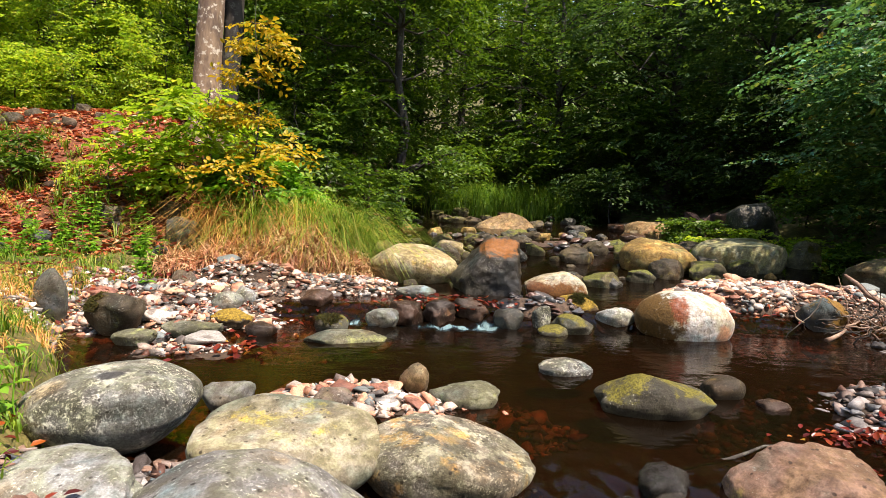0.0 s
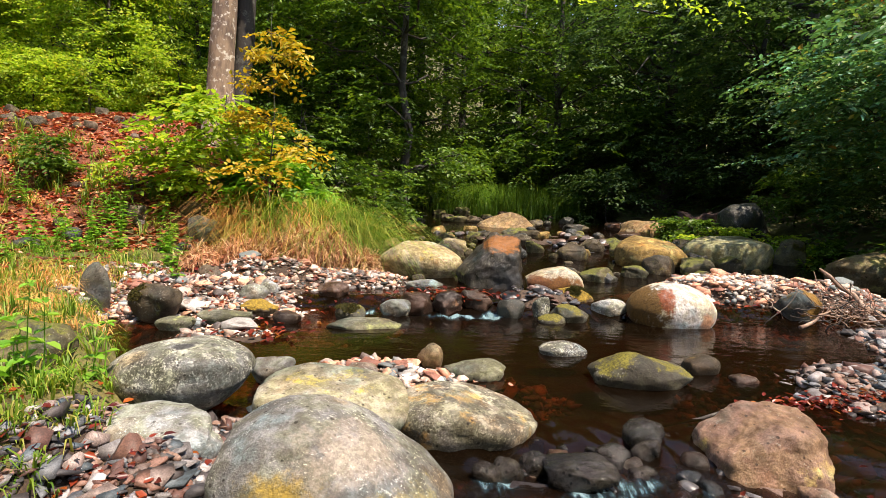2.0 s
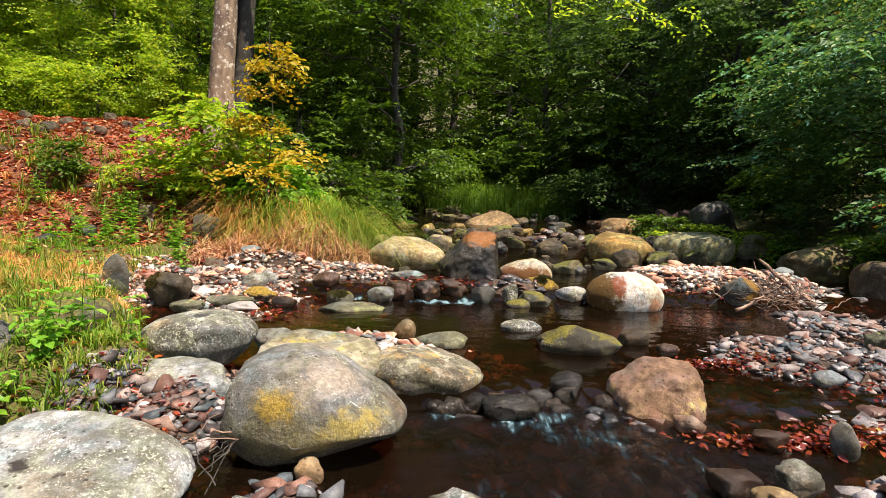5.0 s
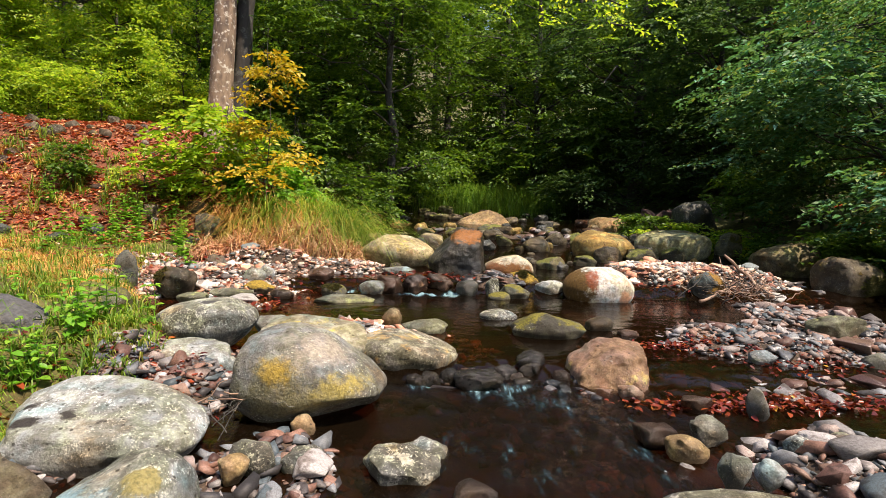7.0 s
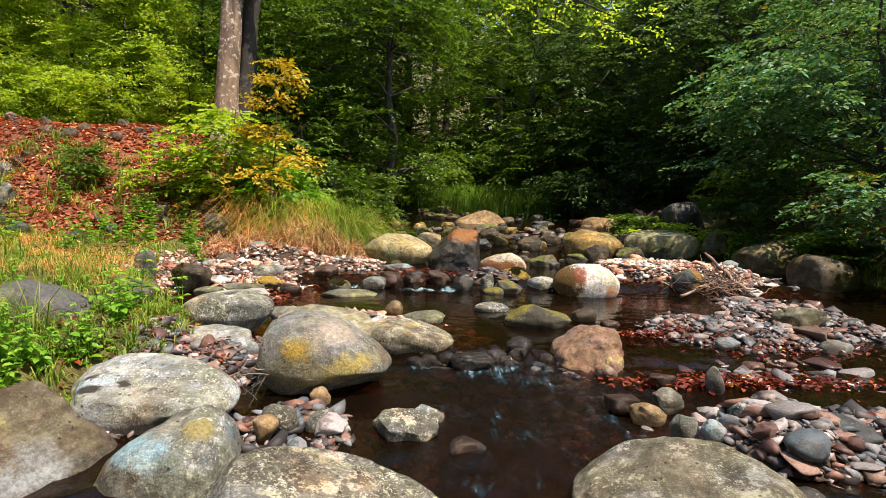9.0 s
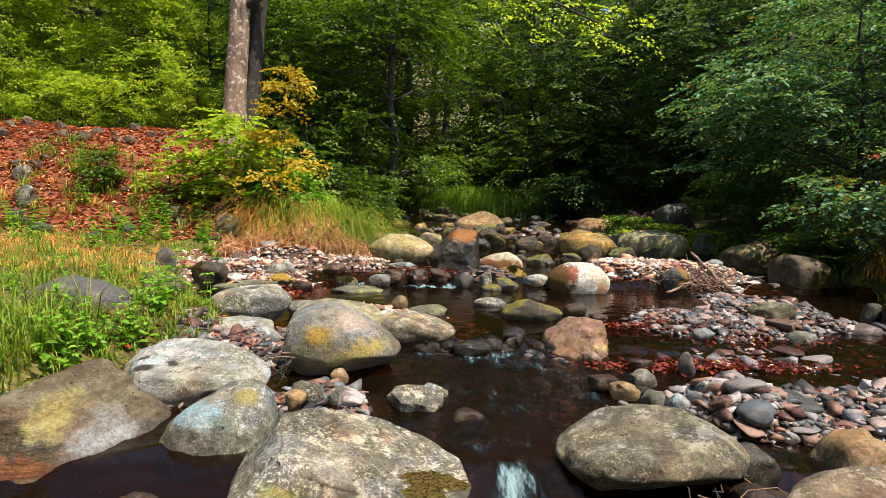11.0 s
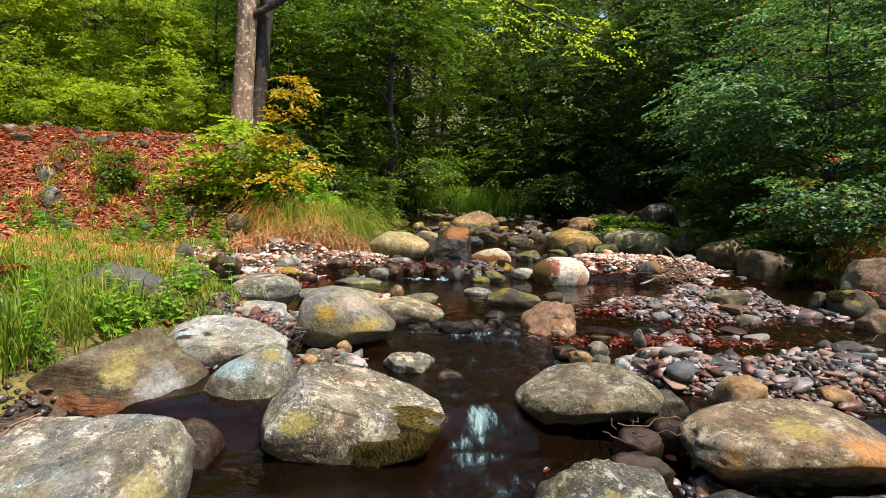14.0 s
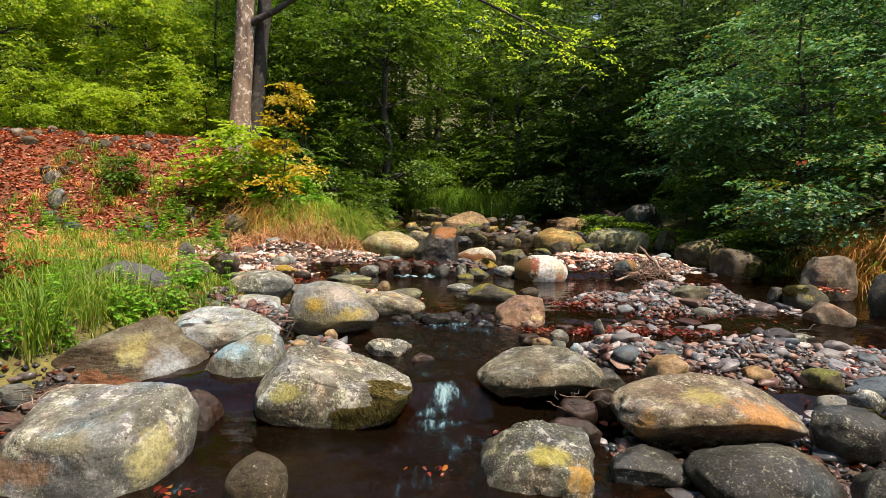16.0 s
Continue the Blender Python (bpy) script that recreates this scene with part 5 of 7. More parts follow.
def stones_on(name, label, cx, cy, rx, ry, parts, extra, big, seed, lift=0.0, wet=False, pale=False):
    """A gravel bar: loose stones as parts, and finer gravel in one mesh."""
    rnd = np.random.RandomState(seed)

    def place(k, spread):
        r, a = np.sqrt(rnd.uniform(0, 1, k)) * spread, rnd.uniform(0, 2 * np.pi, k)
        return cx + rx * r * np.cos(a), cy + ry * r * np.sin(a)

    px, py = place(extra, 1.15)
    s = np.exp(rnd.normal(np.log(0.019), 0.55, extra)).clip(0.008, 0.07)
    bits = [chip(seed * 40 + i) for i in range(14)]
    bv, bf = bits[0]
    kind = rnd.randint(0, 14, extra)
    form = np.array([p for p, _ in bits])[kind]
    v = form * (s[:, None] * np.stack([rnd.uniform(0.9, 1.6, extra), rnd.uniform(0.7, 1.1, extra), rnd.uniform(0.35, 0.75, extra)], -1))[:, None, :]
    for p, q in ((0, 2), (1, 2), (0, 1)):
        rot = rnd.normal(0, 0.3, extra) if q == 2 else rnd.uniform(0, 2 * np.pi, extra)
        c, t = np.cos(rot)[:, None], np.sin(rot)[:, None]
        v[..., p], v[..., q] = v[..., p] * c - v[..., q] * t, v[..., p] * t + v[..., q] * c
    faces = np.array([f for _, f in bits])[kind]
    v += np.stack([px, py, ground_z(px, py) + s * 0.2 + lift], -1)[:, None, :]
    # pale bars take the copy that has sunlight in its colour
    fine = mesh_object(name, v.reshape(-1, 3), (faces + (np.arange(extra) * len(bv))[:, None, None]).reshape(-1, 3), WET_GRAVEL if wet else SUN_GRAVEL if pale else GRAVEL)
    tagged(fine, label, "gravel", kind="structure")
    shapes = []
    for i in range(10):
        sv, sf = river_stone(seed * 10 + i)
        shapes.append(mesh_object("stone", sv * 0.5, sf, WET_PEBBLE if wet else SUN_PEBBLE if pale else PEBBLE, fine, smooth_shade=True))
    px, py = place(parts, 1.0)
    pz = ground_z(px, py)
    for i in range(parts):
        o = shapes[i] if i < 10 else shapes[i % 10].copy()
        if i >= 10:
            scene.collection.objects.link(o)
        s = float(np.clip(np.exp(rnd.normal(np.log(big * 0.85), 0.45)), 0.025, 0.24))
        o.matrix_world = Matrix.LocRotScale((px[i], py[i], pz[i] + s * 0.16 + lift), Euler((rnd.uniform(-0.3, 0.3), rnd.uniform(-0.3, 0.3), rnd.uniform(0, 6.28))), (s * rnd.uniform(0.9, 1.4), s * rnd.uniform(0.7, 1.0), s * rnd.uniform(0.3, 0.65)))
    return fine


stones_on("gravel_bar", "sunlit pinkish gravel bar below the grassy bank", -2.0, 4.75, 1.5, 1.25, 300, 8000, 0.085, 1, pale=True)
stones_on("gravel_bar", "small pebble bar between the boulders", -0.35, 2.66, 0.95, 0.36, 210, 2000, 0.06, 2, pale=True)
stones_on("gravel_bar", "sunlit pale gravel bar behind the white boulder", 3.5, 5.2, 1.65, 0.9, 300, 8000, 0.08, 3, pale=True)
stones_on("gravel_bar", "wet gravel spit with fallen leaves", 3.1, 2.5, 1.55, 0.9, 300, 4200, 0.07, 4)
stones_on("gravel_bar", "gravel running down from the driftwood", 3.9, 3.75, 0.75, 0.85, 210, 3000, 0.08, 17)
stones_on("gravel_bar", "scattered stones in the shallows", 2.7, 1.5, 1.7, 0.65, 260, 1600, 0.095, 15, wet=True)
stones_on("gravel_bar", "grey gravel bar beside the stream", 2.7, 0.45, 1.6, 0.8, 300, 8000, 0.085, 5)
stones_on("gravel_bar", "dark wet gravel among the boulders", 2.9, -0.8, 2.0, 1.0, 290, 7000, 0.085, 6, wet=True)
stones_on("gravel_bar", "pebbles below the egg-shaped boulder", -0.4, 0.55, 0.6, 0.6, 170, 1200, 0.06, 7)
stones_on("gravel_bar", "pebbles between the boulders and the grass", -1.0, 1.25, 0.5, 0.9, 100, 3600, 0.055, 8)
stones_on("gravel_bar", "stones at the water's edge below the bank", -1.9, -0.9, 0.8, 1.2, 140, 1200, 0.055, 9, wet=True)
stones_on("gravel_bar", "dark stones along the upper stream", 1.2, 10.5, 2.8, 4.2, 300, 300, 0.2, 10, 0.03, wet=True)
stones_on("gravel_bar", "wet pebbles round the first fall", 0.7, 4.75, 1.1, 0.5, 150, 700, 0.085, 11, wet=True)
stones_on("gravel_bar", "wet stones breaking the shallow water", 0.95, 1.2, 0.6, 0.5, 70, 500, 0.075, 12, 0.0, wet=True)
stones_on("gravel_bar", "stones along the far bank's foot", 5.2, 3.4, 0.9, 2.2, 290, 3000, 0.1, 13, wet=True)
stones_on("gravel_bar", "dark gravel at the foot of the far bank", 4.3, 2.2, 1.1, 0.9, 180, 1600, 0.09, 16, wet=True)
stones_on("gravel_bar", "dark stones between the pools and the second fall", 0.75, 1.66, 0.75, 0.22, 130, 500, 0.075, 14, 0.01, wet=True)


# ---- plants ----
def leaf_quads(base, along, up, length, width, fold=0.25, oval=False):
    """Leaves folded on the midrib, with a pointed tip: two triangles each, or two rounded halves where they are seen close."""
    side = np.cross(along, up)
    side /= np.linalg.norm(side, axis=1)[:, None] + 1e-9
    up = np.cross(side, along)
    ln, wd = np.asarray(length).reshape(-1, 1), np.asarray(width).reshape(-1, 1)
    tip = base + along * ln - up * ln * 0.12
    k = len(base)
    if oval:
        rim = []
        for s in (1, -1):
            rim.append(base + along * ln * 0.28 + s * side * wd * 0.45 + up * wd * fold * 0.9)
            rim.append(base + along * ln * 0.66 + s * side * wd * 0.42 + up * (wd * fold * 0.8 - ln * 0.05))
        verts = np.stack([base, rim[0], rim[1], tip, rim[3], rim[2]], 1).reshape(-1, 3)
        o = np.arange(k)[:, None] * 6
        return verts, np.concatenate([o + [0, 1, 2, 3], o + [0, 3, 4, 5]])
    mid = base + along * ln * 0.48
    a, b = mid + side * wd / 2 + up * wd * fold, mid - side * wd / 2 + up * wd * fold
    verts = np.stack([base, a, tip, b], 1).reshape(-1, 3)
    o = np.arange(k)[:, None] * 4
    return verts, np.concatenate([o + [0, 1, 2], o + [0, 2, 3]])


def sprays(pos, head, rnd, leaves=14, length=0.45, leaf=0.07, droop=0.25, tilt=0.25):
    """Flat beech twigs: leaves set left and right along each twig. Gives leaf arrays and the twigs' ends."""
    k = len(pos)
    L = length * rnd.uniform(0.6, 1.3, k)
    dirs = np.stack([np.cos(head), np.sin(head), rnd.normal(-droop * 0.6, 0.2, k)], -1)
    dirs /= np.linalg.norm(dirs, axis=1)[:, None]
    up = np.stack([rnd.normal(0, tilt, k), rnd.normal(0, tilt, k), np.ones(k)], -1)
    up -= dirs * (up * dirs).sum(1)[:, None]
    up /= np.linalg.norm(up, axis=1)[:, None]
    side = np.cross(dirs, up)
    s = (np.arange(leaves) + 0.5) / leaves
    sgn = np.where(np.arange(leaves) % 2, 1.0, -1.0)
    at = pos[:, None] + dirs[:, None] * (L[:, None] * s)[..., None]
    at[..., 2] -= droop * (L[:, None] * s) ** 2 / length * 0.6
    reach = (1 - 0.55 * np.abs(s - 0.35))[None, :, None] * leaf * 0.9
    base = at + side[:, None] * sgn[None, :, None] * reach * rnd.uniform(0, 0.9, (k, leaves, 1))
    along = dirs[:, None] * rnd.uniform(0.3, 1.0, (k, leaves, 1)) + side[:, None] * sgn[None, :, None] + rnd.normal(0, 0.22, (k, leaves, 3))
    along /= np.linalg.norm(along, axis=2)[..., None]
    ups = up[:, None] + rnd.normal(0, 0.3, (k, leaves, 3))
    size = leaf * rnd.uniform(0.65, 1.25, (k, leaves))
    tips = pos + dirs * L[:, None]
    tips[:, 2] -= droop * L * L / length * 0.6
    return base.reshape(-1, 3), along.reshape(-1, 3), ups.reshape(-1, 3), size.ravel(), tips


def tube(path, radii, sides=6):
    """A tapered tube along points."""
    path, radii = np.asarray(path, float), np.asarray(radii, float)
    t = np.gradient(path, axis=0)
    t /= np.linalg.norm(t, axis=1)[:, None] + 1e-9
    ref = np.array([1.0, 0, 0]) if abs(t[0][0]) < 0.8 else np.array([0, 1.0, 0])
    a = np.cross(t, ref)
    a /= np.linalg.norm(a, axis=1)[:, None] + 1e-9
    b = np.cross(t, a)
    ang = np.arange(sides) * 2 * np.pi / sides
    v = path[:, None] + radii[:, None, None] * (np.cos(ang)[None, :, None] * a[:, None] + np.sin(ang)[None, :, None] * b[:, None])
    k = len(path)
    i, j = np.meshgrid(np.arange(k - 1), np.arange(sides), indexing="ij")
    q = np.stack([i * sides + j, i * sides + (j + 1) % sides, (i + 1) * sides + (j + 1) % sides, (i + 1) * sides + j], -1).reshape(-1, 4)
    return v.reshape(-1, 3), q


def wavy(a, b, k, amount, rnd, sag=0.0):
    t = np.linspace(0, 1, k)[:, None]
    p = np.asarray(a) * (1 - t) + np.asarray(b) * t
    p[1:-1] += rnd.normal(0, amount, (k - 2, 3))
    p[:, 2] -= sag * np.sin(np.pi * t[:, 0])
    return p


def woody(name, x, y, height, radius, crown, leafmat, bark, label, seed, category="tree", leaf=0.07, count=400, per=14, twig=0.5,
          trunk_r=0.1, low=0.3, lean=(0, 0), layers=0.35, limbs=10, z=None, oval=False, tilt=0.25, clump=0.22):
    """A tree or bush: tapered trunk, limbs that rise outward, and a crown of flat leafy twigs in layers."""
    rnd = np.random.RandomState(seed)
    z0 = float(ground_z(x, y)) - 0.05 if z is None else z
    root = new(name)
    root.location = (x, y, z0)
    top = np.array([lean[0], lean[1], height])
    trunk = wavy((0, 0, 0), top, 9, 0.02 * height ** 0.5, rnd)
    rad = trunk_r * (1 - 0.8 * np.linspace(0, 1, 9))
    rad[0] *= 1.35
    tv, tf = tube(trunk, rad, 10)
    part = mesh_object("trunk", tv, tf, bark, root, smooth_shade=True)
    pos, head = [], []
    for i in range(limbs):
        u = rnd.uniform(low, 0.95)
        start = trunk[int(u * 8)]
        a = rnd.uniform(0, 2 * np.pi)
        reach = radius * crown(u) * rnd.uniform(0.75, 1.1)
        end = start + np.array([np.cos(a) * reach, np.sin(a) * reach, rnd.uniform(-0.05, 0.35) * reach])
        path = wavy(start, end, 6, 0.05 * reach, rnd, -0.08 * reach)
        r0 = max(trunk_r * (1 - 0.75 * u) * 0.42, 0.006)
        mesh_object("limb", *tube(path, r0 * (1 - 0.85 * np.linspace(0, 1, 6)), 5), bark, root, smooth_shade=True)
        k = max(2, int(count / limbs))
        s = rnd.uniform(0.25, 1.0, k) ** 0.7
        at = np.stack([np.interp(s, np.linspace(0, 1, 6), path[:, c]) for c in range(3)], -1)
        off = rnd.normal(0, 1, (k, 3)) * np.array([clump, clump, clump * 0.73]) * reach * 0.9
        at = at + off
        if layers:
            at[:, 2] = lerp(at[:, 2], np.round(at[:, 2] / layers) * layers, 0.55)
        pos.append(at)
        head.append(a + rnd.normal(0, 0.75, k))
    pos, head = np.concatenate(pos), np.concatenate(head)
    base, along, ups, size, tips = sprays(pos, head, rnd, per, twig, leaf, tilt=tilt)
    lv, lf = leaf_quads(base, along, ups, size, size * 0.58, oval=oval)
    mesh_object("crown", lv, lf, leafmat, root)
    tagged(root, label, category)
    return root


def dome(u):
    return math.sqrt(max(0.05, 1 - (2 * (u - 0.5)) ** 2)) if u > 0.5 else 0.85 + 0.3 * u


def spire(u):
    return max(0.12, 1.1 - u)


# the double-stemmed beech on the bank
def big_beech():
    x, y = -4.4, 9.6
    z = float(ground_z(x, y)) - 0.15
    rnd = np.random.RandomState(5)
    root = new("beech_tree")
    root.location = (x, y, z)
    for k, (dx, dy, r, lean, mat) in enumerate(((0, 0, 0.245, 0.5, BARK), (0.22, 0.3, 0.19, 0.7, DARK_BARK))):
        path = wavy((dx, dy, 0), (dx + lean, dy, 8.5), 18, 0.015, rnd)
        rad = r * (1 - 0.35 * np.linspace(0, 1, 18))
        rad[:3] *= (1.5, 1.2, 1.05)
        v, f = tube(path, rad, 20)
        mesh_object("trunk", v, f, mat, root, smooth_shade=True)
    limb = wavy((0.15, 0.0, 3.2), (3.2, -0.4, 4.35), 9, 0.025, rnd, -0.16)
    v, f = tube(limb, 0.085 * (1 - 0.7 * np.linspace(0, 1, 9)), 10)
    mesh_object("limb", v, f, DARK_BARK, root, smooth_shade=True)
    # a long bough that reaches out over the stream and carries sunlit leaves
    bough = wavy((0.35, 0.05, 4.2), (7.4, -2.6, 2.3), 14, 0.07, rnd, -0.9)
    v, f = tube(bough, 0.1 * (1 - 0.88 * np.linspace(0, 1, 14)), 8)
    mesh_object("limb", v, f, DARK_BARK, root, smooth_shade=True)
    k = 100
    s = rnd.uniform(0.5, 1.0, k)
    pos = np.stack([np.interp(s, np.linspace(0, 1, 14), bough[:, c]) for c in range(3)], -1) + rnd.normal(0, 1, (k, 3)) * (0.45, 0.4, 0.25)
    pos[:, 2] -= 0.2
    b, a, u, s, t = sprays(pos, rnd.uniform(-2.2, 0.6, k), rnd, 13, 0.42, 0.085, droop=0.4)
    v, f = leaf_quads(b, a, u, s, s * 0.58)
    mesh_object("crown", v, f, LEAF["sunny"], root, "sunlit yellow-green leaves on a hanging bough")
    k = 500
    pos = np.stack([rnd.normal(0.2, 2.0, k), rnd.normal(2.4, 1.3, k), rnd.uniform(3.4, 7.5, k)], -1)
    b, a, u, s, t = sprays(pos, rnd.uniform(0, 6.28, k), rnd, 16, 0.6, 0.085)
    v, f = leaf_quads(b, a, u, s, s * 0.58)
    mesh_object("crown", v, f, LEAF["mid"], root)
    tagged(root, "old double-stemmed beech with pale lichen-blotched bark", "tree")


big_beech()

# sunlit young trees on top of the bank
for i, (x, y, h, r) in enumerate(((-7.6, 11.5, 5.0, 1.7), (-9.6, 12.5, 6.5, 2.2), (-6.2, 12.8, 6.0, 2.0), (-11.5, 11.2, 5.5, 2.2), (-8.4, 15.5, 8.0, 2.8), (-5.4, 15.5, 8, 2.6), (-13, 16, 9, 3.0), (-10.5, 18, 10, 3.2))):
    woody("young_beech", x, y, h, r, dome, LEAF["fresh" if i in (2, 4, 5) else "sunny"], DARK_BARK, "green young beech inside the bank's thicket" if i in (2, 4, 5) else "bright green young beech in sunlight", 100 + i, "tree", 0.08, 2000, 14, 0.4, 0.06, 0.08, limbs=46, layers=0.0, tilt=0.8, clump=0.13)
# low bushes along the crest
for i, (x, y, h, r) in enumerate(((-7.2, 10.2, 1.3, 0.8), (-8.6, 10.6, 1.5, 0.9), (-5.6, 10.6, 1.7, 0.9), (-10, 10.4, 1.6, 1.0), (-6.4, 11.2, 2.2, 1.1), (-11.6, 9.6, 1.8, 1.1))):
    woody("bush", x, y, h, r, dome, LEAF["sunny"], DARK_BARK, "low bright green bush on top of the bank", 130 + i, "bush", 0.07, 420, 12, 0.35, 0.02, 0.1, limbs=14, layers=0.0, tilt=0.6)
# the green bush and the yellow sapling at the foot of the beech
woody("beech_bush", -3.35, 7.5, 1.6, 1.0, dome, LEAF["sunny"], DARK_BARK, "green beech bush on the leaf-covered bank", 150, "bush", 0.11, 250, 14, 0.4, 0.03, 0.05, limbs=22, layers=0.2, oval=True)
woody("beech_bush", -2.6, 7.4, 1.0, 0.75, dome, LEAF["herb"], DARK_BARK, "low green beech bush beside the yellow sapling", 151, "bush", 0.1, 240, 14, 0.4, 0.03, 0.05, limbs=16, layers=0.2, oval=True)
woody("beech_bush", -4.5, 7.0, 0.55, 0.4, dome, LEAF["sunny"], DARK_BARK, "low spreading green bush among fallen leaves", 153, "bush", 0.08, 20, 12, 0.3, 0.02, 0.05, limbs=10, layers=0.2)
woody("yellow_sapling", -2.5, 6.95, 3.2, 0.72, lambda u: 1.25 - 0.9 * u, LEAF["yellow"], DARK_BARK, "slender beech sapling with yellow autumn leaves", 152, "sapling", 0.082, 230, 9, 0.27, 0.014, 0.25, limbs=34, layers=0.0, oval=True, tilt=0.5, clump=0.16)

woody("beech_bush", -5.7, 7.0, 0.75, 0.3, dome, LEAF["mid"], DARK_BARK, "small dark green bush on the leaf-covered bank", 154, "bush", 0.07, 110, 10, 0.2, 0.015, 0.05, limbs=12, layers=0.0, oval=True)

# the dark wood upstream
for i, (x, y, h, r, tr) in enumerate(((-1.1, 12.3, 9, 2.4, 0.13), (0.4, 17, 10, 3.2, 0.16), (-3.4, 15, 10, 2.8, 0.2), (3.4, 16.5, 9, 3.4, 0.16), (6.2, 14.5, 9, 3.2, 0.2), (8.6, 12.5, 9, 3.0, 0.2), (-1.0, 20, 12, 3.6, 0.2), (3.0, 22, 12, 4, 0.2),
                                      (7.5, 19, 12, 4, 0.2), (11.5, 15, 10, 3.6, 0.2), (12, 21, 12, 4, 0.2), (-5, 21, 12, 4, 0.2), (7.6, 12.6, 7, 2.2, 0.1))):
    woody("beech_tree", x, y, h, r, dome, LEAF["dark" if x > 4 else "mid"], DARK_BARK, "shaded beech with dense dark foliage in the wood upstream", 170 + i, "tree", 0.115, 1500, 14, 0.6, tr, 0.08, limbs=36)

# the beeches that overhang from the right bank
for i, (x, y, h, r, lean, k) in enumerate(((7.7, 6.8, 4.5, 2.5, -0.4, 1300), (8.4, 4.9, 5.2, 2.2, -0.2, 420), (9.4, 8.6, 6.5, 2.6, 0, 380), (10.6, 5.6, 6, 2.4, 0, 220))):
    woody("overhanging_beech", x, y, h, r, dome, LEAF["blue"], DARK_BARK, "beech with sky sheen in its leaf tints, hanging over the stream from the bank", 200 + i, "tree", 0.1, int(1.2 * k), 14, 0.55, 0.07, 0.28 if i == 0 else 0.08, lean=(lean, 0), limbs=44 if i == 0 else 30, oval=i == 0, layers=0.42, clump=0.17)

woody("young_beech", 8.0, 5.0, 2.3, 1.0, dome, LEAF["turning"], DARK_BARK, "young beech with yellow-green and red turning leaves", 216, "sapling", 0.1, 150, 12, 0.45, 0.025, 0.15, limbs=16, oval=True)
woody("young_beech", 6.5, 5.2, 1.5, 0.7, dome, LEAF["turning"], DARK_BARK, "low young beech with red leaf tips over the bank", 217, "sapling", 0.09, 50, 12, 0.4, 0.02, 0.35, limbs=10, oval=True)

# dead sprigs with rusty leaves
woody("dead_sprig", -2.68, 0.5, 0.62, 0.16, dome, LEAF["litter"], DRIFT, "dead beech sprig with curled rusty leaves in the grass", 218, "sprig", 0.06, 30, 7, 0.12, 0.006, 0.4, limbs=7, layers=0.0, oval=True)
woody("dead_sprig", 5.42, 3.05, 0.55, 0.12, dome, LEAF["litter"], DRIFT, "rusty leaved sprig leaning before the rounded boulder", 219, "sprig", 0.05, 24, 6, 0.1, 0.006, 0.2, limbs=6, layers=0.0, oval=True)

# unseen tall trees added round and behind the camera to block light, that leave only the sky over the stream open
for i, (x, y, h, r) in enumerate(((6.5, -8.0, 12, 3.0), (1.5, -11, 12, 3.4), (-4.0, -10, 12, 3.2), (-8.6, -6.5, 12, 3.2), (-12, -1.5, 11, 3.2), (-13.5, 4, 11, 3.2))):
    woody("shade_tree", x, y, h, r, lambda u: dome(u) if u > 0.15 else 0.6, LEAF["mid"], BARK, "tall unseen beech added to shade the lower stream", 220 + i, "tree", 0.24, 420, 12, 0.9, 0.2, 0.12, limbs=22, layers=0.6)
# nearer ones, also out of view, added to darken the stones' fronts
for i, (x, y, h, r) in enumerate(((2.6, -7.6, 10.5, 2.6), (8.6, -6.2, 11, 2.6), (-1.6, -6.6, 9, 2.6), (-5.2, -5.6, 10, 2.6))):
    woody("shade_tree", x, y, h, r, lambda u: dome(u) if u > 0.5 else 0.3, LEAF["mid"], BARK, "unseen beech added behind the camera to dim the front light", 232 + i, "tree", 0.24, 620, 12, 0.8, 0.2, 0.45, limbs=26)

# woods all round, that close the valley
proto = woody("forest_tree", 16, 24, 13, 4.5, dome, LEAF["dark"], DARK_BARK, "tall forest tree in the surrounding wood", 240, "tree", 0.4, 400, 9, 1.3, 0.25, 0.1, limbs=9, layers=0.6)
rnd = np.random.RandomState(77)
for i in range(48):
    a = rnd.uniform(0, 2 * np.pi)
    d = rnd.uniform(21, 34)
    x, y = d * np.sin(a), 4 + d * np.cos(a)
    if abs(x - proto.location.x) + abs(y - proto.location.y) < 2:
        continue
    if np.sin(radians(SUN_AZ)) * np.sin(a) + np.cos(radians(SUN_AZ)) * np.cos(a) > 0.75:
        continue
    m = pose(x, y, float(ground_z(x, y)) - 0.1, 0, 0, rnd.uniform(0, 360))
    copy_thing(proto, m)
for i in range(26):
    a = radians(-48 + 4 * i + rnd.uniform(-1.5, 1.5))
    d = rnd.uniform(23, 30)
    x, y = d * np.sin(a), 2 + d * np.cos(a)
    copy_thing(proto, pose(x, y, float(ground_z(x, y)) - 0.1, 0, 0, rnd.uniform(0, 360)))
# thickets that fill the wood behind the stream
thicket = woody("thicket", -5.0, 17.5, 3.0, 2.2, dome, LEAF["mid"], DARK_BARK, "dense dark thicket inside the wood", 260, "bush", 0.17, 330, 12, 0.6, 0.03, 0.03, limbs=12, layers=0.3)
for i, (x, y) in enumerate(((-7.5, 19), (-2.2, 18.5), (0.6, 20), (3.5, 19.2), (6.4, 18), (9.2, 16.5), (11.5, 13), (12.6, 9.6), (-10, 21), (5.0, 15.2), (8.0, 14.6), (10.6, 11.0), (1.5, 23), (-4, 23), (7, 23), (14, 17), (-13.5, 20))):
    copy_thing(thicket, pose(x, y, float(ground_z(x, y)) - 0.1, 0, 0, 47 * i))


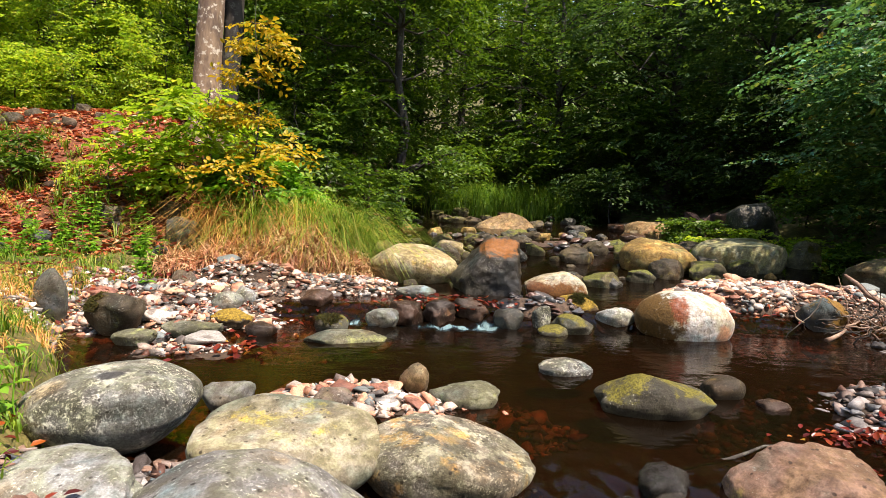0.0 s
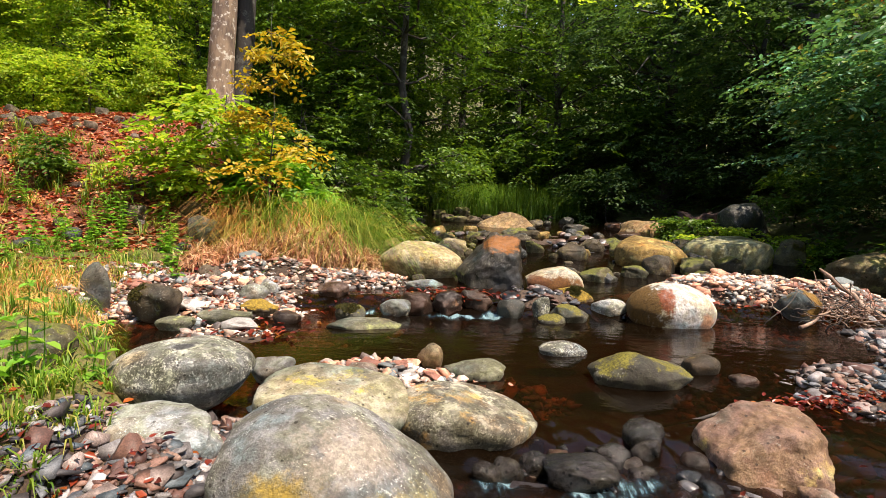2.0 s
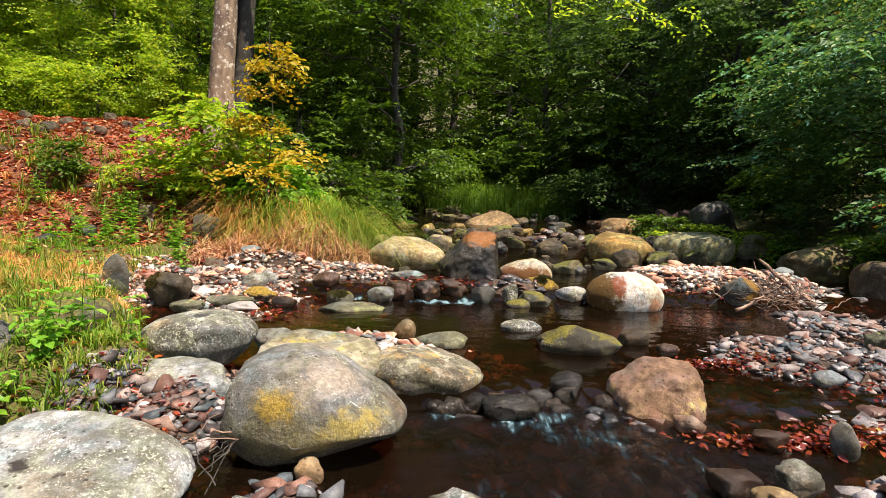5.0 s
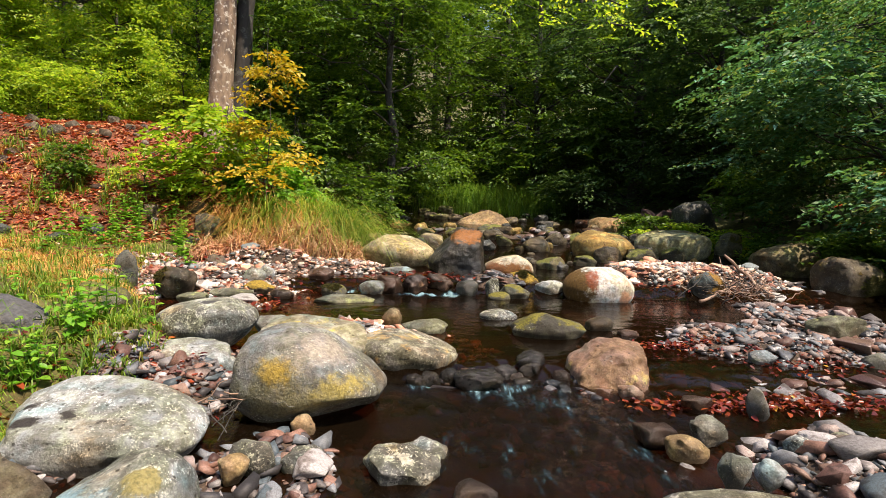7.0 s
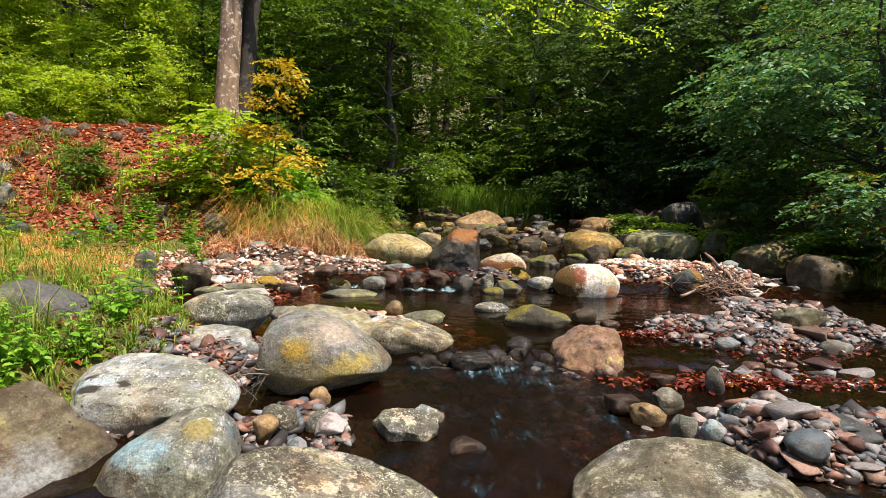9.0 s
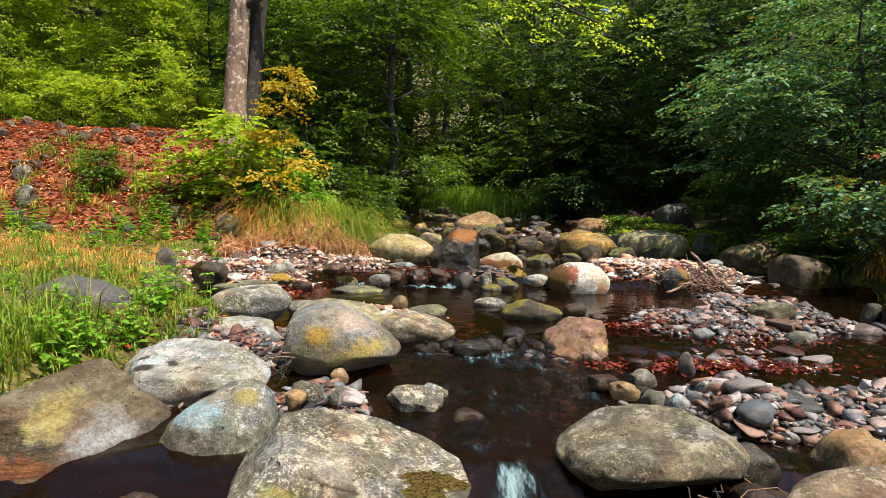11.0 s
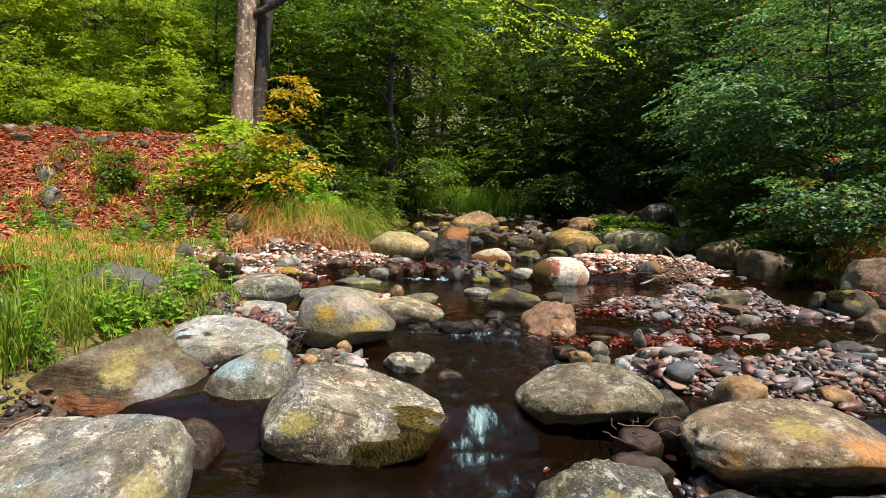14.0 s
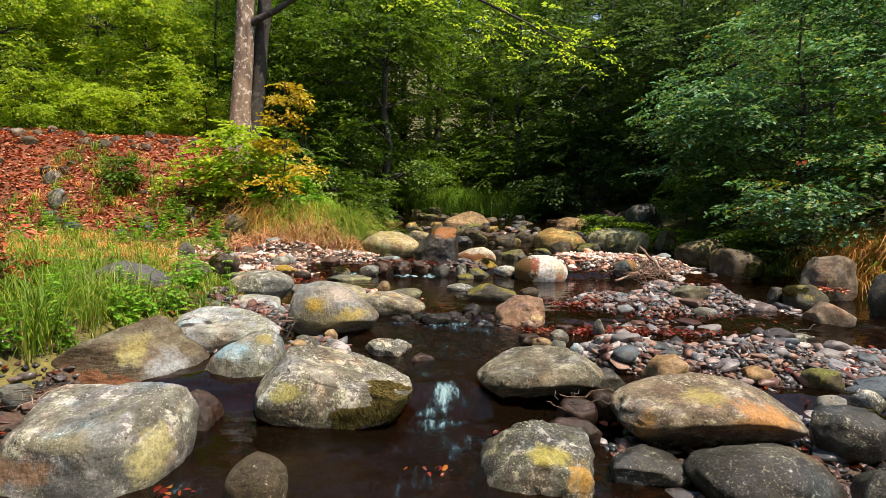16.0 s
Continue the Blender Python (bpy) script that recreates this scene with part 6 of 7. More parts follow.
# ---- grass ----
def blades(name, label, px, py, length, width, mat, seed, bend=0.8, kind="stuff", pz=None, spread=None, category="grass"):
    """Curved blades of three stages each, bending over."""
    rnd = np.random.RandomState(seed)
    k = len(px)
    z = ground_z(px, py) - 0.01 if pz is None else pz
    a = rnd.uniform(0, 2 * np.pi, k) if spread is None else spread
    out = np.stack([np.cos(a), np.sin(a), np.zeros(k)], -1)
    side = np.stack([-np.sin(a), np.cos(a), np.zeros(k)], -1)
    ln = (length * rnd.uniform(0.5, 1.3, k))[:, None]
    bd = (bend * rnd.uniform(0.3, 1.3, k))[:, None]
    base = np.stack([px, py, z], -1)
    zz = np.array([0, 0, 1.0])
    p1 = base + out * ln * 0.18 * bd + zz * ln * 0.5
    p2 = base + out * ln * 0.5 * bd + zz * ln * (0.9 - 0.3 * bd.clip(0, 1.5))
    p3 = base + out * ln * 0.85 * bd + zz * ln * (1.0 - 0.75 * bd.clip(0, 1.4))
    w = width * rnd.uniform(0.7, 1.3, k)[:, None]
    v = np.stack([base - side * w, base + side * w, p1 - side * w * 0.9, p1 + side * w * 0.9, p2 - side * w * 0.6, p2 + side * w * 0.6, p3], 1).reshape(-1, 3)
    o = np.arange(k)[:, None] * 7
    q = np.concatenate([o + [0, 1, 3, 2], o + [2, 3, 5, 4]])
    ob = mesh_object(name, v, [q, o + [4, 5, 6]], mat)
    return tagged(ob, label, category, kind=kind)


def patch(k, cx, cy, rx, ry, seed):
    rnd = np.random.RandomState(seed)
    return cx + rx * rnd.normal(0, 0.5, k), cy + ry * rnd.normal(0, 0.5, k)


def tussock(x, y, r, length, n, mat, label, seed, bend=1.6):
    """A matted tussock: strands start in small bunches and fall outward, many of them towards the stream."""
    rnd = np.random.RandomState(seed)
    bunch = max(6, n // 45)
    ba, bd = rnd.uniform(0, 2 * np.pi, bunch), np.sqrt(rnd.uniform(0, 1, bunch)) * r
    pick = rnd.randint(0, bunch, n)
    px, py = x + (bd * np.cos(ba))[pick] + rnd.normal(0, 0.04, n), y + (bd * np.sin(ba))[pick] + rnd.normal(0, 0.04, n)
    lean = rnd.uniform(0, 2 * np.pi, bunch)[pick] + rnd.normal(0, 0.9, n)
    tall = rnd.uniform(0.55, 1.25, bunch)[pick]
    return blades("grass_tussock", label, px, py + 0.15, length * tall, 0.0042, LEAF[mat], seed, bend * rnd.uniform(0.6, 1.7, bunch)[pick], kind="", spread=lean, category="grass tussock")


for i, (x, y, r, ln, n, mat) in enumerate(((-1.9, 6.4, 0.42, 0.6, 900, "straw"), (-1.35, 6.45, 0.38, 0.5, 700, "straw"), (-2.5, 6.2, 0.42, 0.55, 1000, "straw"), (-1.35, 6.45, 0.22, 0.45, 800, "grass"), (-1.4, 6.75, 0.4, 0.75, 1300, "grass"),
                                           (-2.2, 6.55, 0.4, 0.75, 1200, "grass"), (-2.7, 6.5, 0.35, 0.6, 900, "straw"), (-1.5, 6.6, 0.3, 0.7, 900, "grass"), (-1.5, 7.6, 0.3, 0.5, 700, "grass"), (-1.9, 7.2, 0.4, 0.7, 900, "straw"))):
    tussock(x, y, r, ln, n, mat, "dry straw-coloured grass tussock hanging over the gravel" if mat == "straw" else "tall green grass tussock on the bank", 300 + i)


def thatch(x, y, rx, ry, h, n, length, label, seed):
    """Dead grass that hangs in a matted mound over the edge of the bank."""
    rnd = np.random.RandomState(seed)
    a, up = rnd.uniform(0, 2 * np.pi, n), rnd.uniform(0.05, 1.0, n) ** 0.8
    z0 = float(ground_z(x, y + ry)) - 0.05
    lump = 1 + 0.16 * np.sin(5 * a + seed) + 0.1 * np.sin(11 * a)
    heading = a + rnd.normal(0, 1.9, n)
    bunch = np.round(heading * 6) / 6
    heading = lerp(heading, bunch, 0.6)
    ln = length * rnd.uniform(0.5, 1.3, n)
    stages, rise = [], rnd.normal(0.15, 0.45, n)
    for s in (0.0, 0.35, 0.7, 1.0):
        flat = np.sqrt(np.clip(1 - up * up, 0, 1))
        px, py = x + rx * lump * np.cos(a) * flat + np.cos(heading) * ln * s * (0.75 - 0.3 * s), y + ry * lump * np.sin(a) * flat + np.sin(heading) * ln * s * (0.75 - 0.3 * s)
        pz = z0 + h * lump * up + ln * (rise * s - 0.55 * s * s) + rnd.normal(0, 0.012, n)
        px, py = px + rnd.normal(0, 0.03, n) * s, py + rnd.normal(0, 0.03, n) * s
        stages.append(np.stack([px, py, np.maximum(pz, ground_z(px, py) + 0.012)], -1))
    side = np.stack([-np.sin(heading), np.cos(heading), rnd.normal(0, 0.5, n)], -1) * (0.0055 * rnd.uniform(0.6, 1.3, n))[:, None]
    v = np.stack([stages[0] - side, stages[0] + side, stages[1] - side, stages[1] + side, stages[2] - side * 0.7, stages[2] + side * 0.7, stages[3]], 1).reshape(-1, 3)
    o = np.arange(n)[:, None] * 7
    return tagged(mesh_object("grass_tussock", v, [np.concatenate([o + [0, 1, 3, 2], o + [2, 3, 5, 4]]), o + [4, 5, 6]], LEAF["thatch"]), label, "grass tussock")


for i, (x, y, rx, ry, h, n) in enumerate(((-1.75, 6.0, 0.5, 0.3, 0.3, 4600), (-1.2, 6.1, 0.34, 0.26, 0.25, 2800), (-2.35, 5.95, 0.4, 0.28, 0.22, 2600), (-2.9, 5.8, 0.3, 0.25, 0.14, 700))):
    thatch(x, y, rx, ry, h, n, 0.3, "matted pinkish dead grass hanging over the gravel", 350 + i)


def clumps(name, label, k, per, cx, cy, rx, ry, length, width, mat, seed, bend=0.8, test=None):
    """Grass in many small clumps of uneven height."""
    rnd = np.random.RandomState(seed)
    x, y = cx + rx * rnd.uniform(-1, 1, k), cy + ry * rnd.uniform(-1, 1, k)
    if test is not None:
        x, y = x[test(x, y)], y[test(x, y)]
    k = len(x)
    tall = rnd.uniform(0.5, 1.5, k)
    a, d = rnd.uniform(0, 2 * np.pi, (k, per)), np.abs(rnd.normal(0, 0.045, (k, per)))
    px, py = (x[:, None] + d * np.cos(a)).ravel(), (y[:, None] + d * np.sin(a)).ravel()
    return blades(name, label, px, py, length * np.repeat(tall, per), width, LEAF[mat], seed, bend, spread=(a + rnd.normal(0, 0.5, (k, per))).ravel())


def on_left(x, y):
    return x < toe_left(y) - 0.03


def on_low(x, y):
    return on_left(x, y) & (np.hypot((x + 2.3) * 0.8, y - 1.25) > 0.34) & (blur_noise(x * 2.3, y * 2.3, 71) > -0.35)


def on_slope(x, y):
    return (np.minimum(-0.3 * (x + 7) + 0.95 * (y - 5.1), -0.95 * (x + 2.6) + 0.31 * (y - 6.3)) > 0.1) & (x < toe_left(y))


clumps("grass", "bright green grass on the low bank", 230, 22, -2.7, 1.2, 1.2, 1.7, 0.13, 0.004, "grass", 321, 0.9, on_low)
clumps("grass", "short bright grass at the edge of the stones", 110, 20, -1.85, 1.2, 0.42, 0.75, 0.085, 0.004, "grass", 343, 0.9)
clumps("grass", "tall green grass at the edge of the low bank", 46, 24, -2.75, 0.1, 0.7, 0.6, 0.4, 0.0035, "grass", 331, 0.8, on_left)
clumps("grass", "tall green grass beside the sandstone boulder", 60, 24, -2.45, 0.5, 0.55, 0.55, 0.3, 0.0035, "grass", 345, 0.8, on_left)
clumps("grass", "short straw-coloured grass below the bank", 620, 20, -4.6, 3.6, 2.4, 1.3, 0.12, 0.0035, "straw", 323, 1.7, on_left)
clumps("grass", "green grass mixed into the straw", 460, 18, -4.2, 4.0, 2.2, 1.8, 0.15, 0.0035, "grass", 327, 0.9, on_left)
clumps("grass", "thin green grass growing through fallen leaves", 150, 18, -4.8, 6.6, 2.4, 1.4, 0.22, 0.006, "grass", 329, 0.9, on_slope)
clumps("grass", "thin dry grass growing through fallen leaves", 26, 26, -5.0, 6.8, 2.6, 1.4, 0.24, 0.005, "straw", 333, 1.7, on_slope)
clumps("grass", "grass on the steep bank below the beech", 240, 26, -2.0, 8.6, 0.75, 1.8, 0.32, 0.007, "grass", 335, 0.9, on_left)
clumps("grass", "dry orange grass under the overhanging beech", 90, 30, 6.9, 4.2, 0.6, 1.0, 0.42, 0.006, "straw", 337, 1.2)
clumps("grass", "green grass on the far bank", 150, 24, 7.2, 3.8, 1.2, 2.0, 0.26, 0.007, "grass", 339, 0.9)
px, py = patch(13000, 1.8, 15.0, 1.5, 1.0, 324)
blades("grass", "tall soft green grass beside the upper stream", px, py, 1.0, 0.006, LEAF["fresh"], 325, 0.7)

# ---- fallen leaves ----
def litter(name, label, px, py, size, mat, seed, lift=0.006, on_water=False, oval=False):
    rnd = np.random.RandomState(seed)
    k = len(px)
    z = (np.maximum(ground_z(px, py), level(py)) if on_water else ground_z(px, py)) + lift + rnd.uniform(0, 0.02, k)
    a = rnd.uniform(0, 2 * np.pi, k)
    along = np.stack([np.cos(a), np.sin(a), rnd.normal(0, 0.3, k)], -1)
    along /= np.linalg.norm(along, axis=1)[:, None]
    up = np.stack([rnd.normal(0, 0.4, k), rnd.normal(0, 0.4, k), np.ones(k)], -1)
    s = size * rnd.uniform(0.6, 1.2, k)
    v, f = leaf_quads(np.stack([px, py, z], -1), along, up, s, s * 0.6, 0.2, oval=oval)
    return tagged(mesh_object(name, v, f, mat), label, "fallen leaves", kind="stuff")


rnd = np.random.RandomState(400)
px, py = rnd.uniform(-11, -1.2, 34000), rnd.uniform(4.2, 11, 34000)
u = np.minimum(-0.3 * (px + 7) + 0.95 * (py - 5.1), -0.95 * (px + 2.6) + 0.31 * (py - 6.3))
keep = (u > -0.55 + 0.6 * blur_noise(px * 2, py * 2, 21)) & (u < 4.8)
litter("leaf_litter", "rust-red beech leaves covering the bank", px[keep], py[keep], 0.09, LEAF["litter"], 401)


def on_spit(k, cx, cy, rx, ry, seed):
    r = np.random.RandomState(seed)
    return cx + rx * r.normal(0, 0.5, k), cy + ry * r.normal(0, 0.5, k)


for i, (k, cx, cy, rx, ry, size) in enumerate(((260, 1.7, 1.3, 0.45, 0.09, 0.042), (420, 2.4, 1.4, 0.8, 0.15, 0.042), (180, 2.1, 2.35, 0.4, 0.12, 0.042), (220, 2.9, 2.0, 0.9, 0.35, 0.04), (9, -0.6, -1.25, 0.2, 0.06, 0.04), (9, 0.5, -1.05, 0.18, 0.08, 0.035),
                                              (70, 3.2, 0.4, 1.2, 0.7, 0.06), (60, 2.2, -0.6, 0.9, 0.6, 0.06), (260, -1.35, 1.25, 0.55, 0.8, 0.045), (50, -1.7, -1.0, 0.4, 0.6, 0.07), (120, -1.9, 4.3, 1.2, 0.9, 0.06), (190, 0.0, 4.62, 0.55, 0.1, 0.07), (60, -1.4, 3.5, 0.4, 0.25, 0.07), (50, 3.0, 4.75, 0.9, 0.15, 0.06), (260, -3.6, 4.6, 1.4, 0.9, 0.06), (120, -2.6, 0.6, 0.8, 1.0, 0.06))):
    px, py = on_spit(k, cx, cy, rx, ry, 410 + i)
    litter("fallen_leaves", "wet red and orange leaves washed up on stones", px, py, size, LEAF["red"], 430 + i, 0.085 if 4.5 < cy < 4.7 else 0.014, True, True)


# ---- stones of the bank and of the upper stream ----
rnd = np.random.RandomState(500)
kinds = ["dark", "olive", "brownw", "olive", "dark", "redd", "brownw"]
for i in range(36):
    y = rnd.uniform(7.6, 14)
    x = rnd.uniform(float(toe_left(y)) + 0.5, float(toe_right(y)) - 0.8)
    if abs(x - 0.4) < 0.45 and y < 9:
        continue
    w = rnd.uniform(0.2, 0.5)
    rock(x, y, float(level(y)) - 0.02, w, w * rnd.uniform(0.7, 1), w * rnd.uniform(0.3, 0.5), kinds[i % 7], 500 + i, "dark wet boulder in the shaded upper stream", cuts=4, sink=0.3)
tints = ["dark", "olive", "brownw", "olive", "brownw", "olive", "dark", "ochre"]
for i in range(86):
    y = rnd.uniform(5.9, 10.5)
    x = rnd.uniform(-0.6, 4.6)
    if 0.5 < x < 1.6 and y < 7.2 or 2.2 < x < 4.9 and y < 6.4:
        continue
    w = 0.14 + 0.4 * rnd.uniform() ** 1.6
    rock(x, y, float(level(y)) - 0.03, w, w * rnd.uniform(0.7, 1), w * rnd.uniform(0.4, 0.65), tints[i % 8], 900 + i, "dark mossy boulder between the pools of the upper stream", cuts=5, sink=0.4)
for i in range(26):
    x, y = rnd.uniform(-9, -3), rnd.uniform(5.6, 8.6)
    w = rnd.uniform(0.14, 0.42)
    rock(x, y, float(ground_z(x, y)) - 0.02, w, w * 0.8, w * 0.45, ("redd", "brownw", "darkblue", "dark")[i % 4], 560 + i, "grey stone half buried in fallen leaves", cuts=9, sink=0.5, rz=37 * i)
for i in range(74):
    x = -4.5 - 7.2 * rnd.uniform()
    y = 8.7 + 0.1 * (x + 6.3) + rnd.normal(0, 0.34)
    w = 0.08 + 0.24 * rnd.uniform() ** 2.2
    rock(x, y, float(ground_z(x, y)) - 0.02, w, w * 0.8, w * 0.6, ("pinkpale", "brownw", "redd", "pinkpale", "brownw")[i % 5], 600 + i, "rough pinkish stone along the top of the bank", cuts=8, sink=0.5)
rock(-3.25, 6.55, 0.42, 0.5, 0.4, 0.3, "bluegrey", 650, "dark grey stone in the grassy slope", cuts=9, sink=0.3)
rock(-2.0, 7.3, 0.62, 0.45, 0.35, 0.28, "olive", 651, "pale mossy stone above the tussocks", cuts=9, sink=0.3)
rock(-6.9, 6.8, 1.2, 0.34, 0.3, 0.26, "speckle", 652, "grey stone in the leaf-covered slope", cuts=9, sink=0.3)
rock(-6.4, 6.2, 0.8, 0.34, 0.3, 0.3, "bluegrey", 653, "dark grey stone in the leaf-covered slope", cuts=9, sink=0.3)
rock(5.7, 9.6, 0.5, 1.0, 0.8, 0.68, "dark", 654, "dark boulder in deep shade behind the pale boulder", cuts=3, sink=0.3)


# ---- driftwood ----
def stick(name, a, b, r, seed, mat, parent=None, bend=0.03, k=7, label=""):
    rs = np.random.RandomState(seed)
    ln = float(np.linalg.norm(np.subtract(b, a)))
    path = wavy(a, b, k, bend * ln, rs)
    rad = r * (1 - 0.6 * np.linspace(0, 1, k)) * rs.uniform(0.85, 1.15, k)
    path = np.concatenate([path[:1] - (path[1] - path[0]) * 0.03, path, path[-1:] + (path[-1] - path[-2]) * 0.08])
    v, f = tube(path, np.concatenate([[rad[0] * 0.1], rad, [rad[-1] * 0.1]]), 7)
    return mesh_object(name, v, f, mat, parent, label, smooth_shade=True)


tagged(stick("driftwood_log", (3.95, 4.2, 0.04), (3.66, 4.7, 0.46), 0.034, 1, DRIFT, bend=0.01), "bleached driftwood branch leaning on the gravel", "driftwood")
tagged(stick("driftwood_log", (3.1, 4.1, 0.0), (3.5, 4.3, 0.12), 0.018, 2, DRIFT, bend=0.012), "thick pale branch lying at the pool edge", "driftwood")
pile = new("twig_pile")
pile.location = (3.6, 4.3, 0.0)
rnd = np.random.RandomState(520)
for i in range(70):
    c = np.array([rnd.normal(0, 0.2), rnd.normal(0, 0.13), rnd.uniform(0.02, 0.2)])
    a, tip = rnd.uniform(0, 6.28), rnd.normal(0.4, 0.45)
    h = rnd.uniform(0.1, 0.27)
    d = np.array([np.cos(a), np.sin(a) * 0.6, tip]) * h
    stick("twig", c - d * 0.7, c + d, rnd.uniform(0.003, 0.008), 700 + i, DRIFT if i % 3 else DARK_BARK, pile, 0.04, 7)
tagged(pile, "tangle of dry twigs washed against the gravel bar", "twigs")
for j, (x, y, z, k) in enumerate(((-0.75, 0.95, 0.0, 16), (1.42, -0.45, -0.08, 10), (-1.55, -0.75, 0.0, 14), (3.6, 1.1, 0.0, 6))):
    pile = new("twig_pile")
    pile.location = (x, y, z)
    for i in range(k):
        c = np.array([rnd.normal(0, 0.12), rnd.normal(0, 0.1), rnd.uniform(0.0, 0.06)])
        a, h = rnd.uniform(0, 6.28), rnd.uniform(0.06, 0.18)
        d = np.array([np.cos(a), np.sin(a), rnd.normal(0.05, 0.25)]) * h
        stick("twig", c - d, c + d, rnd.uniform(0.0015, 0.004), 800 + 20 * j + i, DRIFT if i % 4 == 0 else DARK_BARK, pile, 0.05, 6)
    tagged(pile, "dry twigs caught between the stones", "twigs")
tagged(stick("sunken_branch", (0.95, 2.05, -0.07), (1.55, 2.25, -0.035), 0.012, 3, DARK_BARK), "thin brown branch lying in the pool", "branch")

# the rotten stump at the head of the pool
turn, rise = np.meshgrid(np.linspace(0, 2 * np.pi, 48, endpoint=False), np.linspace(0, 1, 14))
ridge = 1 + 0.16 * np.sin(5 * turn + 2 * rise) + 0.1 * np.sin(11 * turn + 1.3) + 0.1 * blur_noise(turn * 3, rise * 6, 61)
span = 1.5 * (0.3 + 0.26 * (1 - rise) ** 2.2) * ridge * np.where(rise > 0.97, 0.55, 1)
tall = 1.05 * rise * (0.62 + 0.07 * np.sin(3 * turn) + 0.05 * np.sin(9 * turn + 0.6)) * np.where(rise > 0.97, 0.86, 1)
idx = np.arange(turn.size).reshape(turn.shape)
sf = np.stack([idx[:-1], np.roll(idx, -1, 1)[:-1], np.roll(idx, -1, 1)[1:], idx[1:]], -1).reshape(-1, 4)
sv = np.stack([span * np.cos(turn), span * np.sin(turn), tall], -1).reshape(-1, 3)
stump = mesh_object("tree_stump", sv, [sf, idx[-1:]], bark_material("rotten_wood", (0.06, 0.028, 0.022), (0.035, 0.018, 0.014), (0.09, 0.055, 0.045)), smooth_shade=True)
stump.location = (5.6, 11.0, float(ground_z(5.6, 11.0)) - 0.1)
tagged(stump, "reddish rotten tree stump in the shade", "stump")


# ---- herbs ----
def herb(x, y, h, pairs, leaf, seed, name="nettle_plant", label="leafy green nettle on the low bank"):
    rs = np.random.RandomState(seed)
    root = new(name)
    root.location = (x, y, float(ground_z(x, y)) - 0.01)
    for sidx in range(rs.randint(2, 5)):
        o = np.array([rs.normal(0, 0.05), rs.normal(0, 0.05), 0])
        top = o + (rs.normal(0, 0.07), rs.normal(0, 0.07), h * rs.uniform(0.6, 1.1))
        path = wavy(o, top, 6, 0.008, rs)
        v, f = tube(path, 0.004 * (1 - 0.7 * np.linspace(0, 1, 6)), 5)
        mesh_object("stem", v, f, LEAF["herb"], root)
        u = np.linspace(0.15, 1.0, pairs)
        at = np.stack([np.interp(u, np.linspace(0, 1, 6), path[:, c]) for c in range(3)], -1)
        base, along, size = [], [], []
        for i in range(pairs):
            for q in range(2 + (i == pairs - 1) * 2):
                ang = (i % 2) * 1.57 + q * 3.14 + rs.normal(0, 0.25) + (0.78 if q > 1 else 0)
                base.append(at[i])
                along.append((np.cos(ang), np.sin(ang), rs.normal(0.0, 0.2)))
                size.append(leaf * (1.15 - 0.6 * u[i]) * rs.uniform(0.8, 1.2))
        along = np.array(along) / np.linalg.norm(along, axis=1)[:, None]
        size = np.array(size)
        v, f = leaf_quads(np.array(base), along, np.tile((0.0, 0, 1), (len(base), 1)) + rs.normal(0, 0.2, (len(base), 3)), size, size * 0.62, oval=True)
        mesh_object("foliage", v, f, LEAF["herb"], root)
    return tagged(root, label, "plant")


protos = [herb(-1.78, 1.75, 0.42, 6, 0.085, 1), herb(-1.95, 1.5, 0.26, 4, 0.075, 2), herb(-2.1, 1.0, 0.3, 6, 0.07, 3), herb(-2.5, 0.9, 0.24, 5, 0.06, 4)]
rnd = np.random.RandomState(530)
for i in range(80):
    x, y = rnd.normal(-2.2, 0.42), rnd.normal(1.0, 0.5)
    if x > float(toe_left(y)) - 0.08 or math.hypot((x + 2.3) * 0.8, y - 1.2) < 0.4 or math.hypot(x + 1.95, y - 1.85) < 0.25:
        continue
    copy_thing(protos[1 + i % 3], pose(x, y, float(ground_z(x, y)) - 0.01, 0, 0, rnd.uniform(0, 360)))
for i in range(16):
    x, y = rnd.uniform(-6.5, -2.4), rnd.uniform(4.4, 6.4)
    if x > float(toe_left(y)) - 0.1:
        continue
    copy_thing(protos[i % 4], pose(x, y, float(ground_z(x, y)) - 0.01, 0, 0, rnd.uniform(0, 360)))
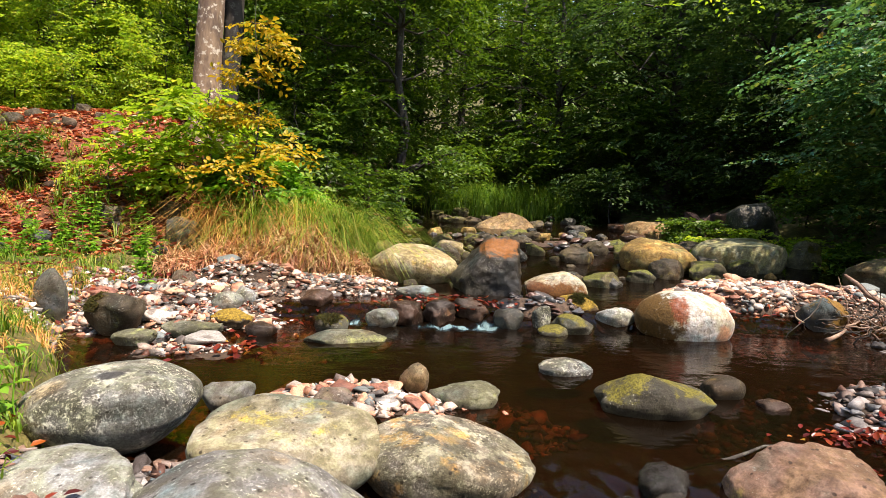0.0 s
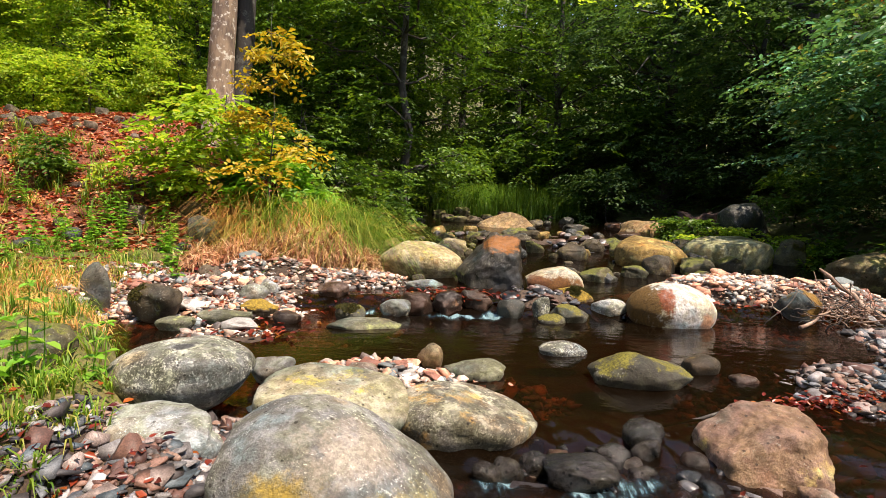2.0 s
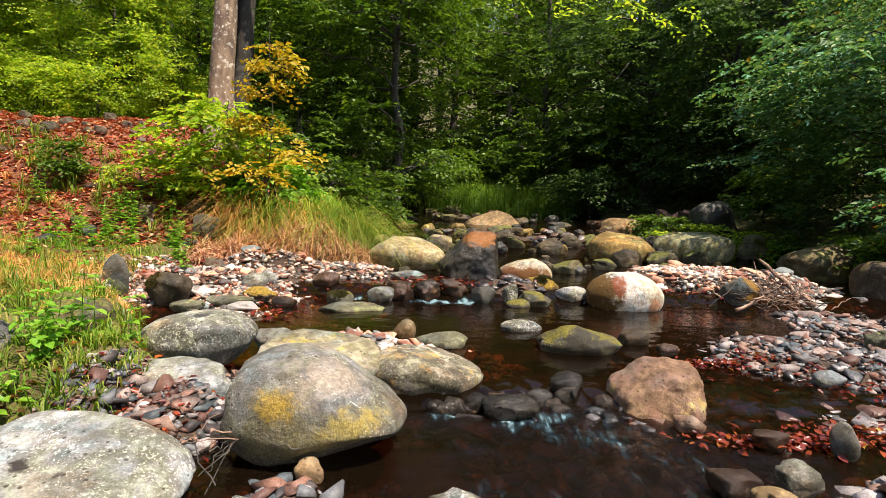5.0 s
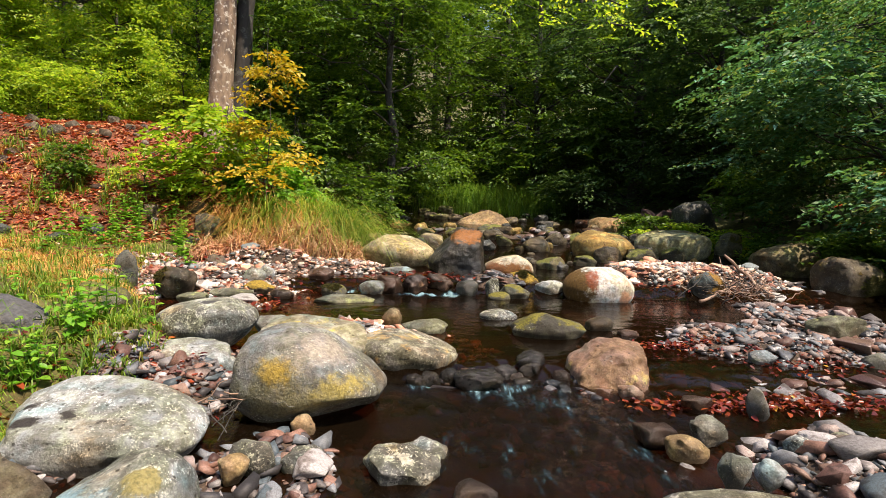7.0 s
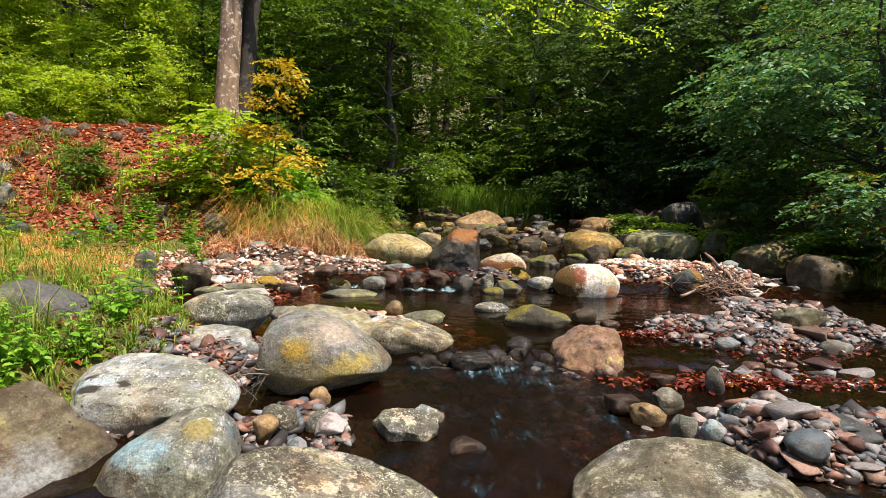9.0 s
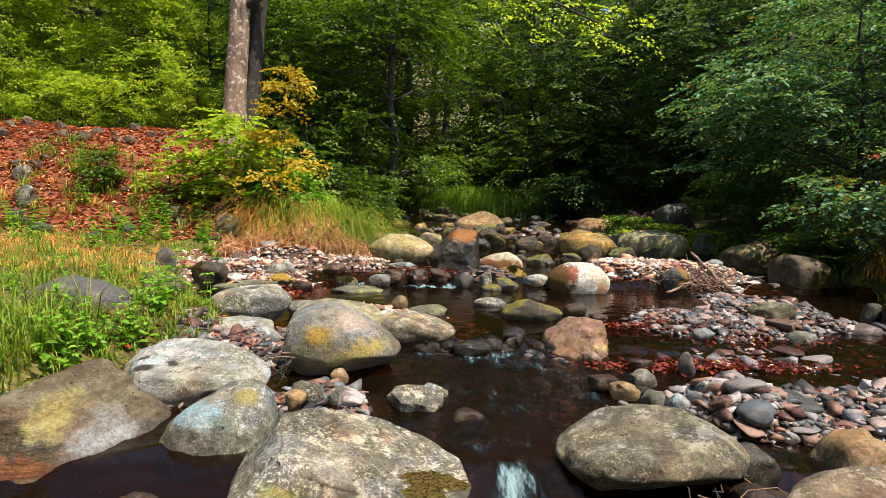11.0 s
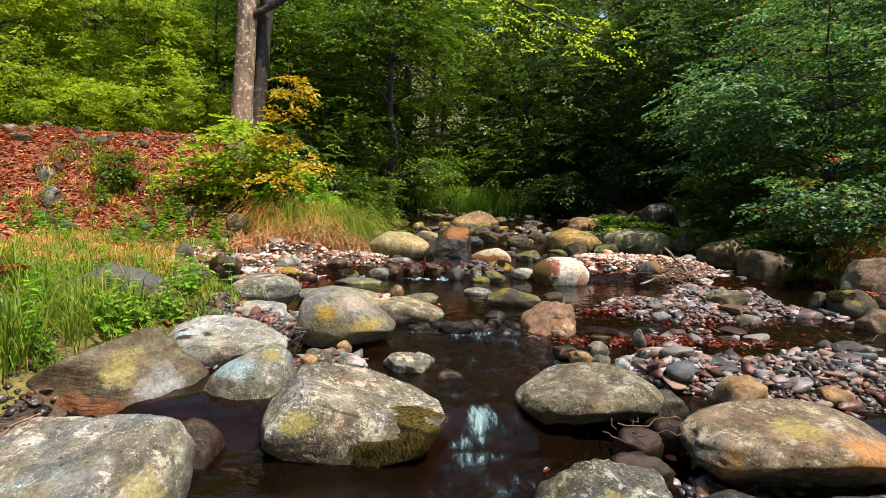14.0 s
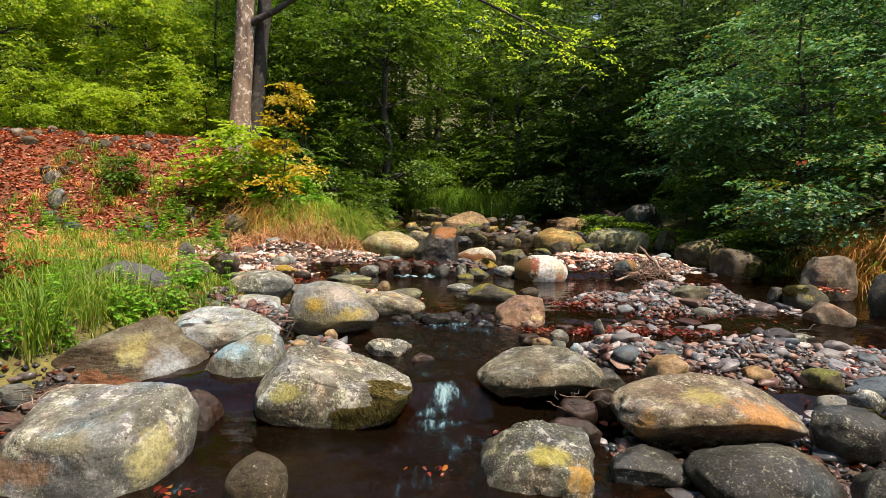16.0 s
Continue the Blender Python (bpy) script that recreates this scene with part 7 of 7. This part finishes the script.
weeds = [herb(-3.4, 5.9, 0.55, 8, 0.085, 5, label="leafy green weed among fallen leaves"), herb(-4.6, 5.6, 0.45, 7, 0.08, 6, label="leafy green weed among fallen leaves")]
for i in range(15):
    x, y = rnd.normal(-4.2, 1.0), rnd.normal(5.8, 0.5)
    if x > float(toe_left(y)) - 0.1:
        continue
    copy_thing(weeds[i % 2], pose(x, y, float(ground_z(x, y)) - 0.01, 0, 0, rnd.uniform(0, 360)))
copy_thing(protos[1], pose(-2.75, 4.75, float(ground_z(-2.75, 4.75)), 0, 0, 40))
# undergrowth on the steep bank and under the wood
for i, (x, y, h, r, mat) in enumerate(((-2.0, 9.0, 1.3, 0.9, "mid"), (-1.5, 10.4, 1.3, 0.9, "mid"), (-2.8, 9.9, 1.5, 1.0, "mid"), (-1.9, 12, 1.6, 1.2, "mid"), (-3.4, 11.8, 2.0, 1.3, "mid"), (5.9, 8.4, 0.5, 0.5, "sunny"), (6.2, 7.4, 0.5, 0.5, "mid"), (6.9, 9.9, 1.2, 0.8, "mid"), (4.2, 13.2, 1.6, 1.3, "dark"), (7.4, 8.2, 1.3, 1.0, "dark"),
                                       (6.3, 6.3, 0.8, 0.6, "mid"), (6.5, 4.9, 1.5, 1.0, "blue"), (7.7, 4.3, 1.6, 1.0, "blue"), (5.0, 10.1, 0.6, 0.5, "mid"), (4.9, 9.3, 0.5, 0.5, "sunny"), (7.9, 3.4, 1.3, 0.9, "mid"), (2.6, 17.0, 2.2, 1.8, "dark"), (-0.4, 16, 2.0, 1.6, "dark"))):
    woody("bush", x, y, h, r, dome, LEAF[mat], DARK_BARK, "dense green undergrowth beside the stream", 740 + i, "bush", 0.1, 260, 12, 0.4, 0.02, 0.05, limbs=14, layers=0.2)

# things of one kind that stand together
alike = {}
for ob in scene.objects:
    if ob.parent is None and ob.get("kind", "") == "":
        alike[ob.get("label", "")] = alike.get(ob.get("label", ""), 0) + 1
for ob in scene.objects:
    if ob.parent is None and ob.get("kind", "") == "" and ob.get("label") and alike[ob["label"]] > 2:
        tagged(ob, group="several of: " + ob["label"])
